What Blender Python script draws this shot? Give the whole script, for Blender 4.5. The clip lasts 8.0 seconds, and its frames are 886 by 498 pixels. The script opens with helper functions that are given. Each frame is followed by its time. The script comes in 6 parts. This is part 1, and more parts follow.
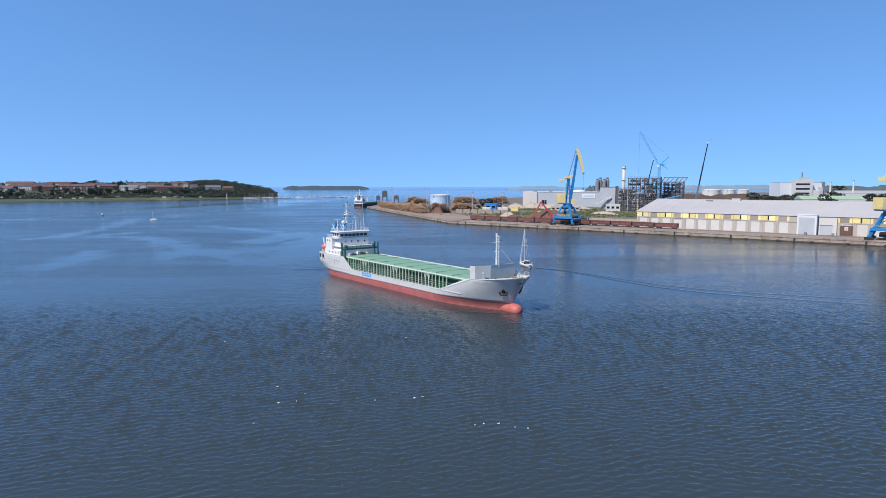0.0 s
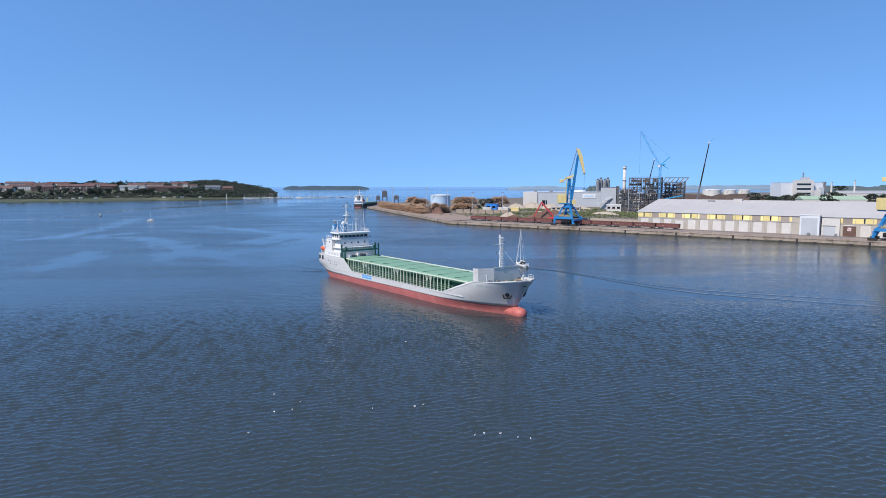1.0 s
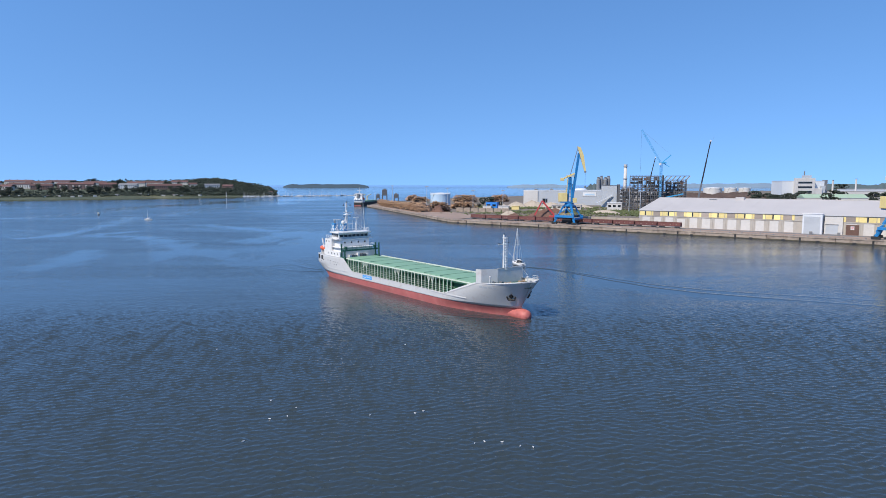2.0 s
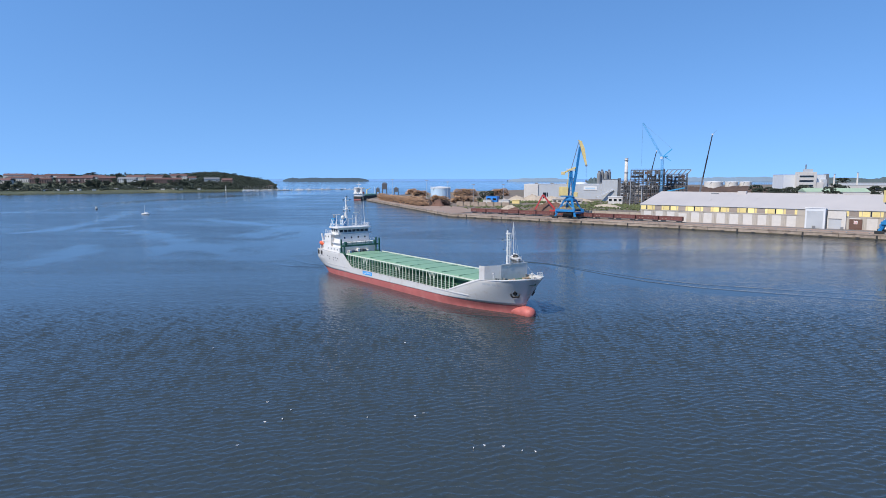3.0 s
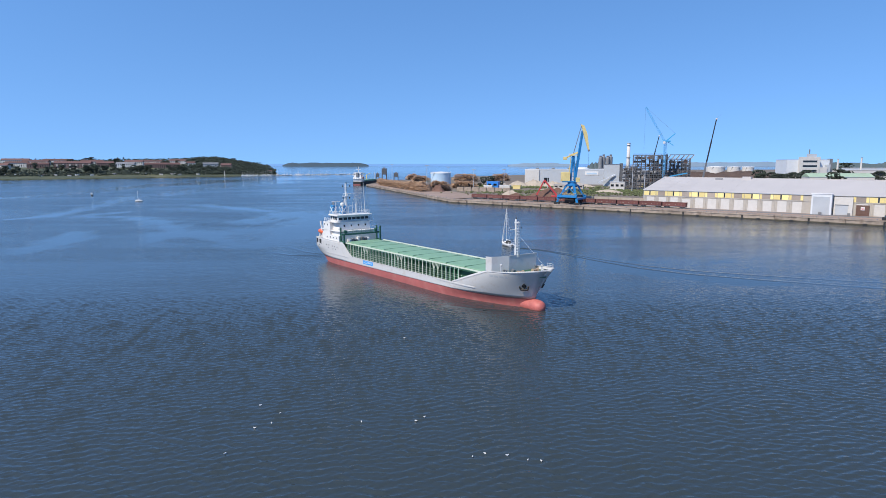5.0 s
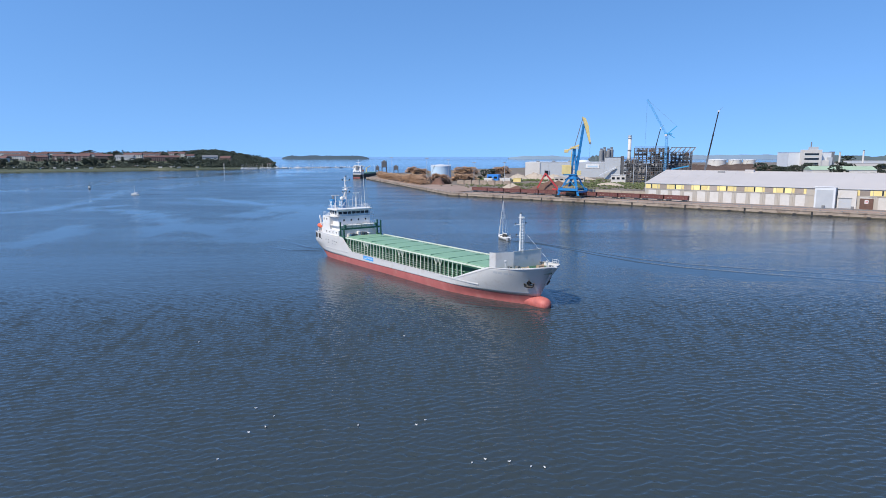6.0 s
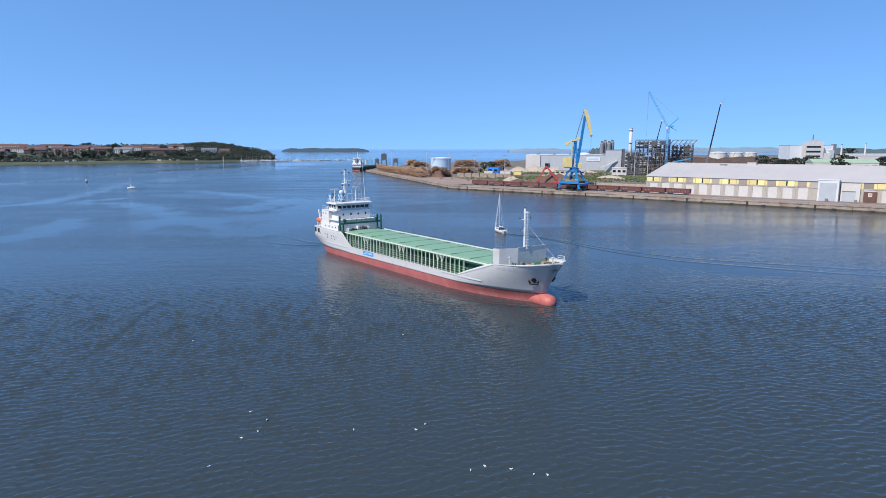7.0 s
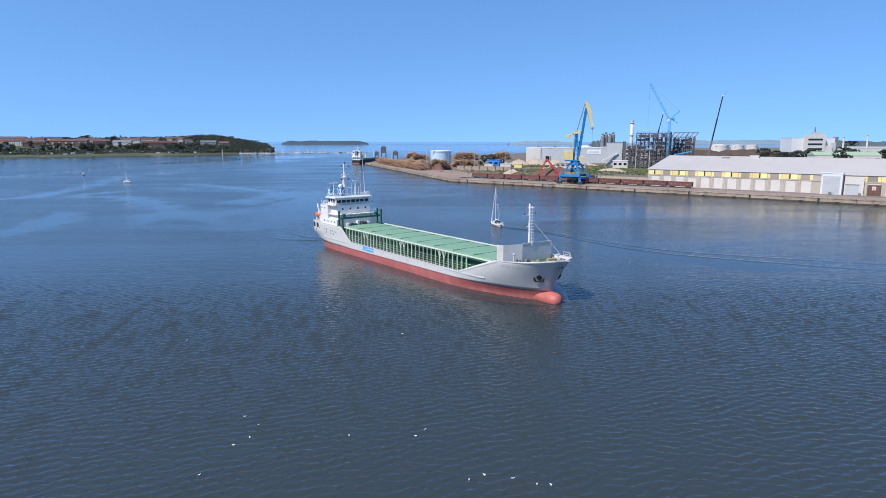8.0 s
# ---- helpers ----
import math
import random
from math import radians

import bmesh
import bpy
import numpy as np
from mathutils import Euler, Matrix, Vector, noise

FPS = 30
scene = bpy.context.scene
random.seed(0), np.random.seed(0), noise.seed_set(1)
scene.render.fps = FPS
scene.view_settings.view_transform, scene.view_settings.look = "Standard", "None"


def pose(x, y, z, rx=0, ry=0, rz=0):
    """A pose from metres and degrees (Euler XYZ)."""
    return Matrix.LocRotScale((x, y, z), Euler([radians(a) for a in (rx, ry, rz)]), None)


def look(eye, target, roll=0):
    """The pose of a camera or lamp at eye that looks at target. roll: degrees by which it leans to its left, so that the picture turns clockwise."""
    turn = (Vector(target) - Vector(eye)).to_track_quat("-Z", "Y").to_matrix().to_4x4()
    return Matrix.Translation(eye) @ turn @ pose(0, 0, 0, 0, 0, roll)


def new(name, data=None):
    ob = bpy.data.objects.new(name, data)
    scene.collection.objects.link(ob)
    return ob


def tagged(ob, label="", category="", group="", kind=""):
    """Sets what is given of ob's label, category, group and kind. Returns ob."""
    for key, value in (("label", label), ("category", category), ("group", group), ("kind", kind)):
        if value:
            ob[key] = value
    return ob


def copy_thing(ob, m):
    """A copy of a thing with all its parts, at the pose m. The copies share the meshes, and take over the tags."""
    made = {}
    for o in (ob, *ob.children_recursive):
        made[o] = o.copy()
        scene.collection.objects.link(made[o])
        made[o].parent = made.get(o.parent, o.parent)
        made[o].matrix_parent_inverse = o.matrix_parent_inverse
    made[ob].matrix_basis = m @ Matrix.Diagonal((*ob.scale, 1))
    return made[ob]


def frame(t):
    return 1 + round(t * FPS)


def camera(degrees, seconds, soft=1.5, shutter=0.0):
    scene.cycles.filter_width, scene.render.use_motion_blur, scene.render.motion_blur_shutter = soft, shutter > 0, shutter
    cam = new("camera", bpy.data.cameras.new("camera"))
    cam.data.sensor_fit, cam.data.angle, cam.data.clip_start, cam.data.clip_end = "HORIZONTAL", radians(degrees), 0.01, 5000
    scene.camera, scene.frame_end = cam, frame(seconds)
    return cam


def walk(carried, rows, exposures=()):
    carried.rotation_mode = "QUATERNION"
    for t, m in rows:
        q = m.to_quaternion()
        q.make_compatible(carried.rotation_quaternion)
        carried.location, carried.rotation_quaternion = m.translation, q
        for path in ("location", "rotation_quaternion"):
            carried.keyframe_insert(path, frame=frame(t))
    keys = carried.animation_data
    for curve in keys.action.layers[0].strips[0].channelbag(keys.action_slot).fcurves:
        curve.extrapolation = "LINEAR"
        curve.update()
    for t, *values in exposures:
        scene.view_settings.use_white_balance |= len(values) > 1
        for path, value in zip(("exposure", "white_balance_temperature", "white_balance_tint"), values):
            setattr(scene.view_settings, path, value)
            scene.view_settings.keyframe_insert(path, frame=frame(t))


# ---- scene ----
cam = camera(72.0, 8.0, soft=0.8)
PATH = [
    (0, pose(-0.00, -0.00, 29.00, 84.046, 0, -0.000)),
    (0.5, pose(-0.00, 1.15, 29.05, 84.048, 0, 0.005)),
    (1, pose(-0.01, 2.30, 29.11, 84.047, 0, 0.010)),
    (1.5, pose(-0.02, 3.44, 29.17, 84.018, 0, 0.015)),
    (3, pose(0.02, 6.85, 29.33, 83.297, 0, 0.027)),
    (3.5, pose(0.02, 8.01, 29.37, 82.922, 0, 0.031)),
    (4, pose(0.02, 9.17, 29.41, 82.556, 0, 0.037)),
    (4.5, pose(0.02, 10.34, 29.46, 82.230, 0, 0.042)),
    (6, pose(0.01, 13.95, 29.55, 81.236, 0, 0.058)),
    (6.5, pose(0.04, 15.17, 29.58, 80.911, 0, 0.061)),
    (7, pose(0.07, 16.40, 29.60, 80.558, 0, 0.062)),
    (7.5, pose(0.10, 17.64, 29.63, 80.213, 0, 0.063)),
    (8, pose(0.13, 18.89, 29.66, 79.885, 0, 0.064)),
]
walk(cam, PATH, [(0.0, 0.5), (3.0, 0.5), (8.0, 0.57)])

# ---- light ----
SUN_AZ, SUN_EL = 229.0, 48.0          # degrees clockwise from +y, above the horizon
world = bpy.data.worlds.new("world")
scene.world = world
world.use_nodes = True
wn = world.node_tree.nodes
sky = wn.new("ShaderNodeTexSky")
sky.sky_type = "NISHITA"
sky.sun_disc = False
sky.sun_elevation, sky.sun_rotation = radians(SUN_EL), radians(SUN_AZ)
sky.altitude, sky.air_density, sky.dust_density, sky.ozone_density = 0, 1.0, 0.0, 2.5
# the band just over the sea is as clear and blue as the sky above it
wc = wn.new("ShaderNodeTexCoord")
lift = wn.new("ShaderNodeVectorMath")
lift.operation = "ADD"
lift.inputs[1].default_value = (0, 0, 0.27)
unit = wn.new("ShaderNodeVectorMath")
unit.operation = "NORMALIZE"
deep = wn.new("ShaderNodeHueSaturation")
deep.inputs["Saturation"].default_value = 1.20
deep.inputs["Hue"].default_value = 0.503
wl = world.node_tree.links
wl.new(wc.outputs["Generated"], lift.inputs[0])
wl.new(lift.outputs[0], unit.inputs[0])
wl.new(unit.outputs[0], sky.inputs[0])
wl.new(sky.outputs[0], deep.inputs["Color"])
wl.new(deep.outputs[0], wn["Background"].inputs[0])
wn["Background"].inputs[1].default_value = 0.156
sun = new("sun", bpy.data.lights.new("sun", "SUN"))
sun.data.energy, sun.data.angle, sun.data.color = 3.7, radians(0.53), (1.0, 0.92, 0.80)
to_sun = Vector((math.sin(radians(SUN_AZ)) * math.cos(radians(SUN_EL)), math.cos(radians(SUN_AZ)) * math.cos(radians(SUN_EL)), math.sin(radians(SUN_EL))))
sun.matrix_world = look((0, 0, 300), Vector((0, 0, 300)) - to_sun)
scene.view_settings.exposure = 0.5


# ---- materials ----
def mat(name, colour, rough=0.6, metal=0.0, vary=0.25, grain=1.0, bump=0.0, stain=None, island=False, spec=None):
    """Painted or raw surface: base colour varied by a fine and a coarse noise, an optional stain colour, and relief."""
    m = bpy.data.materials.new(name)
    m.use_nodes = True
    nt = m.node_tree
    n, l = nt.nodes, nt.links
    bsdf = n["Principled BSDF"]
    co = n.new("ShaderNodeTexCoord")
    fine = n.new("ShaderNodeTexNoise")
    fine.inputs["Scale"].default_value, fine.inputs["Detail"].default_value = grain, 6
    coarse = n.new("ShaderNodeTexNoise")
    coarse.inputs["Scale"].default_value, coarse.inputs["Detail"].default_value = grain * 0.13, 4
    for t in (fine, coarse):
        l.new(co.outputs["Object"], t.inputs["Vector"])
    add = n.new("ShaderNodeMath")
    add.operation = "ADD"
    l.new(fine.outputs["Fac"], add.inputs[0])
    l.new(coarse.outputs["Fac"], add.inputs[1])
    rng = n.new("ShaderNodeMapRange")
    rng.inputs["From Min"].default_value, rng.inputs["From Max"].default_value = 0.6, 1.4
    rng.inputs["To Min"].default_value, rng.inputs["To Max"].default_value = 1 - vary, 1 + vary
    l.new(add.outputs[0], rng.inputs["Value"])
    out = rng.outputs[0]
    if island:
        geo = n.new("ShaderNodeNewGeometry")
        inf = n.new("ShaderNodeObjectInfo")
        s = n.new("ShaderNodeMath")
        s.operation = "ADD"
        l.new(geo.outputs["Random Per Island"], s.inputs[0])
        l.new(inf.outputs["Random"], s.inputs[1])
        r2 = n.new("ShaderNodeMapRange")
        r2.inputs["From Max"].default_value = 2.0
        r2.inputs["To Min"].default_value, r2.inputs["To Max"].default_value = 0.55, 1.45
        l.new(s.outputs[0], r2.inputs["Value"])
        mu = n.new("ShaderNodeMath")
        mu.operation = "MULTIPLY"
        l.new(out, mu.inputs[0])
        l.new(r2.outputs[0], mu.inputs[1])
        out = mu.outputs[0]
    mul = n.new("ShaderNodeMix")
    mul.data_type, mul.blend_type = "RGBA", "MULTIPLY"
    mul.inputs["Factor"].default_value = 1.0
    mul.inputs["A"].default_value = (*colour, 1)
    l.new(out, mul.inputs["B"])
    col = mul.outputs["Result"]
    if stain:
        sc, amount, size = stain
        st = n.new("ShaderNodeTexNoise")
        st.inputs["Scale"].default_value, st.inputs["Detail"].default_value, st.inputs["Roughness"].default_value = size, 8, 0.65
        l.new(co.outputs["Object"], st.inputs["Vector"])
        sr = n.new("ShaderNodeMapRange")
        sr.inputs["From Min"].default_value, sr.inputs["From Max"].default_value = 0.52, 0.72
        sr.inputs["To Max"].default_value = amount
        l.new(st.outputs["Fac"], sr.inputs["Value"])
        mx = n.new("ShaderNodeMix")
        mx.data_type = "RGBA"
        mx.inputs["B"].default_value = (*sc, 1)
        l.new(sr.outputs[0], mx.inputs["Factor"])
        l.new(col, mx.inputs["A"])
        col = mx.outputs["Result"]
    l.new(col, bsdf.inputs["Base Color"])
    rr = n.new("ShaderNodeMapRange")
    rr.inputs["To Min"].default_value, rr.inputs["To Max"].default_value = max(0.02, rough - 0.12), min(1, rough + 0.12)
    l.new(fine.outputs["Fac"], rr.inputs["Value"])
    l.new(rr.outputs[0], bsdf.inputs["Roughness"])
    bsdf.inputs["Metallic"].default_value = metal
    if spec is not None:
        bsdf.inputs["Specular IOR Level"].default_value = spec
    if bump:
        b = n.new("ShaderNodeBump")
        b.inputs["Distance"].default_value, b.inputs["Strength"].default_value = bump, 0.7
        l.new(fine.outputs["Fac"], b.inputs["Height"])
        l.new(b.outputs[0], bsdf.inputs["Normal"])
    return m


def water_material():
    """Harbour water: dark body, clear gloss, wind ripples at three scales, calmer lanes and ruffled patches."""
    m = bpy.data.materials.new("harbour_water")
    m.use_nodes = True
    n, l = m.node_tree.nodes, m.node_tree.links
    bsdf = n["Principled BSDF"]
    bsdf.inputs["Base Color"].default_value = (0.034, 0.045, 0.048, 1)
    bsdf.inputs["IOR"].default_value = 1.333
    co = n.new("ShaderNodeTexCoord")

    def tex(scale, stretch, turn, detail, rough=0.55, swirl=0.0):
        mp = n.new("ShaderNodeMapping")
        mp.inputs["Rotation"].default_value = (0, 0, radians(turn))
        mp.inputs["Scale"].default_value = (scale * stretch, scale, scale)
        l.new(co.outputs["Object"], mp.inputs["Vector"])
        t = n.new("ShaderNodeTexNoise")
        t.inputs["Scale"].default_value, t.inputs["Detail"].default_value, t.inputs["Roughness"].default_value = 1.0, detail, rough
        t.inputs["Distortion"].default_value = swirl
        l.new(mp.outputs[0], t.inputs["Vector"])
        return t.outputs["Fac"]

    def math(op, a, b):
        x = n.new("ShaderNodeMath")
        x.operation = op
        for i, v in enumerate((a, b)):
            if isinstance(v, (int, float)):
                x.inputs[i].default_value = v
            else:
                l.new(v, x.inputs[i])
        return x.outputs[0]

    small = tex(1.5, 0.5, 14, 3, 0.5)
    mid = tex(0.30, 0.5, -8, 3)
    wide = tex(0.028, 0.35, 20, 3)
    lanes = tex(0.013, 0.34, -24, 5, 0.56, 1.8)
    height = math("ADD", math("MULTIPLY", small, 0.22), math("ADD", math("MULTIPLY", mid, 0.2), math("MULTIPLY", wide, 0.5)))
    calm = n.new("ShaderNodeMapRange")
    calm.inputs["From Min"].default_value, calm.inputs["From Max"].default_value = 0.36, 0.66
    calm.inputs["To Min"].default_value, calm.inputs["To Max"].default_value = 1.25, 0.3
    l.new(lanes, calm.inputs["Value"])
    # ripple bump grows with distance ahead of the camera, set to suit its view
    sep = n.new("ShaderNodeSeparateXYZ")
    l.new(co.outputs["Object"], sep.inputs[0])
    chop = n.new("ShaderNodeMapRange")
    chop.inputs["From Min"].default_value, chop.inputs["From Max"].default_value = 70, 260
    chop.inputs["To Min"].default_value, chop.inputs["To Max"].default_value = 0.25, 0.6
    l.new(sep.outputs["Y"], chop.inputs["Value"])
    b = n.new("ShaderNodeBump")
    b.inputs["Strength"].default_value = 1.0
    l.new(height, b.inputs["Height"])
    l.new(b.outputs[0], bsdf.inputs["Normal"])
    # roughness rises away from the camera in place of unresolved ripples; lower in slicks
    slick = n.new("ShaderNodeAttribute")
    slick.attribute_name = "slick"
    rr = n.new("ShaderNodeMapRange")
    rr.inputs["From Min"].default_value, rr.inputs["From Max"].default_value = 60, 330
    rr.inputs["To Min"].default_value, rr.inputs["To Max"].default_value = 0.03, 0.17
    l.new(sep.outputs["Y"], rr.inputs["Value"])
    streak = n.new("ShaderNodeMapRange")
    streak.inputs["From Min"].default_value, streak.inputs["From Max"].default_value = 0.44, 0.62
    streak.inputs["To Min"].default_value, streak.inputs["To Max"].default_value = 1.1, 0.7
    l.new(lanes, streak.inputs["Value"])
    # past 700 m it drops again, brightening the far sea for the camera
    far_falloff = n.new("ShaderNodeMapRange")
    far_falloff.inputs["From Min"].default_value, far_falloff.inputs["From Max"].default_value = 700, 1800
    far_falloff.inputs["To Min"].default_value, far_falloff.inputs["To Max"].default_value = 1.0, 0.35
    l.new(sep.outputs["Y"], far_falloff.inputs["Value"])
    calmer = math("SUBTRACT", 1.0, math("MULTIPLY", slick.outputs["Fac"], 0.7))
    l.new(math("MULTIPLY", math("MULTIPLY", rr.outputs[0], streak.outputs[0]), math("MULTIPLY", calmer, far_falloff.outputs[0])), bsdf.inputs["Roughness"])
    l.new(math("MULTIPLY", math("MULTIPLY", calm.outputs[0], chop.outputs[0]), calmer), b.inputs["Distance"])
    return m


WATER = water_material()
WHITE = mat("white_paint", (0.70, 0.69, 0.67), 0.45, vary=0.06, grain=0.8, stain=((0.45, 0.33, 0.24), 0.25, 0.5))
HULL_GREY = mat("pale_grey_hull_paint", (0.52, 0.515, 0.505), 0.45, vary=0.06, grain=0.5, stain=((0.34, 0.27, 0.22), 0.45, 0.5))
HULL_RED = mat("antifouling_red", (0.35, 0.10, 0.09), 0.6, vary=0.2, grain=0.5, stain=((0.42, 0.22, 0.19), 0.5, 0.3))
BULB_RED = mat("bulb_red", (0.45, 0.12, 0.10), 0.6, vary=0.25, grain=1.2, stain=((0.55, 0.26, 0.22), 0.5, 0.7))
HATCH = mat("hatch_green", (0.19, 0.335, 0.215), 0.6, vary=0.15, grain=0.5, stain=((0.30, 0.34, 0.25), 0.55, 0.22))
STAY_GREEN = mat("stay_green", (0.06, 0.19, 0.10), 0.6, vary=0.3, grain=0.9)
DECK_GREEN = mat("deck_green", (0.035, 0.12, 0.06), 0.6, vary=0.25, grain=0.8, stain=((0.08, 0.06, 0.04), 0.4, 0.4))
RAIL_GREEN = mat("pale_green_paint", (0.55, 0.61, 0.50), 0.5, vary=0.1, grain=1.5)
GANTRY_GREEN = mat("gantry_green", (0.025, 0.10, 0.065), 0.5, vary=0.15, grain=1.0)
BLACK = mat("black_rubber", (0.02, 0.02, 0.02), 0.7, vary=0.2, grain=2)
GLASS_DARK = mat("dark_window_glass", (0.012, 0.016, 0.02), 0.08, vary=0.1, spec=0.6)
ORANGE = mat("rescue_orange", (0.72, 0.13, 0.05), 0.5, vary=0.08)
SIGN_BLUE = mat("banner_blue", (0.05, 0.30, 0.68), 0.5, vary=0.1, grain=3)
FUNNEL_BLUE = mat("funnel_blue", (0.03, 0.20, 0.42), 0.45, vary=0.06)
STEEL = mat("worn_steel", (0.22, 0.22, 0.22), 0.5, 0.4, vary=0.2, grain=2)
CONCRETE = mat("quay_concrete", (0.32, 0.255, 0.20), 0.85, vary=0.4, grain=0.5, bump=0.03, stain=((0.12, 0.075, 0.05), 0.95, 0.22))
QUAY_TOP = mat("quay_paving", (0.30, 0.215, 0.165), 0.9, vary=0.2, grain=0.25, bump=0.02, stain=((0.20, 0.14, 0.10), 0.6, 0.05))
SOIL = mat("yard_soil", (0.165, 0.13, 0.10), 0.95, vary=0.3, grain=0.08, bump=0.1, stain=((0.10, 0.13, 0.05), 0.9, 0.018))
GRASS = mat("shore_grass", (0.058, 0.070, 0.036), 0.95, vary=0.35, grain=0.05, bump=0.1, stain=((0.20, 0.18, 0.08), 0.7, 0.012))
FOLIAGE = mat("foliage", (0.027, 0.037, 0.024), 0.9, vary=0.35, grain=0.3, island=True)
BARK = mat("bark", (0.10, 0.075, 0.05), 0.9, vary=0.2, grain=3)
FAR_WOOD = mat("far_woods", (0.045, 0.075, 0.06), 0.95, vary=0.3, grain=0.02, island=True)
PORT_BLUE = mat("crane_blue", (0.018, 0.19, 0.44), 0.45, vary=0.12, grain=0.6, stain=((0.15, 0.12, 0.1), 0.3, 0.4))
PORT_YELLOW = mat("crane_yellow", (0.68, 0.54, 0.23), 0.5, vary=0.1, grain=0.6, stain=((0.3, 0.2, 0.1), 0.3, 0.4))
PANEL_YELLOW = mat("panel_yellow", (0.74, 0.60, 0.25), 0.5, vary=0.1, grain=0.8, island=True)
WALL_WHITE = mat("weathered_render", (0.40, 0.365, 0.32), 0.8, vary=0.12, grain=0.6, stain=((0.36, 0.31, 0.26), 0.5, 0.3))
WALL_PANEL = mat("wall_panel", (0.55, 0.525, 0.49), 0.75, vary=0.08, grain=0.7, stain=((0.42, 0.37, 0.31), 0.4, 0.4))
ROOF_PALE = mat("pale_roof_sheet", (0.45, 0.42, 0.40), 0.6, vary=0.06, grain=0.12)
GREY_PANEL = mat("grey_cladding", (0.42, 0.44, 0.46), 0.5, vary=0.06, grain=0.3)
BROWN = mat("brown_shutter", (0.13, 0.07, 0.05), 0.6, vary=0.15)
WAGON_RED = mat("wagon_oxide", (0.125, 0.046, 0.040), 0.75, vary=0.25, grain=0.6, island=True)
SCRAP = mat("scrap_brown", (0.13, 0.07, 0.05), 0.9, vary=0.5, grain=1.2, bump=0.2)
LOG = mat("log_wood", (0.38, 0.24, 0.145), 0.85, vary=0.3, grain=1.5, island=True)
LOG_DARK = mat("bark_heap", (0.075, 0.050, 0.040), 0.9, vary=0.4, grain=0.9, bump=0.2)
SAND = mat("sand_heap", (0.37, 0.31, 0.245), 0.95, vary=0.15, grain=0.4, bump=0.1)
BRICK = mat("house_brick", (0.17, 0.115, 0.10), 0.85, vary=0.15, grain=0.3)
ROOF_TILE = mat("roof_tile", (0.12, 0.062, 0.055), 0.85, vary=0.2, grain=0.5, island=True)
STEEL_FRAME = mat("structural_steel", (0.10, 0.10, 0.105), 0.6, vary=0.25, grain=0.6)
TANK_BLUE = mat("tank_blue", (0.42, 0.55, 0.66), 0.45, vary=0.06, grain=0.2)
RED = mat("excavator_red", (0.45, 0.05, 0.05), 0.5, vary=0.1)
LIGHT_BLUE = mat("jib_light_blue", (0.06, 0.35, 0.62), 0.5, vary=0.1)
GREEN_ROOF = mat("green_roof_sheet", (0.32, 0.42, 0.30), 0.7, vary=0.1, grain=0.2)


# ---- building helpers ----
def part(name, bm, material, parent=None, label="", smooth=False):
    """Links a bmesh as one mesh object, under a thing or a part if one is given."""
    me = bpy.data.meshes.new(name)
    bm.to_mesh(me)
    bm.free()
    me.materials.append(material)
    if smooth:
        for p in me.polygons:
            p.use_smooth = True
    ob = new(name, me)
    if parent:
        ob.parent = parent
    if label:
        ob["label"] = label
    return ob


def thing(name, label, category, m=None, group="", kind=""):
    ob = new(name)
    ob.empty_display_size = 0.5
    if m is not None:
        ob.matrix_basis = m
    return tagged(ob, label, category, group, kind)


def box(bm, x0, x1, y0, y1, z0, z1, m=None, bevel=0.0):
    r = bmesh.ops.create_cube(bm, size=1, matrix=Matrix.Translation(((x0 + x1) / 2, (y0 + y1) / 2, (z0 + z1) / 2)) @ Matrix.Diagonal((x1 - x0, y1 - y0, z1 - z0, 1)))
    vs = r["verts"]
    if bevel:
        es = list({e for v in vs for e in v.link_edges})
        r2 = bmesh.ops.bevel(bm, geom=es, offset=bevel, segments=2, affect="EDGES", profile=0.6)
        vs = list({v for f in r2["faces"] for v in f.verts} | {v for v in vs if v.is_valid})
    if m is not None:
        bmesh.ops.transform(bm, matrix=m, verts=vs)
    return bm


def tube(bm, p, q, r, r2=None, n=8):
    """A round bar from p to q, tapered to r2."""
    p, q = Vector(p), Vector(q)
    d = q - p
    m = Matrix.Translation((p + q) / 2) @ d.to_track_quat("Z", "Y").to_matrix().to_4x4()
    bmesh.ops.create_cone(bm, cap_ends=True, segments=n, radius1=r, radius2=r if r2 is None else r2, depth=d.length, matrix=m)
    return bm


def beam(bm, p, q, w, h=None):
    """A square bar from p to q."""
    p, q = Vector(p), Vector(q)
    d = q - p
    m = Matrix.Translation((p + q) / 2) @ d.to_track_quat("Z", "Y").to_matrix().to_4x4() @ Matrix.Diagonal((w, h or w, d.length, 1))
    bmesh.ops.create_cube(bm, size=1, matrix=m)
    return bm


def prism(bm, ring, z0, z1):
    """An upright prism over a plan ring (counter-clockwise)."""
    a = [bm.verts.new((x, y, z0)) for x, y in ring]
    b = [bm.verts.new((x, y, z1)) for x, y in ring]
    n = len(ring)
    for i in range(n):
        bm.faces.new((a[i], a[(i + 1) % n], b[(i + 1) % n], b[i]))
    bm.faces.new(b)
    bm.faces.new(a[::-1])
    return bm


def lathe(bm, profile, n=24, centre=(0, 0)):
    """A turned body from (radius, z) pairs."""
    rings = [[bm.verts.new((centre[0] + r * math.cos(2 * math.pi * k / n), centre[1] + r * math.sin(2 * math.pi * k / n), z)) for k in range(n)] for r, z in profile]
    for a, b in zip(rings, rings[1:]):
        for k in range(n):
            bm.faces.new((a[k], a[(k + 1) % n], b[(k + 1) % n], b[k]))
    bm.faces.new(rings[0][::-1])
    bm.faces.new(rings[-1])
    return bm


def B():
    return bmesh.new()


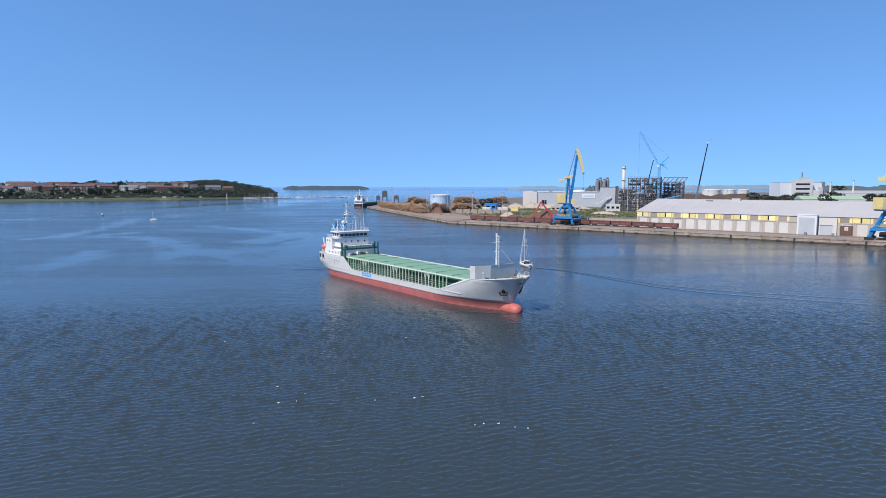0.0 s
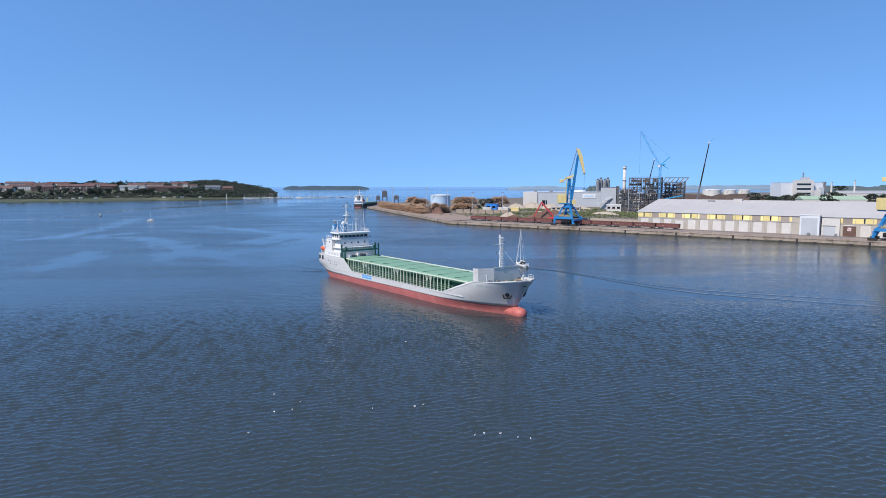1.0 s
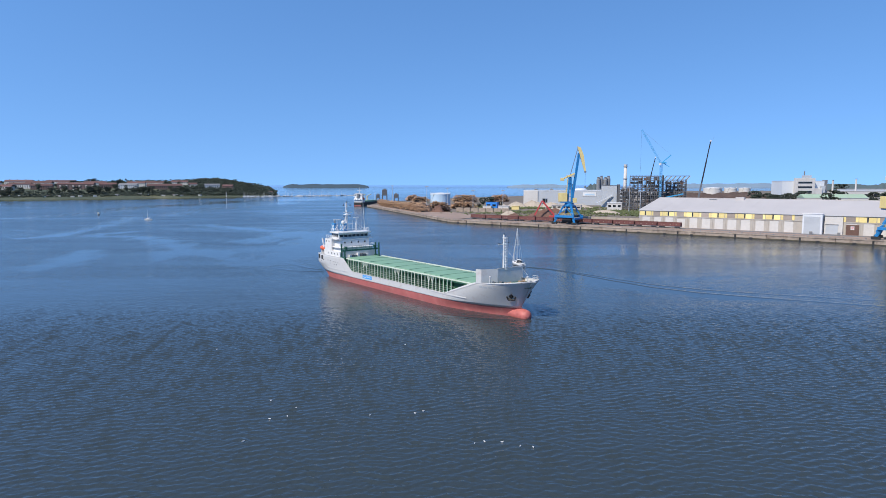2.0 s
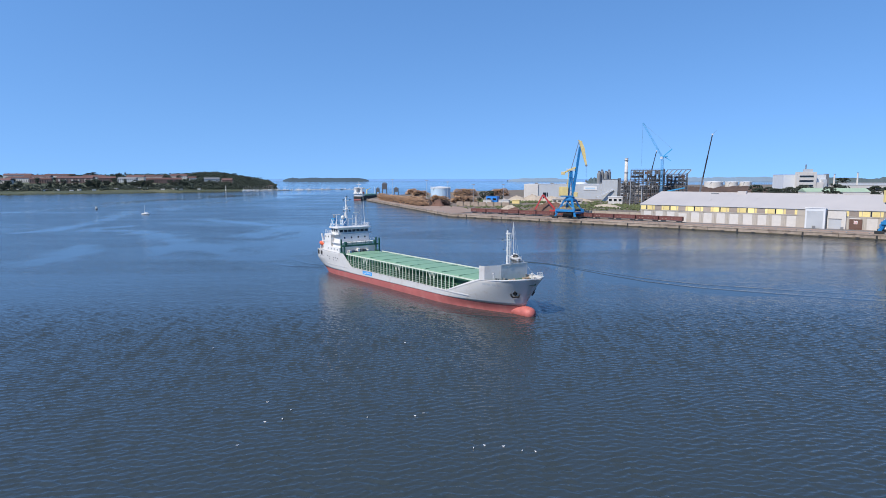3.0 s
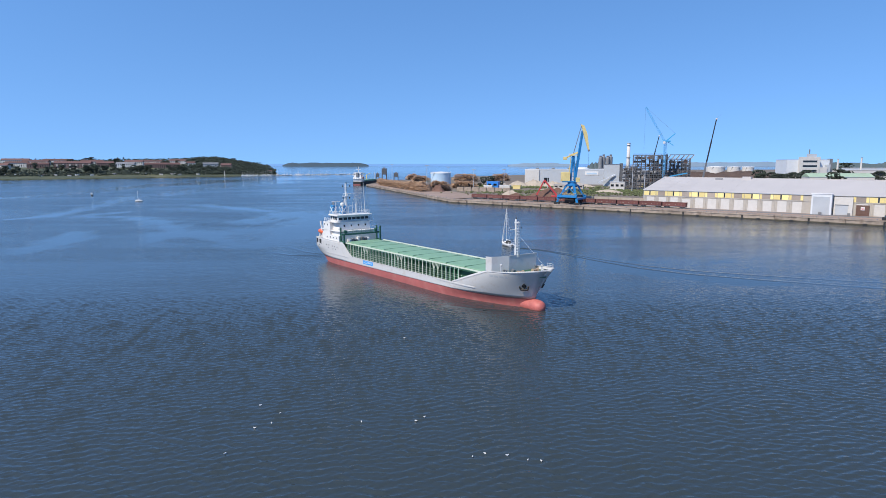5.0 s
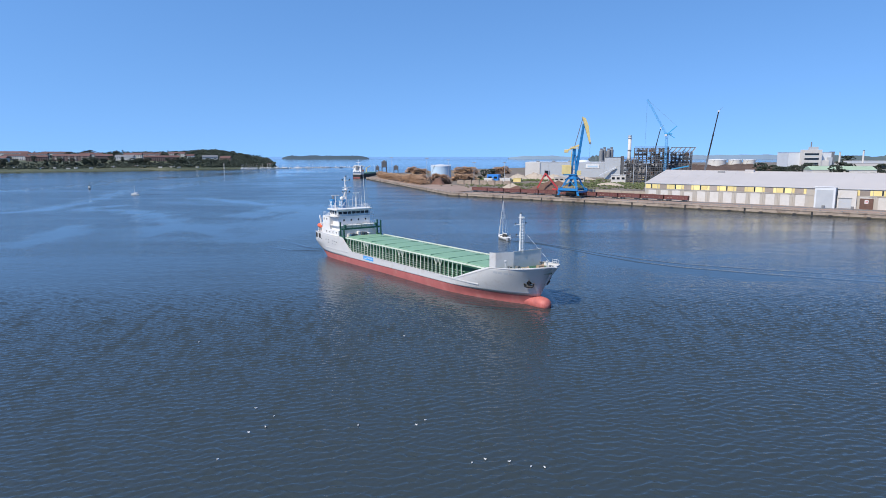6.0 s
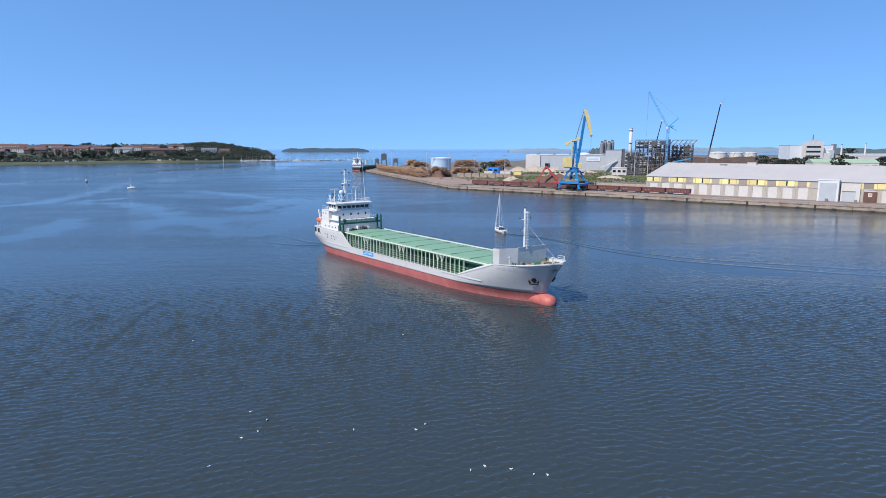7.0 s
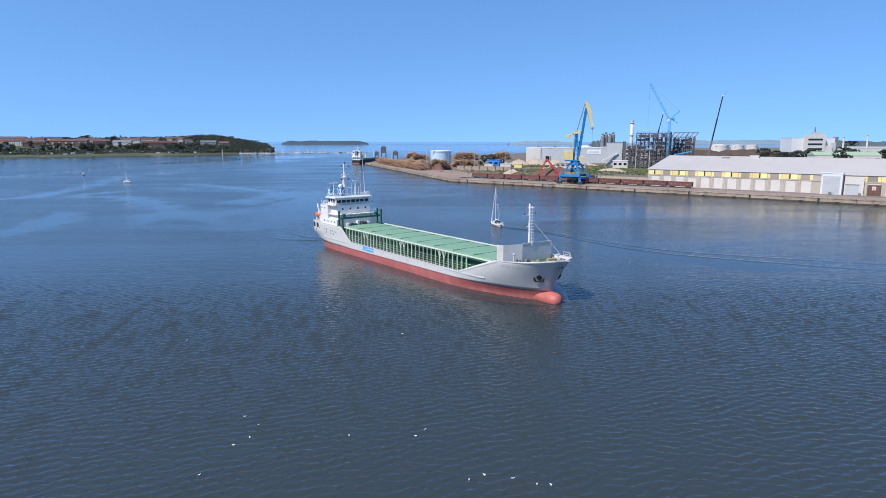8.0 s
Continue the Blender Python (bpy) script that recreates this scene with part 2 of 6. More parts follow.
def one(fn, *a, **k):
    """A fresh bmesh with one primitive in it."""
    return fn(bmesh.new(), *a, **k)


# plan of the port: a along the quay from its bend, b inland
QUAY_TURN = -40.09
BEND = Vector((5.0, 461.0))
ALONG, INLAND = Vector((0.765, -0.644)), Vector((0.644, 0.765))
QUAY_Z = 2.6


def port(a, b, z=QUAY_Z, turn=0.0):
    p = BEND + ALONG * a + INLAND * b
    return pose(p.x, p.y, z, 0, 0, QUAY_TURN + turn)


def port_xy(a, b):
    p = BEND + ALONG * a + INLAND * b
    return p.x, p.y


# ---- water and land ----
def sheet(name, ring, z, material, label, category, kind="structure"):
    bm = B()
    bm.faces.new([bm.verts.new((x, y, z)) for x, y in ring])
    bmesh.ops.triangulate(bm, faces=bm.faces[:])
    return tagged(part(name, bm, material), label, category, kind=kind)


# smooth slicks on the open reach: each a run of points with its half width in metres
SLICKS = [
    [(-360, 518, 14), (-351, 619, 18), (-373, 739, 30), (-349, 860, 42), (-316, 1030, 60), (-273, 1133, 70)],
    [(-249, 564, 14), (-270, 667, 20), (-263, 739, 26), (-254, 931, 40)],
    [(-194, 342, 5), (-199, 361, 8), (-190, 374, 6)],
    [(-192, 342, 7), (-173, 342, 8), (-151, 325, 9), (-127, 291, 10), (-106, 267, 9), (-88, 247, 5), (-75, 230, 3)],
    [(-110, 236, 3), (-116, 267, 8), (-98, 262, 8)],
    [(-226, 330, 5), (-218, 342, 7), (-223, 383, 8), (-267, 534, 12)],
    [(-168, 434, 9), (-143, 414, 8), (-109, 383, 6)],
    [(-141, 211, 7), (-140, 230, 9), (-153, 267, 8)],
    [(-97, 310, 10), (-86, 367, 12), (-74, 356, 10), (-58, 268, 14), (-70, 226, 10)],
    [(36, 212, 3), (48, 190, 6), (62, 170, 8), (80, 156, 6)],
]


def slick_amount(x, y):
    """How smooth the water lies at each place, 0 to 1, with frayed edges."""
    out = np.zeros_like(x)
    fray = 0.35 * np.sin(x * 0.31 + 2.1 * np.sin(y * 0.07)) * np.sin(y * 0.05 + 1.7 * np.sin(x * 0.11)) + 0.25 * np.sin(x * 0.83 + y * 0.19) * np.sin(y * 0.13 - x * 0.27)
    for run in SLICKS:
        for (ax, ay, aw), (bx, by, bw) in zip(run, run[1:]):
            dx, dy = bx - ax, by - ay
            u = np.clip(((x - ax) * dx + (y - ay) * dy) / (dx * dx + dy * dy), 0, 1)
            d = np.hypot(x - ax - u * dx, y - ay - u * dy) / (aw + (bw - aw) * u)
            out = np.maximum(out, np.clip(1.35 + fray - d, 0, 1))
    return out


def water_sheet():
    """One sheet of water to the horizon; round the ship its wind waves are real relief, dying out to flat further off."""
    x0, x1, y0, y1, step = -115.4, 115.4, 50.0, 156.0, 0.2
    nx, ny = int(round((x1 - x0) / step)) + 1, int(round((y1 - y0) / step)) + 1
    gx, gy = np.meshgrid(np.linspace(x0, x1, nx), np.linspace(y0, y1, ny))
    r = np.random.RandomState(21)
    count, slope = 120, 0.29
    h = np.zeros_like(gx)
    for k in range(count):
        length = 0.45 * (1.5 / 0.45) ** r.rand()
        a = radians(98 + r.normal(0, 24))
        kk = 2 * math.pi / length
        s = slope * math.sqrt(2.0 / count)
        h += s / kk * np.sin(kk * (gx * math.cos(a) + gy * math.sin(a)) + r.rand() * 6.28)
    gust = 0.92 + 0.12 * np.sin(gx * 0.045 + 1.3 * np.sin(gy * 0.031)) * np.sin(gy * 0.052 + 0.9 * np.sin(gx * 0.027))
    edge = np.minimum.reduce([gx - x0, x1 - gx, gy - y0, (y1 - gy) / 5.0]) / 8.0
    h *= gust * np.clip(edge, 0, 1)
    near = np.stack([gx, gy, h], -1).reshape(-1, 3)
    i = np.arange(ny - 1)[:, None] * nx + np.arange(nx - 1)[None, :]
    near_f = np.stack([i, i + 1, i + nx + 1, i + nx], -1).reshape(-1, 4)
    # the open reach: a fan of cells that grow with distance
    mx, my = 520, 300
    fs, fy = np.meshgrid(np.linspace(x0 / y1, x1 / y1, mx), 1 / np.linspace(1 / y1, 1 / 1400.0, my))
    fx = fs * fy
    far = np.stack([fx, fy, np.zeros_like(fx)], -1).reshape(-1, 3)
    j = np.arange(my - 1)[:, None] * mx + np.arange(mx - 1)[None, :] + len(near)
    far_f = np.stack([j, j + 1, j + mx + 1, j + mx], -1).reshape(-1, 4)
    base = len(near) + len(far)
    e = x1 / y1 * 1400.0
    ring = np.array([(-4700, -900, 0), (4700, -900, 0), (4700, y1, 0), (4700, 1400, 0), (4700, 4800, 0), (e, 4800, 0), (-e, 4800, 0), (-4700, 4800, 0), (-4700, 1400, 0), (-4700, y1, 0)], float)
    c0, c1, c2, c3 = 0, nx - 1, nx * ny - 1, nx * (ny - 1)
    f2, f3 = base - 1, base - mx
    g = [base + k for k in range(10)]
    rim = [[g[0], g[1], c1, c0], [c1, g[1], g[2], c2], [c2, g[2], g[3], f2], [f2, g[3], g[4], g[5]], [f3, f2, g[5], g[6]], [g[8], f3, g[6], g[7]], [g[9], c3, f3, g[8]], [g[0], c0, c3, g[9]]]
    verts, faces = np.concatenate([near, far, ring]), np.concatenate([near_f, far_f, np.array(rim)])
    me = bpy.data.meshes.new("water")
    me.vertices.add(len(verts))
    me.vertices.foreach_set("co", verts.ravel())
    me.loops.add(faces.size)
    me.loops.foreach_set("vertex_index", faces.ravel())
    me.polygons.add(len(faces))
    me.polygons.foreach_set("loop_start", np.arange(0, faces.size, 4))
    me.polygons.foreach_set("use_smooth", np.ones(len(faces), bool))
    me.update(calc_edges=True)
    slick = np.zeros(len(verts))
    slick[len(near):base] = slick_amount(fx, fy).ravel()
    me.attributes.new("slick", "FLOAT", "POINT").data.foreach_set("value", slick)
    me.materials.append(WATER)
    tagged(new("water", me), "dark blue harbour water with small wind ripples", "water", kind="structure")


water_sheet()
E1 = port_xy(460, 0)
FAR_CORNER = (-96.0, 771.0)
LAND = [(6.3, 461.9), (E1[0] + 0.97, E1[1] + 1.15), (1500, -300), (2600, 200), (2600, 2500), (900, 2300), (420, 1750), (160, 1330), (0, 1120), (-70, 960), (-91, 850), (FAR_CORNER[0] + 1.43, FAR_CORNER[1] + 0.47)]
bm = B()
prism(bm, LAND, -2.0, QUAY_Z - 0.25)
tagged(part("ground", bm, SOIL), "brown yard soil with patches of scrub behind the quay", "ground", kind="structure")


# ---- the coaster under way ----
ANCHOR_IRON = mat("anchor_iron", (0.06, 0.055, 0.05), 0.7, vary=0.3, grain=3)
SCRAP_TAN = mat("rusty_tan", (0.34, 0.25, 0.17), 0.8, vary=0.3, grain=3)
def lerp_table(table, s):
    return float(np.interp(s, [a for a, _ in table], [b for _, b in table]))


SHEER = [(-91.8, 6.4), (-73.4, 6.4), (-68.2, 2.9), (-21.8, 2.9), (-10.2, 6.9), (-4, 7.4), (1.2, 8.0)]
KEEL = [(-91.8, 2.2), (-89, 1.1), (-84.0, -0.5), (-78.0, -2.2), (10, -2.2)]


def paint_line(s):
    return 1.1 + 0.006 * (s + 80)


def stem(z):
    """Where the raked stem stands at height z."""
    return -3.0 + 3.8 * max(0.0, min(1.0, z / 8.0)) ** 1.25


def half_breadth(s, z):
    """Half the hull's breadth at station s and height z."""
    full = 6.5
    if s > -26:
        end = stem(z)
        start = -27 + 14.5 * max(0.0, min(1.0, z / 7.5))
        u = max(0.0, min(1.0, (s - start) / (end - start)))
        f = max(0.0, min(1.0, z / 8.0))
        return max(0.06, full * (1 - u ** (1.6 + 1.5 * f)) ** (0.85 - 0.38 * f))
    if s < -76:
        u = (-76 - s) / 15.8
        pinch = 0.42 - 0.34 * max(0.0, min(1.0, (z - 0.5) / 3.2))
        return full * (1 - pinch * u ** 2.0 - 0.05 * u ** 6)
    return full


def hull_shell(z_low, z_high, rows, stations, thick):
    """Both sides, and the transom, between two heights given as functions of the station."""
    bm = B()
    grid = {}
    for side in (-1, 1):
        for i, s in enumerate(stations):
            for k in range(rows + 1):
                z = z_low(s) + (z_high(s) - z_low(s)) * k / rows
                zz = max(z, 0.0)
                x = s
                if s > -26:
                    x = -26 + (s + 26) / 28.0 * (stem(zz) + 26)
                grid[side, i, k] = bm.verts.new((x, side * half_breadth(x, zz), z))
        for i in range(len(stations) - 1):
            for k in range(rows):
                q = [grid[side, i, k], grid[side, i + 1, k], grid[side, i + 1, k + 1], grid[side, i, k + 1]]
                bm.faces.new(q if side < 0 else q[::-1])
    for k in range(rows):
        bm.faces.new((grid[-1, 0, k + 1], grid[1, 0, k + 1], grid[1, 0, k], grid[-1, 0, k]))
    return bm


def railing(bm, pts, h=1.0, r=0.035, rails=3, step=1.5):
    """Posts and rails along a run of points."""
    for p, q in zip(pts, pts[1:]):
        p, q = Vector(p), Vector(q)
        n = max(1, round((q - p).length / step))
        for i in range(n + 1):
            c = p.lerp(q, i / n)
            tube(bm, c, c + Vector((0, 0, h)), r, n=5)
        for k in range(rails):
            up = Vector((0, 0, h * (k + 1) / rails))
            tube(bm, p + up, q + up, r, n=5)
    return bm


def coaster():
    ship = thing("cargo_ship", "small coaster with pale grey hull, red bottom and green hatches", "cargo ship")
    st = list(np.linspace(-91.8, -66, 28)) + list(np.linspace(-64, -28, 10)) + list(np.linspace(-26, 2.0, 43))
    upper = part("hull_side", hull_shell(lambda s: max(paint_line(s), lerp_table(KEEL, s) + 0.01), lambda s: lerp_table(SHEER, s), 10, st, 0.1), HULL_GREY, ship, "pale grey painted topsides", True)
    sol = upper.modifiers.new("plate", "SOLIDIFY")
    sol.thickness, sol.offset = 0.14, 0
    st2 = [s for s in st if lerp_table(KEEL, s) < paint_line(s) - 0.05]
    part("hull_bottom", hull_shell(lambda s: lerp_table(KEEL, s), paint_line, 5, st2, 0.1), HULL_RED, ship, "faded red antifouling paint", True)
    # bulbous bow
    bm = B()
    prof = [(0.05, 0.0), (0.7, -0.16), (1.1, -0.5), (1.32, -1.1), (1.42, -2.2), (1.42, -4.0), (1.4, -6.5), (1.2, -9.5), (0.5, -12)]
    lathe(bm, [(r, z) for r, z in prof[::-1]], 20)
    bmesh.ops.transform(bm, matrix=Matrix.Translation((0.1, 0, 0.1)) @ Matrix.Rotation(radians(90), 4, "Y"), verts=bm.verts[:])
    part("bulbous_bow", bm, BULB_RED, ship, "bright red rounded bulb", True)
    # bottom plating of the counter
    bm = B()
    rows = []
    for s in st:
        if s > -74:
            break
        z = lerp_table(KEEL, s)
        rows.append([bm.verts.new((s, y * half_breadth(s, max(z, 0)), z - 0.25 * (1 - abs(y)))) for y in (-1, -0.5, 0, 0.5, 1)])
    for a, b in zip(rows, rows[1:]):
        for k in range(4):
            bm.faces.new((a[k], a[k + 1], b[k + 1], b[k]))
    part("counter", bm, HULL_GREY, ship, smooth=True)
    # decks
    def deck(name, s0, s1, z, material, inset=0.1):
        bm = B()
        ss = np.linspace(s0, s1, 24)
        ring = [(s, -(half_breadth(s, z) - inset)) for s in ss] + [(s, half_breadth(s, z) - inset) for s in ss[::-1]]
        prism(bm, ring, z - 0.12, z)
        part(name, bm, material, ship)
    deck("poop_deck", -91.6, -72.6, 5.0, DECK_GREEN)
    deck("main_deck", -73, -15, 2.75, DECK_GREEN)
    deck("forecastle_deck", -12, 0.4, 6.55, DECK_GREEN, 0.15)
    part("forecastle_bulkhead", one(box, -15.1, -15.0, -4.6, 4.6, 2.75, 6.5), HULL_GREY, ship)
    part("poop_bulkhead", one(box, -73.0, -72.9, -6.3, 6.3, 2.75, 5.0), HULL_GREY, ship)
    # gunwale and rubbing strakes
    for side in (-1, 1):
        bm = B()
        prev = None
        for s in st:
            z = lerp_table(SHEER, s)
            p = Vector((s, side * half_breadth(s, z), z))
            if prev:
                beam(bm, prev, p, 0.28, 0.14)
            prev = p
        part("gunwale", bm, HULL_GREY, ship)
        for s0, s1, z in ((-84, -70, 2.55), (-27.5, -14.5, 2.75)):
            bm = B()
            rows = []
            for a in np.linspace(s0, s1, 14):
                y = half_breadth(a, z)
                rows.append([bm.verts.new((a, side * (y + o), z + h)) for o, h in ((-0.03, -0.11), (0.19, -0.11), (0.19, 0.11), (-0.03, 0.11))])
            for p, q in zip(rows, rows[1:]):
                for k in range(4):
                    bm.faces.new((p[k], q[k], q[(k + 1) % 4], p[(k + 1) % 4]))
            bm.faces.new(rows[0])
            bm.faces.new(rows[-1][::-1])
            bmesh.ops.recalc_face_normals(bm, faces=bm.faces[:])
            part("rubbing_strake", bm, HULL_GREY, ship)
    # coaming with stays, on both sides of the hold
    for side in (-1, 1):
        part("hatch_coaming", one(box, -72.4, -15.0, min(side * 4.95, side * 5.1), max(side * 4.95, side * 5.1), 2.75, 6.0), DECK_GREEN, ship, "dark green coaming plate")
        me = None
        for k in range(35):
            s = -71.6 + 1.5 * k
            bm = B()
            if me is None:
                box(bm, 0, 0.1, -0.75, 0, 2.75, 5.85)
                box(bm, -0.12, 0.22, -0.8, -0.62, 2.75, 5.85)
                ob = part("coaming_stay", bm, STAY_GREEN, ship)
                me = ob.data
            else:
                bm.free()
                ob = new("coaming_stay", me)
                ob.parent = ship
            ob.matrix_basis = Matrix.Translation((s, side * 5.1, 0)) @ (Matrix.Identity(4) if side < 0 else Matrix.Rotation(math.pi, 4, "Z"))
        y = side * 6.32
        # open rail frames along the side
        part("top_rail", one(box, -71.5, -12, y - 0.14, y + 0.14, 6.32, 6.62, bevel=0.04), RAIL_GREEN, ship, "pale green top rail")
        for z in (3.2, 3.7, 4.2, 4.75):
            part("side_rail", one(box, -69.5, -21.0 if z < 4 else -18.5, y - 0.022, y + 0.022, z, z + 0.045), RAIL_GREEN, ship)
        me = me2 = None
        for k in range(34):
            s = -70.2 + 1.53 * k
            if me is None:
                ob = part("stanchion", one(box, -0.07, 0.07, -0.07, 0.07, 0, 3.6), RAIL_GREEN, ship)
                me = ob.data
            else:
                ob = new("stanchion", me)
                ob.parent = ship
            ob.location = (s, y, 2.75)
            if k in (6, 7, 17, 18, 27, 28):
                if me2 is None:
                    bm = B()
                    for g in (-1, 1):
                        beam(bm, (0, 0, 2.1), (g * 0.42, 0, 2.85), 0.13)
                        beam(bm, (g * 0.42, 0, 2.8), (g * 0.62, 0, 3.6), 0.13)
                    ob = part("knee_bracket", bm, RAIL_GREEN, ship)
                    me2 = ob.data
                else:
                    ob = new("knee_bracket", me2)
                    ob.parent = ship
                ob.location = (s, y, 2.75)
    # walkway plating behind the top rail
        part("side_walkway", one(box, -71.5, -12, min(side * 5.1, side * 6.2), max(side * 5.1, side * 6.2), 5.9, 5.98), DECK_GREEN, ship)
    # hatch covers
    me = None
    n = 9
    pitch = 60.4 / n
    for k in range(n):
        if me is None:
            bm = B()
            L = pitch - 0.10
            ring = []
            for y, z in ((-5.2, 6.0), (-5.2, 6.45), (-5.0, 6.55), (-2.5, 6.64), (0, 6.68), (2.5, 6.64), (5.0, 6.55), (5.2, 6.45), (5.2, 6.0)):
                ring.append((bm.verts.new((0, y, z)), bm.verts.new((L, y, z))))
            for (a, b), (c, d) in zip(ring, ring[1:]):
                bm.faces.new((a, b, d, c))
            bm.faces.new([a for a, _ in ring][::-1])
            bm.faces.new([b for _, b in ring])
            box(bm, L - 0.16, L - 0.02, -5.15, 5.15, 6.5, 6.71)
            ob = part("hatch_cover", bm, HATCH, ship, "weathered green steel hatch cover")
            me = ob.data
        else:
            ob = new("hatch_cover", me)
            ob["label"] = "weathered green steel hatch cover"
            ob.parent = ship
        ob.location = (-72.6 + pitch * k, 0, 0)
    # breakwater on the forecastle
    bm = B()
    pts = [(-10.9, -6.2), (-9.6, -5.7), (-8.2, -2.0), (-7.8, 5.7), (-9.2, 6.2)]
    for (a, b), (c, d) in zip(pts, pts[1:]):
        v = [bm.verts.new(p) for p in ((a, b, 6.5), (c, d, 6.5), (c, d, 9.95), (a, b, 9.95))]
        bm.faces.new(v)
    bw = part("breakwater", bm, HULL_GREY, ship, "tall pale grey breakwater plate")
    bmesh_mod = bw.modifiers.new("plate", "SOLIDIFY")
    bmesh_mod.thickness = 0.12
    for (a, b), (c, d) in zip(pts[1:], pts[2:4]):
        for u in (0.12, 0.5, 0.9):
            s, w = a + (c - a) * u, b + (d - b) * u
            bm = B()
            v = [bm.verts.new(p) for p in ((s - 0.2, w + 0.05, 6.5), (s - 1.1, w + 0.05, 6.5), (s - 0.2, w + 0.05, 9.2), (s - 0.2, w - 0.05, 6.5), (s - 1.1, w - 0.05, 6.5), (s - 0.2, w - 0.05, 9.2))]
            for f in ((0, 1, 2), (5, 4, 3), (0, 3, 4, 1), (1, 4, 5, 2), (2, 5, 3, 0)):
                bm.faces.new([v[i] for i in f])
            part("bracket", bm, HULL_GREY, ship)
    part("top_edge", one(beam, (-8.2, -2.0, 10.0), (-7.8, 5.7, 10.0), 0.16), HULL_GREY, bw)
    # foremast
    fx, fy = -8.9, 0.45
    mast = part("foremast", one(tube, (fx, fy, 6.5), (fx, fy, 17.6), 0.24, 0.2, n=12), WHITE, ship, "white foremast with caged ladder and lamps")
    bm = B()
    for y in (-0.32, 0.32):
        tube(bm, (fx + 0.4, fy + y, 7), (fx + 0.4, fy + y, 17.1), 0.06, n=5)
    for z in np.arange(7.2, 17, 0.35):
        tube(bm, (fx + 0.4, fy - 0.32, z), (fx + 0.4, fy + 0.32, z), 0.035, n=4)
    part("ladder", bm, WHITE, mast)
    bm = B()
    for z in np.arange(9.6, 17, 0.6):
        for a, b in (((0.4, -0.36), (0.95, -0.26)), ((0.95, -0.26), (0.95, 0.26)), ((0.95, 0.26), (0.4, 0.36))):
            beam(bm, (fx + a[0], fy + a[1], z), (fx + b[0], fy + b[1], z), 0.07)
    for y in (-0.26, 0, 0.26):
        beam(bm, (fx + 0.95, fy + y, 9.6), (fx + 0.95, fy + y, 17.0), 0.06)
    part("ladder_cage", bm, WHITE, mast)
    part("lamp_platform", one(box, fx - 0.25, fx + 0.9, fy - 0.36, fy + 0.36, 16.85, 16.92), WHITE, mast)
    part("yard", one(tube, (fx, fy - 1.6, 15.4), (fx, fy + 1.6, 15.4), 0.08), WHITE, mast)
    for z, y in ((15.5, -1.5), (15.5, 1.5), (17.6, 0.0), (13.2, -1.2)):
        part("navigation_lamp", one(lathe, [(0.07, z), (0.12, z + 0.05), (0.12, z + 0.26), (0.06, z + 0.32)], 10, (fx + 0.1, fy + y)), BLACK, mast)
    part("lamp_arm", one(tube, (fx, fy, 13.1), (fx, fy - 1.2, 13.2), 0.04, n=5), WHITE, mast)
    part("stay_wire", one(tube, (fx + 0.2, fy + 0.2, 14.6), (-1.6, 2.5, 7.6), 0.018, n=5), WHITE, ship)
    # forecastle gear
    for y in (-2.3, 2.0):
        bm = B()
        box(bm, -5.2, -3.9, y - 0.6, y + 0.6, 6.55, 6.95)
        tube(bm, (-4.5, y - 0.7, 7.1), (-4.5, y + 0.7, 7.1), 0.26, n=14)
        tube(bm, (-4.5, y - 0.8, 7.1), (-4.5, y - 0.7, 7.1), 0.4, n=14)
        tube(bm, (-4.5, y + 0.7, 7.1), (-4.5, y + 0.8, 7.1), 0.4, n=14)
        part("anchor_windlass", bm, SCRAP_TAN, ship, "rust-tan anchor windlass drum")
    for s, y in ((-6.6, -4.6), (-2.2, -2.8), (-6.6, 4.6), (-2.2, 2.8)):
        bm = B()
        for d in (-0.35, 0.35):
            lathe(bm, [(0.2, 6.55), (0.18, 7.35), (0.26, 7.4), (0.26, 7.5)], 10, (s + d, y))
        part("bollard", bm, STEEL, ship)
    for s, y in ((-7.2, -5.2), (-1.9, 1.2)):
        part("vent_post", one(lathe, [(0.14, 6.5), (0.14, 8.3), (0.26, 8.4), (0.26, 8.65), (0.1, 8.7)], 12, (s, y)), HULL_GREY, ship)
    part("deck_locker", one(box, -7.6, -6.8, -2.1, -1.4, 6.55, 7.2, bevel=0.05), STEEL, ship)
    bm = B()
    pts = []
    for s in np.linspace(-4.2, -0.9, 5):
        z = lerp_table(SHEER, s)
        pts.append((s, half_breadth(s, z) - 0.25, z))
    railing(bm, pts, 0.9, 0.035, 2, 1.2)
    part("bow_railing", bm, WHITE, ship)
    # anchors on raised black rings that paint the shade of hawse pockets
    for side in (-1, 1):
        z, s = 4.5, -3.0
        y = side * (half_breadth(s, z) + 0.03)
        hawse = part("hawse_pocket", one(lathe, [(0.4, -0.08), (0.5, 0.0), (0.5, 0.08), (0.36, 0.12), (0.1, 0.04)], 16), BLACK, ship, "raised black ring painting the shade of a hawse pocket")
        nrm = Vector((half_breadth(s - 0.5, z) - half_breadth(s + 0.5, z), side, -(half_breadth(s, z + 0.5) - half_breadth(s, z - 0.5)))).normalized()
        hawse.matrix_basis = Matrix.Translation((s, y, z)) @ nrm.to_track_quat("Z", "Y").to_matrix().to_4x4()
        bm = B()
        beam(bm, (0, -0.6, 0.25), (0, 0.9, 0.25), 0.22)
        beam(bm, (-0.75, -0.75, 0.3), (0.75, -0.75, 0.3), 0.34)
        beam(bm, (-0.75, -0.75, 0.3), (-0.95, 0.15, 0.3), 0.26)
        beam(bm, (0.75, -0.75, 0.3), (0.95, 0.15, 0.3), 0.26)
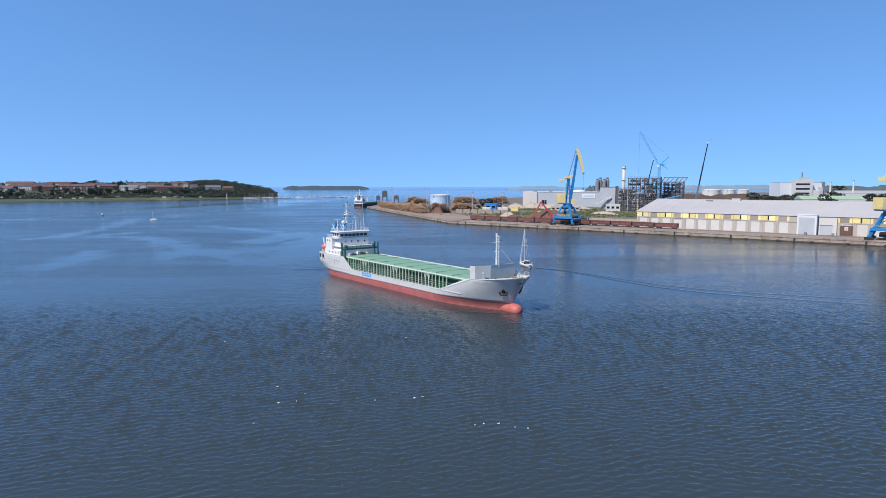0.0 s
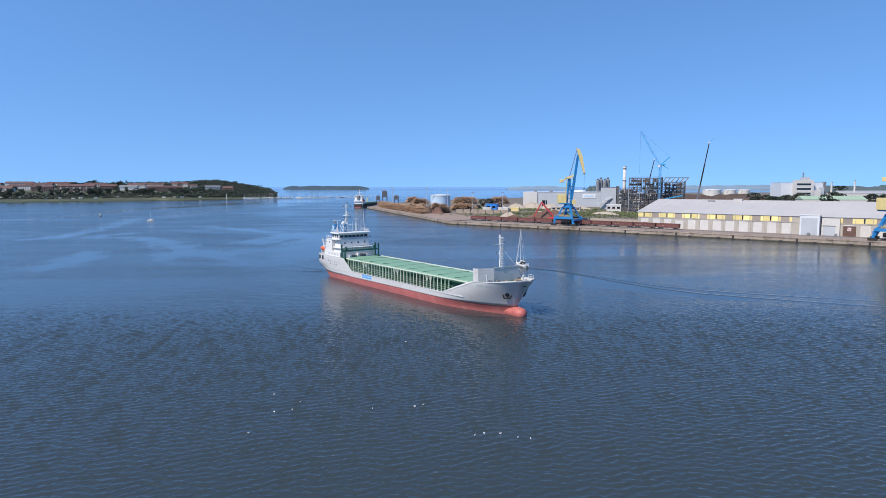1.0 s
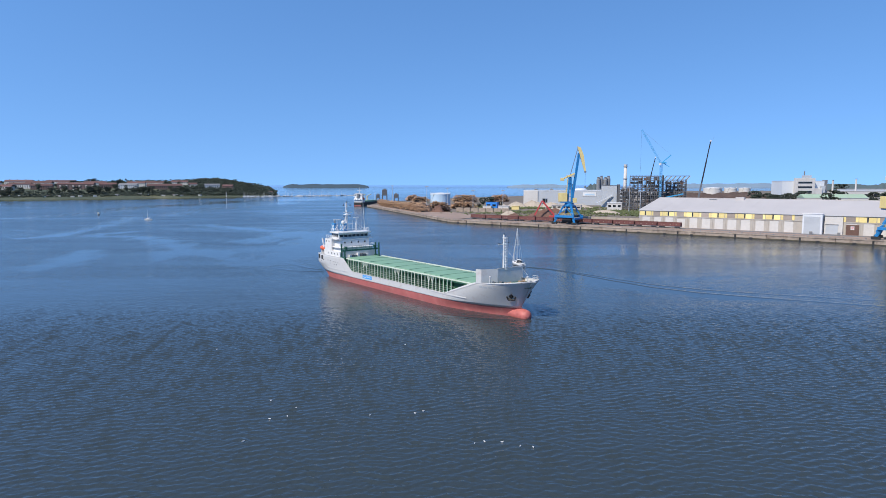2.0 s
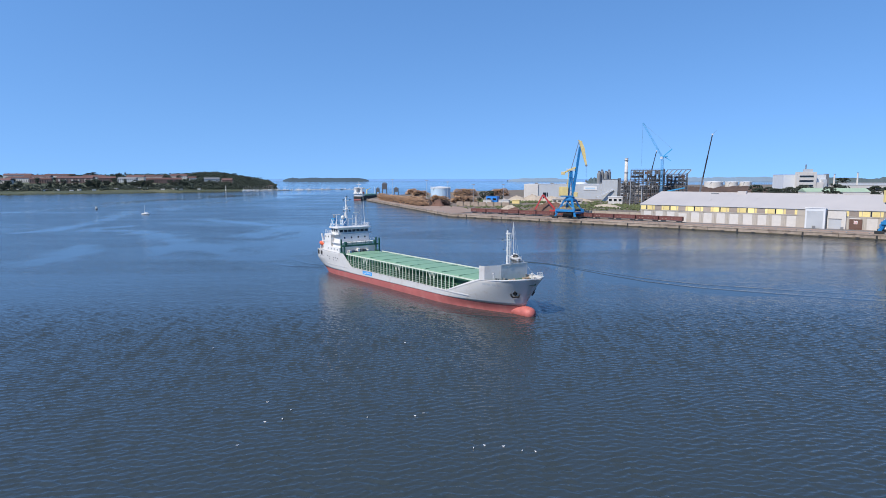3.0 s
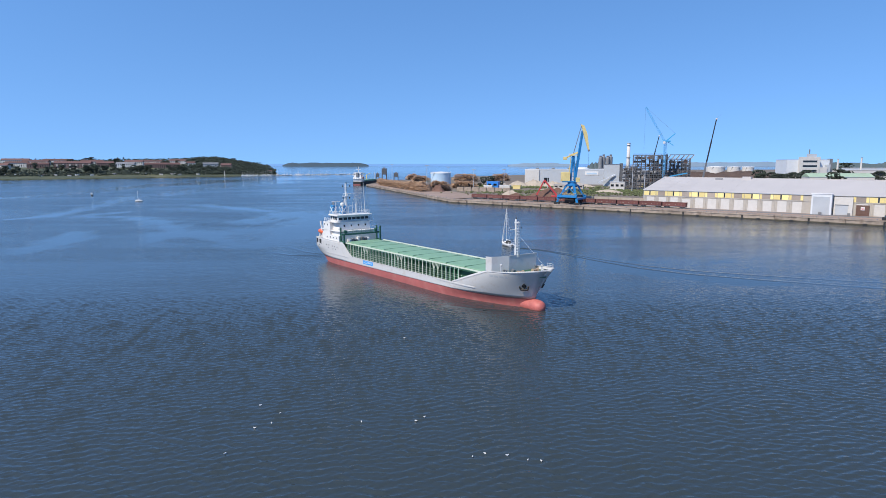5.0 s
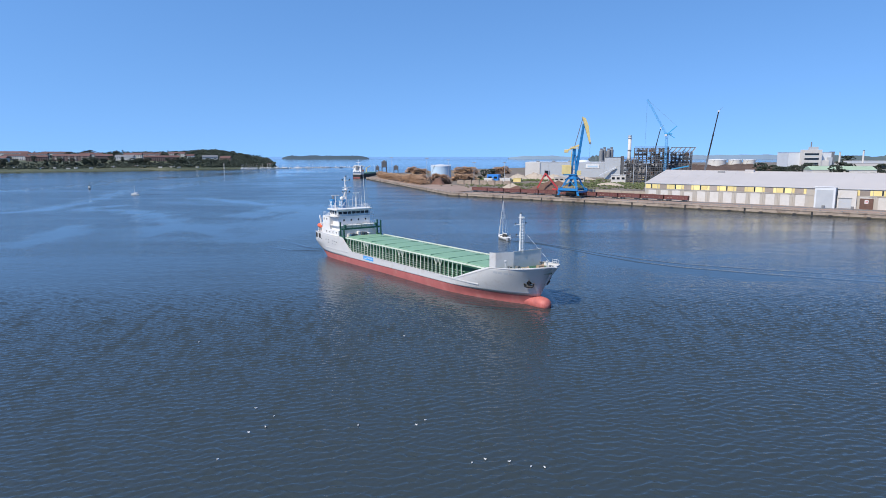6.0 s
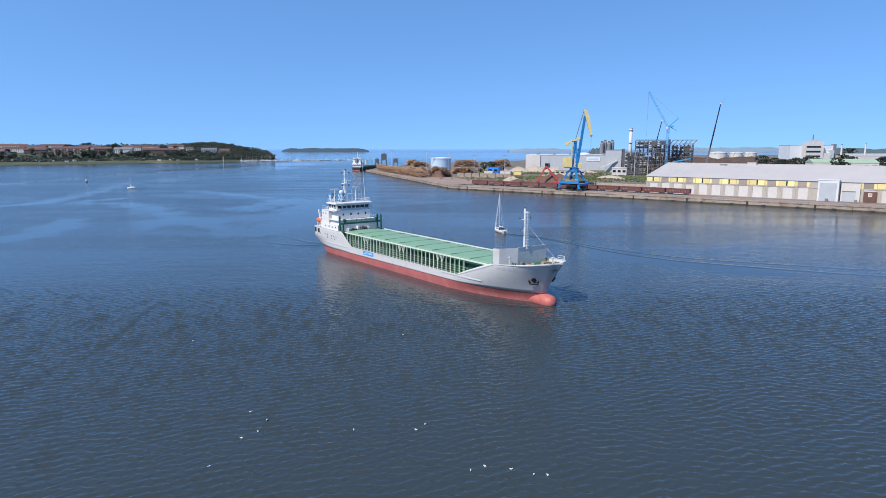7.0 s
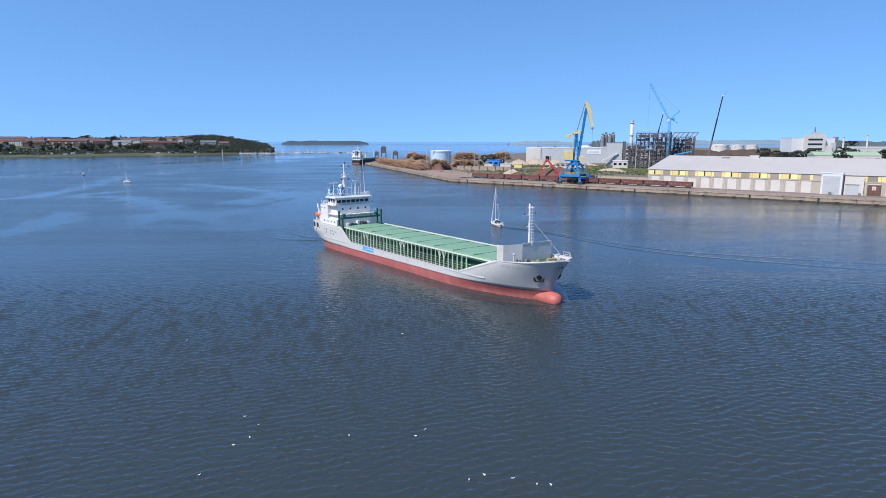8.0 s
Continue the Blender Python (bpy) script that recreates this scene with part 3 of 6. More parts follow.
        part("anchor", bm, ANCHOR_IRON, hawse, "dark iron stockless anchor")
    # name, as unreadable bars, and draught marks
    for k, (s0, s1) in enumerate(((-9.6, -8.6), (-8.4, -7.4), (-7.0, -6.0), (-5.8, -5.2), (-5.0, -4.0), (-3.9, -3.2))):
        for side in (-1, 1):
            bm = B()
            v = []
            for s, z in ((s0, 5.9), (s1, 5.9), (s1, 6.35), (s0, 6.35)):
                v.append(bm.verts.new((s, side * (half_breadth(s, z) + 0.09), z)))
            bm.faces.new(v if side < 0 else v[::-1])
            part("name_bar", bm, GREY_PANEL, ship)
    bn = part("side_banner", one(box, -61.4, -56.2, -6.58, -6.5, 1.75, 2.75), SIGN_BLUE, ship, "blue company lettering as plain bars")
    for s0, s1, z0, z1 in ((-61.0, -59.4, 2.0, 2.2), (-59.1, -56.6, 2.15, 2.35), (-60.5, -57.0, 2.45, 2.55)):
        part("lettering_bar", one(box, s0, s1, -6.6, -6.575, z0, z1), TANK_BLUE, bn)
    # ---- accommodation ----
    def tier(name, s0, s1, w, z0, z1, front_slope=0.0):
        bm = B()
        box(bm, s0, s1, -w, w, z0, z1)
        if front_slope:
            for v in bm.verts:
                if v.co.x > s1 - 0.1 and v.co.z > z1 - 0.1:
                    v.co.x += front_slope
        return part(name, bm, WHITE, ship)

    def window(parent, s, y, z, w, h, face, material=GLASS_DARK):
        """A pane in a raised frame on the front (+x), starboard (-y), port (+y) or aft (-x) face."""
        bm = B()
        box(bm, -w / 2, w / 2, -0.05, 0.05, -h / 2, h / 2)
        fr = B()
        for x0, x1, z0, z1 in ((-w / 2 - 0.09, -w / 2, -h / 2 - 0.09, h / 2 + 0.09), (w / 2, w / 2 + 0.09, -h / 2 - 0.09, h / 2 + 0.09), (-w / 2, w / 2, -h / 2 - 0.09, -h / 2), (-w / 2, w / 2, h / 2, h / 2 + 0.09)):
            box(fr, x0, x1, -0.08, 0.05, z0, z1)
        turn = {"front": 90, "stbd": 0, "port": 180, "aft": -90}[face]
        m = Matrix.Translation((s, y, z)) @ Matrix.Rotation(radians(turn), 4, "Z")
        win = part("window", fr, WHITE, parent)
        win.matrix_basis = m
        part("pane", bm, material, win)
        return win

    t1 = tier("accommodation_tier", -87.5, -76.2, 5.6, 5.0, 9.3)
    t1b = tier("side_house", -84.2, -75.6, 6.35, 5.0, 8.0)
    t2 = tier("upper_tier", -84.6, -77.4, 5.2, 9.3, 11.9)
    side = part("casing", one(box, -85.6, -81.2, -6.3, -4.6, 8.0, 11.7, bevel=0.05), WHITE, ship)
    part("casing_port", one(box, -85.6, -81.2, 4.6, 6.3, 8.0, 11.7, bevel=0.05), WHITE, ship)
    part("tier_deck", one(box, -87.6, -75.6, -6.3, 6.3, 9.2, 9.35), WHITE, ship)
    wh_ = tier("wheelhouse", -82.8, -78.2, 5.3, 11.9, 13.6, 0.35)
    part("wheelhouse_roof", one(box, -83.2, -77.2, -5.9, 5.9, 13.65, 14.0, bevel=0.08), WHITE, ship)
    part("bridge_deck", one(box, -84.4, -77.3, -6.4, 6.4, 11.75, 11.9), WHITE, ship)
    for y in (-4.4, -2.9, -1.45, 0, 1.45, 2.9, 4.4):
        window(wh_, -77.98, y, 12.95, 1.26, 1.0, "front")
    for s in (-82.0, -80.5, -79.1):
        window(wh_, s, -5.3, 12.95, 1.15, 0.95, "stbd")
        window(wh_, s, 5.3, 12.95, 1.0, 0.8, "port")
    for y in (-3.6, -1.2, 1.2, 3.6):
        window(t2, -77.4, y, 10.75, 0.5, 0.55, "front")
        window(t1, -76.2, y, 7.6, 0.5, 0.6, "front")
    for s in (-84.6, -82.8):
        window(side, s, -6.3, 10.9, 0.45, 0.55, "stbd")
    for s in (-83, -81, -79, -77):
        window(t1b, s, -6.35, 7.3, 0.4, 0.45, "stbd")
    # portholes in the hull
    for s, z in ((-83.5, 4.8), (-81.9, 4.8), (-79.3, 4.7), (-78.0, 4.7), (-76.6, 4.6), (-82.0, 4.0), (-79.2, 3.9), (-77.6, 3.9), (-87.0, 4.6), (-89.0, 4.2)):
        y = half_breadth(s, z) + 0.07
        bm = B()
        lathe(bm, [(0.20, -0.04), (0.20, 0.02), (0.15, 0.04), (0.05, 0.02)], 12)
        ob = part("porthole", bm, GLASS_DARK, ship)
        ob.matrix_basis = Matrix.Translation((s, -y, z)) @ Matrix.Rotation(radians(90), 4, "X")
    # black blocks paint the shade of uncut mooring openings aft, with a covered deck
    for s in (-90.2, -87.8):
        bm = B()
        y = half_breadth(s, 5.4)
        box(bm, s - 0.95, s + 0.95, -y - 0.1, -y + 0.12, 4.7, 6.05, bevel=0.05)
        part("mooring_shade_block", bm, BLACK, ship, "black block painting the shade of a stern mooring opening")
    part("stern_platform", one(box, -91.4, -85.6, -5.3, 5.3, 6.35, 6.5), WHITE, ship)
    rail = part("stern_railing", railing(B(), [(-85.8, -5.2, 6.5), (-91.3, -5.0, 6.5), (-91.3, 5.0, 6.5), (-85.8, 5.2, 6.5)], 1.0), WHITE, ship)
    # rescue boat and davit
    boat = part("rescue_boat", one(lathe, [(0.15, -2.3), (0.75, -1.7), (1.0, -0.4), (1.0, 1.0), (0.8, 1.9), (0.2, 2.3)], 14), ORANGE, ship, "orange rescue boat", True)
    boat.matrix_basis = Matrix.Translation((-89.2, -4.8, 8.2)) @ Matrix.Rotation(radians(90), 4, "Y")
    boat.scale = (0.85, 1, 1)
    bm = B()
    beam(bm, (-87.4, -5.4, 6.5), (-88.9, -5.6, 11.4), 0.34)
    beam(bm, (-88.9, -5.6, 11.4), (-89.4, -5.0, 11.2), 0.22)
    tube(bm, (-89.4, -5.0, 11.1), (-89.4, -4.6, 9.0), 0.03, n=5)
    part("davit", bm, WHITE, ship)
    for s in (-90.4, -88.2):
        part("boat_cradle", one(box, s - 0.12, s + 0.12, -5.4, -3.6, 6.5, 7.4), WHITE, ship)
    # funnels with cross marks
    for s, y in ((-84.2, -3.4), (-82.4, -1.3)):
        f = part("funnel", one(box, s - 0.9, s + 0.9, y - 0.75, y + 0.75, 11.9, 16.5, bevel=0.12), FUNNEL_BLUE, ship, "blue funnel with a white diagonal cross")
        for g in (-1, 1):
            for face in ("stbd", "front"):
                bm = B()
                if face == "stbd":
                    beam(bm, (s - 0.7, y - 0.78, 15.2 - g * 0.8), (s + 0.7, y - 0.78, 15.2 + g * 0.8), 0.05, 0.28)
                else:
                    beam(bm, (s + 0.93, y - 0.6, 15.2 - g * 0.8), (s + 0.93, y + 0.6, 15.2 + g * 0.8), 0.28, 0.05)
                part("cross_stripe", bm, WHITE, f)
        for d in (-0.3, 0.3):
            part("exhaust_pipe", one(tube, (s + d, y, 16.4), (s + d - 0.2, y, 17.4), 0.16), STEEL, f)
    # main mast with radar, yards and lamps
    mm = part("main_mast", one(tube, (-82.6, 0, 13.9), (-82.6, 0, 23.0), 0.42, 0.26, n=12), WHITE, ship, "white tubular main mast with radar and lamps")
    part("mast_leg", one(tube, (-84.0, 0.9, 13.0), (-82.7, 0.1, 19.5), 0.14), WHITE, mm)
    part("mast_leg", one(tube, (-84.0, -0.9, 13.0), (-82.7, -0.1, 19.5), 0.14), WHITE, mm)
    for z, w in ((16.2, 2.4), (18.4, 1.4), (22.0, 1.3), (23.0, 0.8)):
        part("yard", one(tube, (-82.3, -w, z), (-82.3, w, z), 0.07, n=6), WHITE, mm)
    part("crow_platform", one(box, -83.2, -81.4, -0.9, 0.9, 19.2, 19.32), WHITE, mm)
    part("radar_scanner", one(box, -81.9, -81.6, -1.4, 1.4, 19.85, 20.1, bevel=0.05), WHITE, mm)
    part("radar_pedestal", one(tube, (-81.75, 0, 19.3), (-81.75, 0, 19.85), 0.22), WHITE, mm)
    for y, z in ((-1.2, 22.1), (1.2, 22.1), (0, 23.1), (-1.1, 18.5), (1.1, 18.5)):
        part("navigation_lamp", one(lathe, [(0.1, z), (0.17, z + 0.06), (0.17, z + 0.36), (0.06, z + 0.45)], 8, (-82.3, y)), BLACK, mm)
    bm = B()
    bmesh.ops.create_uvsphere(bm, u_segments=14, v_segments=10, radius=0.62, matrix=Matrix.Translation((-80.2, -2.6, 16.9)))
    tube(bm, (-80.2, -2.6, 13.9), (-80.2, -2.6, 16.4), 0.12)
    part("satellite_dome", bm, WHITE, ship, smooth=True)
    bm = B()
    tube(bm, (-80.3, 2.2, 13.9), (-80.3, 2.2, 18.2), 0.14)
    part("radar_post", bm, WHITE, ship)
    part("radar_scanner", one(box, -80.45, -80.15, 1.2, 3.2, 18.2, 18.4, bevel=0.04), WHITE, ship)
    part("radar_scanner", one(box, -82.4, -82.1, -5.0, -2.4, 17.6, 17.8, bevel=0.04), WHITE, ship)
    part("radar_post", one(tube, (-82.2, -3.7, 13.9), (-82.2, -3.7, 17.6), 0.12), WHITE, ship)
    part("roof_railing", railing(B(), [(-82.9, -5.5, 13.95), (-77.7, -5.5, 13.95), (-77.7, 5.5, 13.95), (-82.9, 5.5, 13.95)], 1.05), WHITE, ship)
    part("bridge_railing", railing(B(), [(-76.0, -6.2, 9.35), (-75.8, 6.2, 9.35)], 1.0), WHITE, ship)
    part("wing_railing", railing(B(), [(-84.8, -6.3, 11.9), (-77.5, -6.3, 11.9), (-77.5, -5.4, 11.9)], 1.0), WHITE, ship)
    part("wing_railing", railing(B(), [(-84.8, 6.3, 11.9), (-77.5, 6.3, 11.9), (-77.5, 5.4, 11.9)], 1.0), WHITE, ship)
    part("whip_antenna", one(tube, (-79.0, 4.6, 13.9), (-78.2, 3.4, 26.0), 0.09, 0.03, n=6), WHITE, ship)
    for s, y, h in ((-78.6, 1.0, 3.0), (-78.6, -1.4, 2.6), (-84.0, 3.0, 3.4), (-79.6, 3.6, 3.6), (-83.4, 5.0, 2.5)):
        part("aerial", one(tube, (s, y, 13.9), (s, y, 13.9 + h), 0.06, 0.04, n=6), WHITE, ship)
    # deck clutter before the house
    rng = random.Random(4)
    for k in range(7):
        y = -3.2 + k * 1.05
        bm = B()
        h = rng.uniform(0.6, 1.3)
        box(bm, -75.7, -74.4 - rng.random() * 0.4, y - 0.4, y + 0.4, 6.0, 6.2 + h, bevel=0.08)
        part("deck_locker", bm, STEEL if k % 3 else WHITE, ship)
    part("hatch_end_deck", one(box, -76.2, -72.6, -5.6, 5.6, 5.0, 6.0), DECK_GREEN, ship)
    # travelling hatch gantry
    gan = part("hatch_gantry", one(box, -74.3, -73.5, -6.4, 6.4, 8.4, 8.85, bevel=0.05), GANTRY_GREEN, ship, "dark green travelling hatch gantry")
    for y in (-6.1, 6.1):
        for s in (-74.9, -72.9):
            part("gantry_leg", one(box, s - 0.16, s + 0.16, y - 0.2, y + 0.2, 5.0, 10.6 if s < -74 or y > 0 else 8.8, bevel=0.03), GANTRY_GREEN, gan)
        part("gantry_sill", one(box, -75.3, -72.5, y - 0.22, y + 0.22, 6.3, 6.7), GANTRY_GREEN, gan)
        part("gantry_cab", one(box, -74.4, -73.5, y * 0.84 - 0.3, y * 0.84 + 0.3, 8.95, 9.8, bevel=0.06), GANTRY_GREEN, gan)
    part("gantry_railing", railing(B(), [(-73.5, -6.2, 8.95), (-73.5, 6.2, 8.95)], 1.0, 0.03), GANTRY_GREEN, gan)
    return ship


SHIP_TURN, SHIP_SIZE, SHIP_RIDE = -52.52, 0.984, 0.47
the_ship = coaster()
the_ship.scale = (SHIP_SIZE,) * 3


# ---- quay ----
SEG = Vector((FAR_CORNER[0] - BEND.x, FAR_CORNER[1] - BEND.y))
SEG_LEN = SEG.length
SEG_TURN = math.degrees(math.atan2(-SEG.y, -SEG.x))      # x runs towards the bend, y inland


def seg(u, b, z=QUAY_Z, turn=0.0):
    """On the far arm of the quay: u metres from the bend, b inland."""
    d = SEG.normalized()
    p = BEND + d * u + Vector((d.y, -d.x)) * b
    return pose(p.x, p.y, z, 0, 0, SEG_TURN + turn)


WEED = mat("tide_weed", (0.06, 0.05, 0.032), 0.8, vary=0.5, grain=0.8)


def quay_arm(name, length, place, label):
    q = thing(name, label, "quay", place, kind="structure")
    rng = random.Random(len(name))
    # wall in cast lengths with joints, coping on top
    n = int(length / 15)
    step = length / n
    for k in range(n):
        x0, x1 = k * step + 0.06, (k + 1) * step - 0.06
        part("wall_block", one(box, x0, x1, 0.25, 3.0, -2, 2.05), CONCRETE, q)
        part("coping", one(box, x0, x1, 0.0 + rng.uniform(0, 0.03), 2.2, 2.05, QUAY_Z + rng.uniform(0, 0.02), bevel=0.06), CONCRETE, q)
        part("tide_band", one(box, x0, x1, 0.2, 0.25, -0.6, 0.55 + rng.uniform(-0.1, 0.15)), WEED, q, "dark weed band along the waterline")
        part("fender", one(box, x0 + step * 0.45, x0 + step * 0.45 + 1.7, -0.3, 0.25, -0.1, 0.85, bevel=0.15), BLACK, q, "black rubber fender")
        # proud black strip paints the shade of a ladder recess; nothing is cut
        if k % 2:
            part("recess_shade_strip", one(box, x0 - 0.5, x0 + 0.4, 0.17, 0.3, -0.5, 2.05), BLACK, q)
        for d in (0.2, 0.8):
            part("bollard", one(lathe, [(0.28, QUAY_Z), (0.22, QUAY_Z + 0.4), (0.36, QUAY_Z + 0.5), (0.3, QUAY_Z + 0.62)], 10, (x0 + step * d, 0.9)), STEEL, q)
    part("paving", one(box, 0, length, 2.2, 25.0 if "north" not in name else 40, 1.5, QUAY_Z), QUAY_TOP, q)
    return q


quay_arm("quay_south", 460, port(0, 0, 0), "weathered concrete quay wall with black fenders")
quay_arm("quay_north", SEG_LEN, seg(SEG_LEN, 0, 0), "weathered concrete quay wall along the timber berth")

# crane and railway rails
for b in (3.6, 14.1, 15.6, 17.1, 19.5, 21.0):
    bm = B()
    box(bm, 2, 330, b - 0.07, b + 0.07, QUAY_Z, QUAY_Z + 0.12)
    ob = tagged(part("rail_track", bm, STEEL), "worn steel rail set into the quay", "rail", kind="structure")
    ob.matrix_basis = port(0, 0, 0)


# ---- harbour cranes ----
def harbour_crane(place, upper_turn):
    c = thing("harbour_crane", "blue level-luffing portal crane with yellow jib and counterweight", "harbour crane", place, "cranes on the quay")
    g = 6.3
    for x in (-g, g):
        for y in (-g, g):
            leg = part("portal_leg", one(beam, (x * 1.15, y, 1.4), (x * 0.42, y * 0.42, 12.2), 1.25, 0.95), PORT_BLUE, c)
            part("bogie", one(box, x * 1.15 - 1.9, x * 1.15 + 1.9, y - 0.5, y + 0.5, 0.15, 1.5, bevel=0.12), BLACK, c)
            for d in (-1.2, 0, 1.2):
                part("wheel", one(tube, (x * 1.15 + d, y - 0.2, 0.42), (x * 1.15 + d, y + 0.2, 0.42), 0.4, n=12), STEEL, leg)
        part("sill_beam", one(box, x * 1.1 - 0.5, x * 1.1 + 0.5, -g, g, 3.4, 4.6, bevel=0.05), PORT_BLUE, c)
    for y in (-g, g):
        part("tie_beam", one(box, -g * 1.1, g * 1.1, y - 0.45, y + 0.45, 4.6, 6.0, bevel=0.05), PORT_BLUE, c)
        part("side_brace", one(beam, (-g, y * 0.9, 5.8), (0, y * 0.55, 10.5), 0.4), PORT_BLUE, c)
        part("side_brace", one(beam, (g, y * 0.9, 5.8), (0, y * 0.55, 10.5), 0.4), PORT_BLUE, c)
    part("portal_deck", one(box, -5.5, 5.5, -5.2, 5.2, 5.9, 6.15), STEEL, c)
    part("machine_skid", one(box, -3.5, 3.0, -3.0, 3.0, 1.6, 3.6, bevel=0.1), BLACK, c)
    part("portal_railing", railing(B(), [(-5.5, -5.2, 6.15), (5.5, -5.2, 6.15), (5.5, 5.2, 6.15), (-5.5, 5.2, 6.15), (-5.5, -5.2, 6.15)], 1.1, 0.05), PORT_YELLOW, c)
    part("slewing_ring", one(lathe, [(3.4, 11.6), (3.6, 12.0), (3.6, 12.8), (2.9, 13.0), (2.9, 14.2)], 24), PORT_BLUE, c)
    up = part("slewing_platform", one(box, -6.2, 4.0, -3.0, 3.0, 14.2, 14.9, bevel=0.1), PORT_BLUE, c)
    up.matrix_basis = Matrix.Rotation(radians(upper_turn), 4, "Z")
    part("machine_house", one(box, -7.2, -1.6, -2.9, 2.9, 14.9, 20.6, bevel=0.15), PORT_YELLOW, up, "yellow corrugated machine house")
    part("driver_cab", one(box, 2.0, 4.4, -3.6, -1.4, 14.2, 17.2, bevel=0.12), PORT_YELLOW, up)
    part("cab_window", one(box, 4.38, 4.46, -3.4, -1.6, 15.3, 16.8), GLASS_DARK, up)
    for y in (-1.6, 1.6):
        part("tower_leg", one(beam, (-1.2, y, 14.8), (0.0, y * 0.6, 31.0), 0.85), PORT_BLUE, up)
        part("tower_leg", one(beam, (1.6, y, 14.8), (0.6, y * 0.6, 31.0), 0.6), PORT_BLUE, up)
        part("boom_side", one(beam, (1.6, y * 1.1, 15.4), (5.6, y * 0.35, 46.4), 0.62, 1.35), PORT_BLUE, up)
        part("rocker_arm", one(beam, (-4.6, y * 0.7, 29.6), (3.0, y * 0.6, 33.2), 0.5, 1.0), PORT_YELLOW, up)
        part("tie_rod", one(beam, (0.3, y * 0.5, 32.4), (4.8, y * 0.25, 49.8), 0.32), STEEL, up)
        part("luffing_rack", one(beam, (0.5, y * 0.4, 24), (4.3, y * 0.5, 29.2), 0.35), STEEL, up)
    for z in (18, 21, 24, 27, 30):
        part("tower_tie", one(box, -1.0, 1.2, -1.6, 1.6, z - 0.2, z + 0.2), PORT_BLUE, up)
    for u in (0.15, 0.35, 0.55, 0.75, 0.93):
        x, z, w = 1.6 + 4.0 * u, 15.4 + 31.0 * u, 1.75 - 1.2 * u
        part("boom_tie", one(box, x - 0.3, x + 0.3, -w, w, z - 0.3, z + 0.3), PORT_BLUE, up)
    part("counterweight", one(box, -6.0, -3.6, -2.0, 2.0, 28.4, 30.4, bevel=0.15), PORT_YELLOW, up)
    # the swinging jib at the boom's head: a tapered box
    bm = B()
    a = [bm.verts.new(p) for p in ((4.3, -0.9, 50.8), (4.9, -0.9, 49.0), (5.9, -0.9, 45.4), (9.3, -0.5, 34.4), (10.3, -0.5, 34.5), (8.5, -0.9, 45.2), (6.5, -0.9, 49.9))]
    b = [bm.verts.new((v.co.x, -v.co.y, v.co.z)) for v in a]
    bm.faces.new(a)
    bm.faces.new(b[::-1])
    for i in range(len(a)):
        j = (i + 1) % len(a)
        bm.faces.new((a[j], a[i], b[i], b[j]))
    part("jib", bm, PORT_YELLOW, up, "yellow tapered swinging jib")
    part("jib_sheave", one(tube, (9.9, -0.6, 34.3), (9.9, 0.6, 34.3), 0.7, n=14), STEEL, up)
    part("hoist_rope", one(tube, (9.9, 0, 34.0), (9.9, 0, 25.0), 0.06, n=5), BLACK, up)
    part("hook_block", one(lathe, [(0.1, 23.6), (0.5, 24.0), (0.5, 24.8), (0.15, 25.1)], 10, (9.9, 0)), STEEL, up)
    part("access_ladder", one(beam, (-2.6, -1.7, 14.9), (-1.4, -1.3, 30.0), 0.15, 0.5), PORT_YELLOW, up)
    part("tower_platform", one(box, -2.4, 2.6, -2.0, 2.0, 31.0, 31.2), PORT_YELLOW, up)
    part("platform_railing", railing(B(), [(-2.4, -2.0, 31.2), (2.6, -2.0, 31.2), (2.6, 2.0, 31.2), (-2.4, 2.0, 31.2)], 1.1, 0.05), PORT_YELLOW, up)
    return c


harbour_crane(port(94.5, 8.8), 34.0)
harbour_crane(port(268.5, 8.8), 48.0)


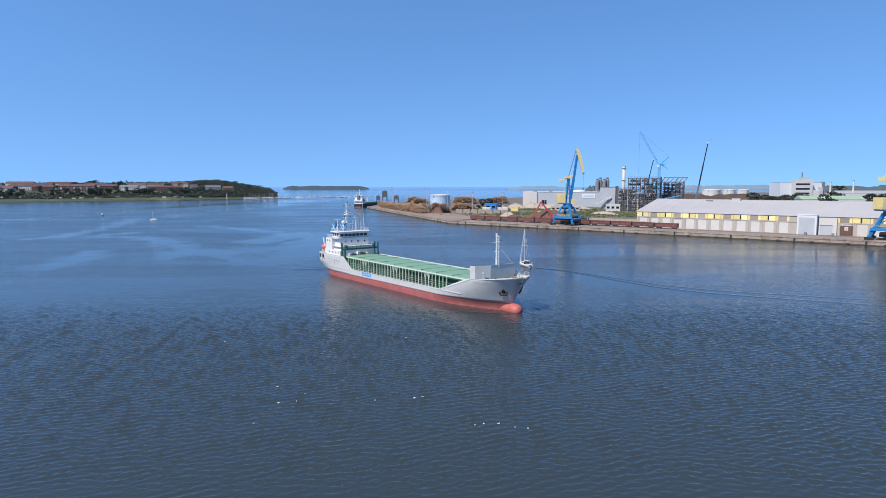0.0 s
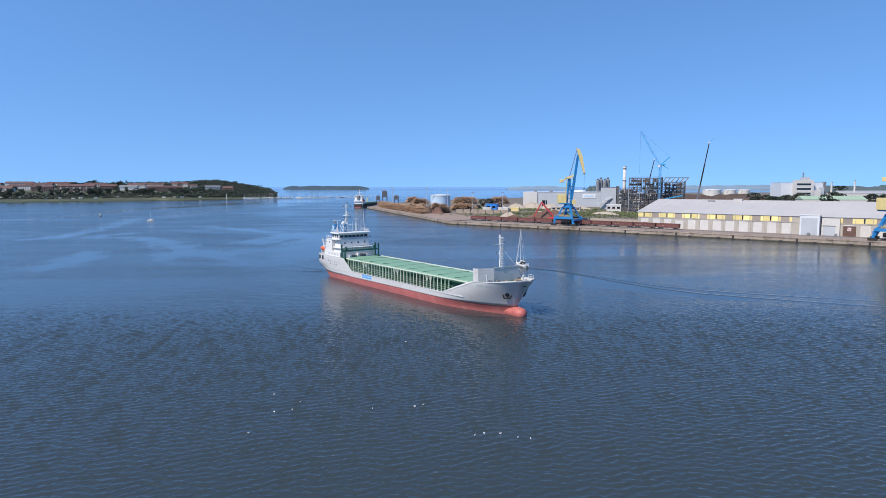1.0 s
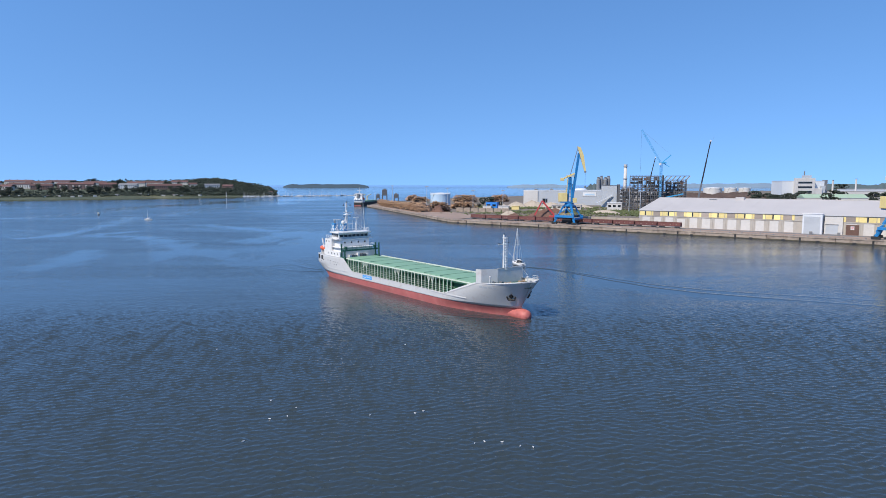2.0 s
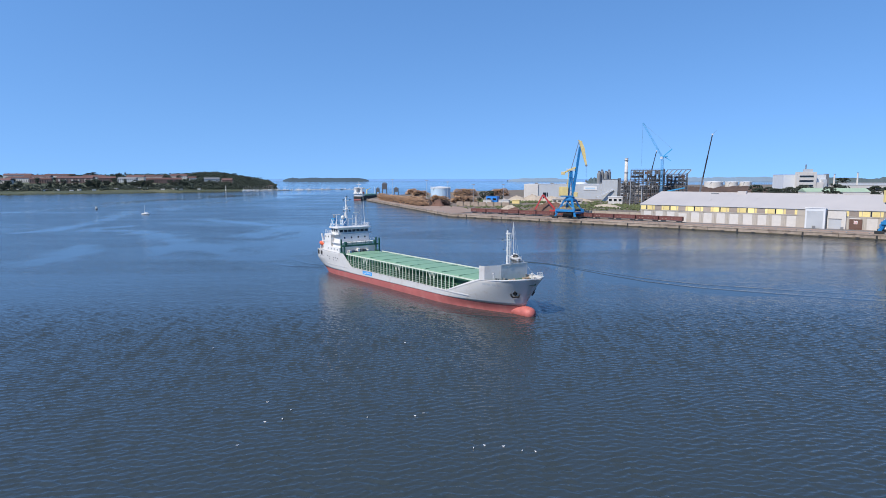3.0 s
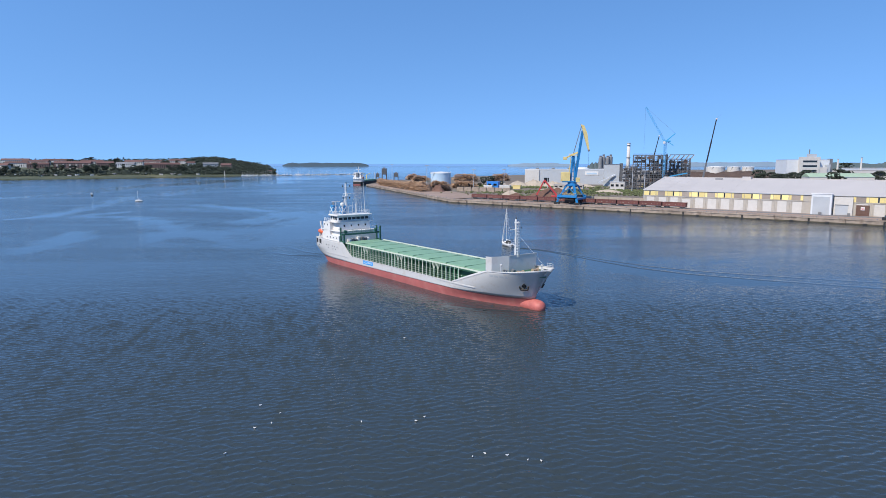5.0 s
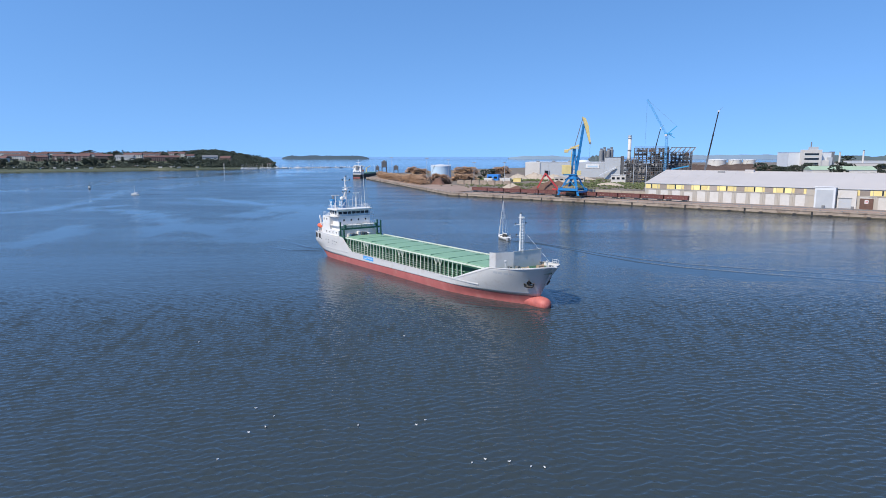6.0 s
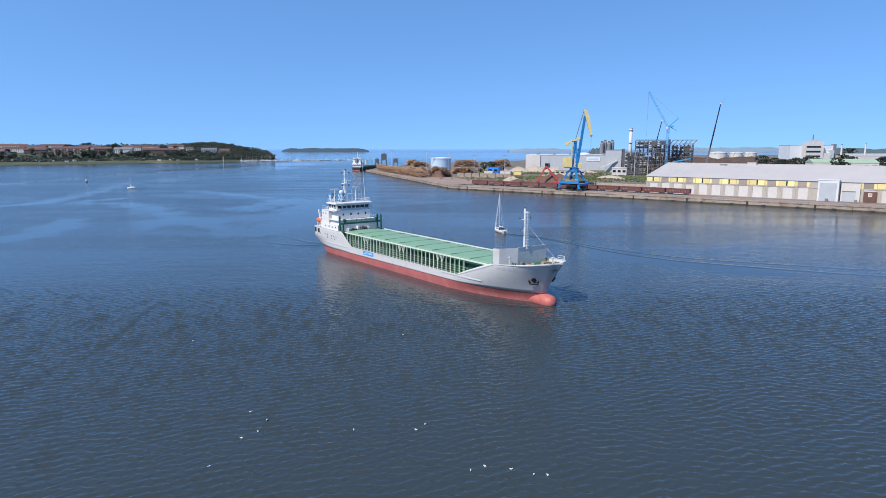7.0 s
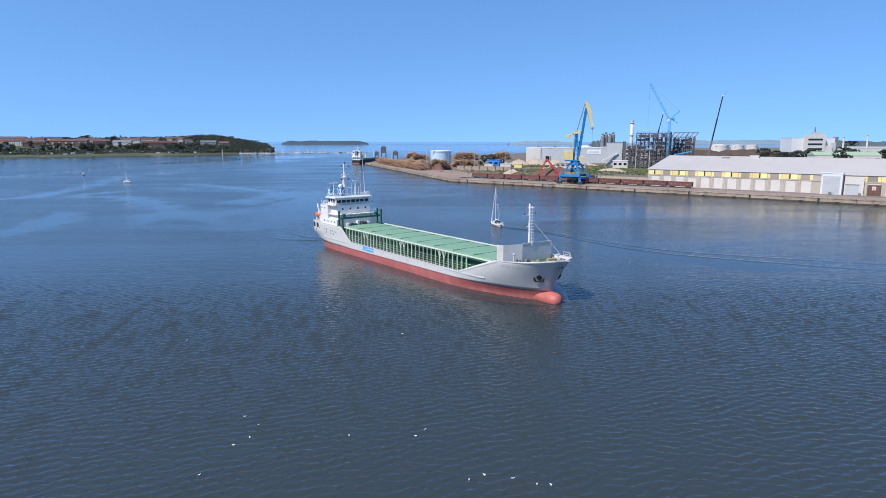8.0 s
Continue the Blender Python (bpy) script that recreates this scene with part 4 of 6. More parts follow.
# ---- warehouse on the quay ----
def warehouse():
    L, D, H, RISE = 204.0, 70.0, 9.7, 7.2
    w = thing("warehouse", "long pale warehouse with yellow clerestory panels and low roof", "warehouse", port(136, 24.6))
    wall = part("wall", one(box, 0, L, 0, 0.4, 0, H), WALL_WHITE, w)
    part("wall", one(box, 0, L, D - 0.4, D, 0, H), WALL_WHITE, w)
    for x in (0, L - 0.4):
        bm = B()
        ring = ((0.4, 0), (D - 0.4, 0), (D - 0.4, H), (D / 2, H + RISE - 0.3), (0.4, H))
        a = [bm.verts.new((x, y, z)) for y, z in ring]
        b = [bm.verts.new((x + 0.4, y, z)) for y, z in ring]
        bm.faces.new(a[::-1])
        bm.faces.new(b)
        for i in range(5):
            j = (i + 1) % 5
            bm.faces.new((a[i], a[j], b[j], b[i]))
        part("gable_wall", bm, WALL_WHITE, w)
    for side in (0, 1):
        y0, y1 = (-0.25, D / 2) if not side else (D + 0.25, D / 2)
        roof = B()
        v = [roof.verts.new(p) for p in ((-0.8, y0, H), (L + 0.8, y0, H), (L + 0.8, y1, H + RISE), (-0.8, y1, H + RISE), (-0.8, y0, H + 0.35), (L + 0.8, y0, H + 0.35), (L + 0.8, y1, H + RISE + 0.35), (-0.8, y1, H + RISE + 0.35))]
        for f in ((3, 2, 1, 0), (4, 5, 6, 7), (0, 1, 5, 4), (2, 3, 7, 6), (1, 2, 6, 5), (3, 0, 4, 7)):
            roof.faces.new([v[i] for i in f])
        r = part("roof", roof, ROOF_PALE, w, "pale weathered roof sheeting")
        if not side:
            for k in range(34):
                x = k * 6.1 + 1
                part("roof_seam", one(beam, (x, -0.2, H + 0.37), (x, D / 2, H + RISE + 0.37), 0.08, 0.04), ROOF_PALE, r)
            part("gutter", one(box, -0.8, L + 0.8, -0.5, -0.26, H + 0.05, H + 0.3, bevel=0.03), GREY_PANEL, r)
    part("ridge_cap", one(box, -0.8, L + 0.8, D / 2 - 0.5, D / 2 + 0.5, H + RISE + 0.3, H + RISE + 0.55), ROOF_PALE, w)
    part("ridge_vent", one(box, 48, 53, D / 2 - 3.2, D / 2 - 0.6, H + RISE - 0.4, H + RISE + 1.3, bevel=0.05), ROOF_PALE, w)
    part("roof_hatch", one(box, 33, 37, D / 2 - 5.2, D / 2 - 3.6, H + RISE - 1.0, H + RISE + 0.1, bevel=0.05), STEEL, w)
    rng = random.Random(9)
    bay = 7.25
    x = 0.4
    k = 0
    while x < L - bay:
        if not 84 < x < 108:
            # upper band: yellow panels round a dark slit, or a boarded panel between two yellow strips
            if k % 2:
                part("shutter_panel", one(box, x + 1.2, x + 5.3, -0.1, 0.0, 6.8, 9.3, bevel=0.03), BROWN_PANEL, wall, "grey-brown boarded clerestory panel")
                strips = ((x + 0.0, x + 1.1), (x + 5.4, x + 6.6))
            else:
                part("clerestory_window", one(box, x + 3.0, x + 3.6, -0.06, 0.0, 6.9, 9.3), GLASS_DARK, wall)
                strips = ((x - 0.4, x + 2.9), (x + 3.7, x + 6.9))
            for p, q in strips:
                part("clerestory_panel", one(box, p, q, -0.14, 0.0, 6.75, 9.4, bevel=0.03), PANEL_YELLOW, wall, "yellow clerestory panel")
            # lower wall: smooth infill between concrete piers
            h = 6.0 if rng.random() < 0.75 else 5.1
            part("infill_panel", one(box, x + 1.6 + rng.uniform(-0.3, 0.3), x + 6.2, -0.1, 0.0, 0.05, h, bevel=0.03), WALL_PANEL, wall, "smooth pale infill panel")
            for p in (0.2, 0.95):
                part("pier", one(box, x + p - 0.25, x + p + 0.25, -0.18, 0.0, 0.0, 6.3, bevel=0.04), WALL_WHITE, wall)
        x += bay
        k += 1
    part("string_course", one(box, 0, L, -0.22, 0, 6.25, 6.6), WALL_WHITE, wall)
    # projecting porch with a roller door
    part("porch", one(box, 91.2, 100.4, -4.2, 0, 0, 10.6, bevel=0.05), GREY_PANEL_PALE, w, "pale clad porch with large roller door")
    rd = part("roller_door", one(box, 92.0, 99.4, -4.32, -4.2, 0.1, 9.3), GREY_PANEL, w, "light grey roller door")
    for z in np.arange(0.6, 9.2, 0.55):
        part("door_slat", one(box, 92.1, 99.3, -4.36, -4.32, z, z + 0.08), GREY_PANEL, rd)
    part("porch_trim", one(box, 91.0, 100.6, -4.4, 0, 10.6, 10.9), WHITE, w)
    lt = part("lean_to", one(box, 101.0, 109.2, -1.2, 0, 0, 9.2, bevel=0.04), WALL_PANEL, w)
    part("roller_door", one(box, 101.6, 107.2, -1.3, -1.2, 0.1, 5.0), GREY_PANEL, lt, "light grey roller door")
    part("door_lintel", one(box, 101.4, 107.4, -1.4, -1.2, 5.0, 5.4), STEEL, lt)
    door = part("sliding_door", one(box, 110.6, 116.2, -0.5, -0.3, 0.1, 5.4, bevel=0.04), BROWN, w, "dark brown sliding door with a white notice")
    for z in np.arange(0.8, 5.2, 0.8):
        part("door_rib", one(box, 110.7, 116.1, -0.56, -0.5, z, z + 0.12), BROWN, door)
    part("notice", one(box, 112.6, 114.2, -0.6, -0.56, 2.9, 4.6), WHITE, door, "white notice with plain bars")
    for z in (3.2, 3.6, 4.0):
        part("notice_bar", one(box, 112.8, 114.0, -0.62, -0.6, z, z + 0.2), RED, door)
    for x in (95, 107.6):
        part("waste_bin", one(box, x, x + 1.2, -5.9, -4.7, 0, 1.5, bevel=0.1), STEEL, w)
    return w


BROWN_PANEL = mat("boarded_panel", (0.31, 0.26, 0.22), 0.8, vary=0.15, island=True)
GREY_PANEL_PALE = mat("pale_cladding", (0.58, 0.60, 0.62), 0.5, vary=0.05, grain=0.3)
warehouse()


# ---- goods wagons ----
def wagon(place, load):
    w = thing("goods_wagon", "rust-red open goods wagon standing on the quay track", "goods wagon", place, "wagons on the quay")
    part("underframe", one(box, -6.9, 6.9, -1.2, 1.2, 0.95, 1.3), STEEL, w)
    body = B()
    for x0, x1, y0, y1 in ((-6.8, 6.8, -1.45, -1.35), (-6.8, 6.8, 1.35, 1.45), (-6.8, -6.7, -1.35, 1.35), (6.7, 6.8, -1.35, 1.35)):
        box(body, x0, x1, y0, y1, 1.3, 3.4)
    box(body, -6.7, 6.7, -1.35, 1.35, 1.3, 1.4)
    part("body", body, WAGON_RED, w)
    for k in range(9):
        x = -6.6 + k * 1.65
        for y in (-1.52, 1.52):
            part("body_rib", one(box, x - 0.07, x + 0.07, y - 0.07, y + 0.07, 1.2, 3.4), WAGON_RED, w)
    part("top_chord", one(box, -6.85, 6.85, -1.56, -1.4, 3.4, 3.55), WAGON_RED, w)
    part("top_chord", one(box, -6.85, 6.85, 1.4, 1.56, 3.4, 3.55), WAGON_RED, w)
    for x, n in ((-4.9, 0.7), (-3.4, 1.2), (0.6, 0.5), (4.1, 0.9)):
        part("lettering_bar", one(box, x, x + n, -1.47, -1.45, 2.1, 2.35), CONCRETE, w)
    for x in (-4.6, 4.6):
        bg = part("bogie", one(box, x - 1.4, x + 1.4, -1.05, 1.05, 0.5, 0.9, bevel=0.08), BLACK, w)
        for dx in (-0.95, 0.95):
            part("wheelset", one(tube, (x + dx, -0.85, 0.47), (x + dx, 0.85, 0.47), 0.45, n=12), STEEL, bg)
    for x in (-7.1, 7.1):
        part("buffer", one(tube, (x - 0.25, -0.85, 1.1), (x + 0.25, -0.85, 1.1), 0.2, n=8), BLACK, w)
    if load:
        part("load", mound(6.3, 1.25, 0.9, 17, 3.0), load, w)
    return w


def mound(rx, ry, h, seed, z=0.0, n=26, jag=0.25):
    """A heap with an uneven crown over an oval plan."""
    bm = B()
    rings = []
    m = 9
    for i in range(m):
        u = i / (m - 1)
        ring = []
        for k in range(n):
            a = 2 * math.pi * k / n
            wob = 1 + 0.16 * noise.noise(Vector((math.cos(a) * 1.5 + seed, math.sin(a) * 1.5, 0)))
            x, y = math.cos(a) * rx * (1 - u) * wob, math.sin(a) * ry * (1 - u) * wob
            zz = h * (1 - (1 - u) ** 1.8) * (1 + jag * noise.noise(Vector((x * 0.35 + seed * 3.1, y * 0.35, 1))))
            zz += (0.12 * h * noise.noise(Vector((x * 1.1, y * 1.1, seed)))) * (u > 0)
            ring.append(bm.verts.new((x, y, z + max(0, zz))))
        rings.append(ring)
    for a, b in zip(rings, rings[1:]):
        for k in range(n):
            bm.faces.new((a[k], a[(k + 1) % n], b[(k + 1) % n], b[k]))
    bm.faces.new(rings[-1])
    bm.faces.new(rings[0][::-1])
    return bm


first = {}
for k in range(11):
    a = 16.2 + 14.25 * k
    kind = k in (2, 3, 6, 9)
    if kind not in first:
        first[kind] = wagon(port(a, 14.85, QUAY_Z + 0.1), SCRAP if kind else None)
    else:
        copy_thing(first[kind], port(a, 14.85, QUAY_Z + 0.1))


def heap(name, x, y, rx, ry, h, material, label, category, seed, turn=QUAY_TURN, jag=0.25):
    ob = tagged(part(name, mound(rx, ry, h, seed, jag=jag), material, smooth=False), label, category, kind="stuff")
    ob.matrix_basis = pose(x, y, QUAY_Z - 0.3, 0, 0, turn)
    return ob


def at_port(a, b):
    return port_xy(a, b)


heap("scrap_heap", *at_port(68, 31), 24, 8, 9.0, SCRAP, "long brown scrap heap behind the wagons", "scrap heap", 2)
heap("scrap_heap", *at_port(40, 26), 9, 5, 5.0, SCRAP, "low brown scrap heap behind the wagons", "scrap heap", 5)
heap("scrap_heap", *at_port(30, 34), 11, 5, 6.0, SAND, "pale gravel heap behind the wagons", "gravel heap", 6)


# ---- material handler with a red boom ----
def handler(place):
    h = thing("material_handler", "red material handler with bent boom beside the scrap heap", "excavator", place)
    part("undercarriage", one(box, -2.6, 2.6, -1.8, 1.8, 0.2, 1.4, bevel=0.2), BLACK, h)
    part("upper_body", one(box, -3.2, 2.2, -1.6, 1.6, 1.5, 4.2, bevel=0.2), RED, h)
    cab = part("cab", one(box, 0.6, 2.4, -1.7, -0.2, 3.8, 6.2, bevel=0.12), STEEL, h)
    part("cab_window", one(box, 2.36, 2.44, -1.5, -0.4, 4.5, 6.0), GLASS_DARK, cab)
    part("boom", one(beam, (1.0, 0.4, 3.8), (-8.2, 0.4, 14.6), 0.85, 1.1), RED, h)
    part("stick", one(beam, (-8.2, 0.4, 14.6), (-13.4, 0.4, 4.2), 0.65, 0.9), RED, h)
    part("cylinder", one(tube, (-0.6, 0.9, 4.0), (-5.0, 0.9, 10.0), 0.22), STEEL, h)
    part("grapple", one(lathe, [(0.2, 1.6), (1.2, 2.2), (1.3, 3.2), (0.3, 4.2)], 8, (-13.4, 0.4)), BLACK, h)


handler(port(73.5, 25.5, QUAY_Z, 26))


# ---- sheds, walls, containers ----
def shed(x, y, w, d, h, turn, wall, roof, label, category="shed", name="shed", flat=False, windows=0, z=QUAY_Z - 0.25):
    """A hall with a low gable or flat roof; its front faces -y before turning."""
    s = thing(name, label, category, pose(x, y, z, 0, 0, turn))
    part("hall_wall", one(box, -w / 2, w / 2, 0, d, 0, h), wall, s)
    if flat:
        part("roof", one(box, -w / 2 - 0.3, w / 2 + 0.3, -0.3, d + 0.3, h, h + 0.5, bevel=0.08), roof, s)
    else:
        bm = B()
        r = min(d * 0.16, 5)
        a = [bm.verts.new(p) for p in ((-w / 2 - 0.5, -0.5, h), (-w / 2 - 0.5, d + 0.5, h), (-w / 2 - 0.5, d / 2, h + r))]
        b = [bm.verts.new((w / 2 + 0.5, v.co.y, v.co.z)) for v in a]
        bm.faces.new(a[::-1])
        bm.faces.new(b)
        for i in range(3):
            j = (i + 1) % 3
            bm.faces.new((a[i], a[j], b[j], b[i]))
        part("roof", bm, roof, s)
    for k in range(windows):
        xx = -w / 2 + w * (k + 0.5) / windows
        part("window", one(box, xx - w / windows * 0.3, xx + w / windows * 0.3, -0.15, 0.0, h * 0.45, h * 0.75), GLASS_DARK, s)
    return s


BLUE_HUT = mat("container_blue", (0.02, 0.17, 0.50), 0.5, vary=0.12, island=True)
shed(51, 652, 12, 8, 6.8, -22, BLUE_HUT, BLUE_HUT, "bright blue steel hopper house on the yard", "hopper house", "hopper_house", True, 2)
shed(63, 645, 11, 5, 3.2, -22, WALL_PANEL, WHITE, "white site container on the yard", "container", "container", True)
shed(75, 640, 8, 5, 3.4, -22, PORT_YELLOW, PORT_YELLOW, "yellow site container on the yard", "container", "container", True)
shed(46, 648, 9, 4, 3.0, -22, WALL_PANEL, WHITE, "small white site container on the yard", "container", "container", True)
for k in range(7):
    w = tagged(part("storage_wall", one(box, -3.4, 3.4, -0.6, 0.6, 0, 4.0, bevel=0.1), CONCRETE), "pale concrete storage bay wall", "wall", "storage bay walls")
    w.matrix_basis = pose(16 + k * 7.0, 592 - k * 3.2, QUAY_Z - 0.25, 0, 0, -25)
for k in range(7):
    w = tagged(part("storage_wall", one(box, -4.0, 4.0, -0.5, 0.5, 0, 4.6, bevel=0.1), SAND), "pale concrete loading ramp wall", "wall", "loading ramp walls")
    w.matrix_basis = port(99 + k * 8.1, 28, QUAY_Z - 0.2)
shed(173, 622, 14, 10, 7.2, -18, WALL_PANEL, WHITE, "small white plant building", "plant building", "plant_building", True, 3)
shed(128, 640, 30, 6, 4.2, -20, WALL_WHITE, ROOF_PALE, "low pale workshop on the yard", "workshop", "workshop", True, 6)
# the long factory hall
fh = shed(165, 772, 128, 60, 18.0, -14, GREY_PANEL, GREY_PANEL_PALE, "long grey factory hall with flat roof", "factory hall", "factory_hall", True, 0)
part("end_block", one(box, -64, -46, -1.2, 0.0, 0, 18.2), WALL_PANEL, fh, "white end block")
part("logo_board", one(box, 10, 26, -0.4, 0.0, 11, 16), WHITE, fh, "white board with plain blue shape")
part("logo_shape", one(box, 12, 24, -0.55, -0.4, 12.4, 14.4), TANK_BLUE, fh)
part("gate", one(box, -40, -34, -0.3, 0.0, 0, 8), GLASS_DARK, fh)
part("gate", one(box, 34, 42, -0.3, 0.0, 0, 6), GLASS_DARK, fh)
part("roof_dome", one(lathe, [(9, 18.4), (8.6, 19.4), (6, 20.6), (2, 21.2)], 20, (6, 24)), GREY_PANEL_PALE, fh, smooth=True)
for x in (-50, -30, -10, 30, 50):
    part("roof_unit", one(box, x - 2, x + 2, 14, 18, 18.4, 20.2, bevel=0.1), STEEL, fh)
tb = shed(190, 706, 17, 16, 24.5, -14, GREY_PANEL, STEEL, "tall grey plant block beside the hall", "plant block", "plant_block", True, 0)
part("stair_tower", one(box, 8.5, 12, 1, 5, 0, 26), STEEL_FRAME, tb)
part("conveyor", one(beam, (-14, -6, 4), (4, -0.5, 13), 1.6), GREY_PANEL_PALE, tb)


SILO_GREY = mat("silo_concrete", (0.20, 0.21, 0.22), 0.8, vary=0.2, grain=0.3, stain=((0.12, 0.12, 0.12), 0.6, 0.2))


def silo_row():
    for k in range(4):
        s = thing("silo", "grey cylindrical storage silo behind the factory", "silo", pose(248 + 5.6 * k, 985 + 3 * (k % 2), QUAY_Z - 0.25), "silo row")
        part("shell", one(lathe, [(3.1, 0), (3.1, 33 + (k % 2) * 2), (1.4, 35.5 + (k % 2) * 2)], 16), SILO_GREY, s)
        part("head_house", one(box, -1.6, 1.6, -1.6, 1.6, 35 + (k % 2) * 2, 37.4 + (k % 2) * 2), STEEL, s)


silo_row()
ch = thing("chimney", "tall white steel chimney beside the steel frame", "chimney", pose(197, 669, QUAY_Z - 0.25))
part("shaft", one(lathe, [(2.0, 0), (1.8, 25), (1.65, 46.6)], 20), WALL_PANEL, ch, smooth=True)
part("rim", one(lathe, [(1.9, 46.6), (1.9, 47.6), (1.0, 47.6)], 20), GREY_PANEL, ch)
for z in (16, 32, 45):
    part("ring_platform", one(lathe, [(2.5, z), (2.5, z + 0.3)], 20), STEEL, ch)


# ---- power plant under construction: open steel frame ----
def steel_frame(place, nx, ny, nz, dx, dy, dz, label, seed, drop=0.0):
    f = thing("steel_frame", label, "steel frame", place, "plant frames")
    rng = random.Random(seed)
    for i in range(nx):
        for j in range(ny):
            top = nz - (1 if rng.random() < drop else 0)
            part("column", one(box, i * dx - 0.28, i * dx + 0.28, j * dy - 0.28, j * dy + 0.28, 0, top * dz), STEEL_FRAME, f)
    for k in range(1, nz + 1):
        for j in range(ny):
            if rng.random() < 0.92:
                part("floor_beam", one(box, 0, (nx - 1) * dx, j * dy - 0.25, j * dy + 0.25, k * dz - 0.45, k * dz), STEEL_FRAME, f)
        for i in range(nx):
            if rng.random() < 0.9:
                part("cross_beam", one(box, i * dx - 0.25, i * dx + 0.25, 0, (ny - 1) * dy, k * dz - 0.4, k * dz), STEEL_FRAME, f)
        for j in (0, ny - 1):
            part("girt", one(box, 0, (nx - 1) * dx, j * dy - 0.16, j * dy + 0.16, (k - 0.5) * dz - 0.16, (k - 0.5) * dz + 0.16), STEEL_FRAME, f)
        for i in range(nx - 1):
            part("post", one(box, (i + 0.5) * dx - 0.14, (i + 0.5) * dx + 0.14, -0.14, 0.14, (k - 1) * dz, k * dz - 0.45), STEEL_FRAME, f)
        if k < nz:
            x0 = rng.randrange(nx - 1)
            part("floor_deck", one(box, x0 * dx, (nx - 1) * dx, 0, (ny - 1) * dy, k * dz, k * dz + 0.15), STEEL, f)
            for e in range(10):
                x, y = rng.uniform(0, (nx - 1) * dx - 4), rng.uniform(0, (ny - 1) * dy - 3)
                part("plant_unit", one(box, x, x + rng.uniform(1.5, 4.5), y, y + 3, k * dz + 0.15, k * dz + rng.uniform(1.4, dz * 0.9), bevel=0.15), (SCRAP, STEEL, STEEL_FRAME, STEEL_FRAME, STEEL)[e % 5], f)
        for i in range(nx - 1):
            if rng.random() < 0.45:
                part("brace", one(beam, (i * dx, 0, (k - 1) * dz), ((i + 1) * dx, 0, k * dz), 0.3), STEEL_FRAME, f)
    part("safety_railing", railing(B(), [(0, 0, nz * dz), ((nx - 1) * dx, 0, nz * dz), ((nx - 1) * dx, (ny - 1) * dy, nz * dz)], 1.2, 0.08, 2, 3), STEEL_FRAME, f)
    return f


steel_frame(pose(190, 628, QUAY_Z - 0.25, 0, 0, -16), 9, 4, 9, 4.0, 7.0, 3.8, "dark open steel frame of a plant under construction", 3, 0.25)
steel_frame(pose(183, 640, QUAY_Z - 0.25, 0, 0, -16), 5, 3, 6, 3.2, 6.0, 3.8, "lower dark steel frame beside the chimney", 8)
fr = steel_frame(pose(226, 634, QUAY_Z - 0.25, 0, 0, -16), 7, 3, 8, 3.7, 7.0, 3.75, "open steel frame with sloping roof trusses", 11, 0.1)
for j in range(6):
    part("roof_truss", one(beam, (j * 4.4, 0, 30), (j * 4.4 + 3.5, 0, 34.6), 0.5), WALL_WHITE, fr)
    part("roof_truss", one(beam, (j * 4.4, 8, 30), (j * 4.4 + 3.5, 8, 34.6), 0.5), STEEL_FRAME, fr)
part("top_chord", one(box, 2, 25, -0.4, 0.4, 34.3, 34.9), STEEL_FRAME, fr)


# ---- erection cranes ----
def lattice(bm, p, q, w, n, r=0.16):
    """A square lattice mast from p to q."""
    p, q = Vector(p), Vector(q)
    d = (q - p).normalized()
    a = d.orthogonal().normalized() * w / 2
    b = d.cross(a)
    cs = [a + b, a - b, -a - b, b - a]
    for c in cs:
        beam(bm, p + c, q + c, r * 1.5)
    for k in range(n):
        u, v = p.lerp(q, k / n), p.lerp(q, (k + 1) / n)
        for i in range(4):
            beam(bm, u + cs[i], v + cs[(i + 1) % 4], r)
    return bm


tc = thing("luffing_tower_crane", "light blue luffing tower crane with raised lattice jib", "tower crane", pose(217.0, 617, QUAY_Z - 0.25))
tc.scale = (0.95, 0.95, 0.955)
part("mast", lattice(B(), (0, 0, 0), (0, 0, 49), 1.9, 20, 0.11), LIGHT_BLUE, tc)
part("slewing_deck", one(box, -2, 5, -1.6, 1.6, 49, 50.4, bevel=0.1), LIGHT_BLUE, tc)
part("luffing_jib", lattice(B(), (-1, 0, 50), (-21, 2, 84), 1.4, 18, 0.09), LIGHT_BLUE, tc)
part("counter_jib", one(beam, (1, 0, 50), (9.5, -1, 57.5), 0.9), LIGHT_BLUE, tc)
part("lower_arm", one(beam, (1, 0, 50), (8.2, -1, 45.5), 0.6), LIGHT_BLUE, tc)
part("pendant", one(tube, (-21, 2, 84), (9.5, -1, 57.5), 0.06, n=5), STEEL, tc)
part("hoist_rope", one(tube, (-21, 2, 84), (-21, 2, 40), 0.06, n=5), BLACK, tc)
part("cab", one(box, -2.6, -0.8, -2.6, -1.0, 47.2, 49.6, bevel=0.1), WHITE, tc)
part("site_hoist", one(beam, (4, -6, 14), (22, -6, 17.5), 1.0), LIGHT_BLUE, tc)


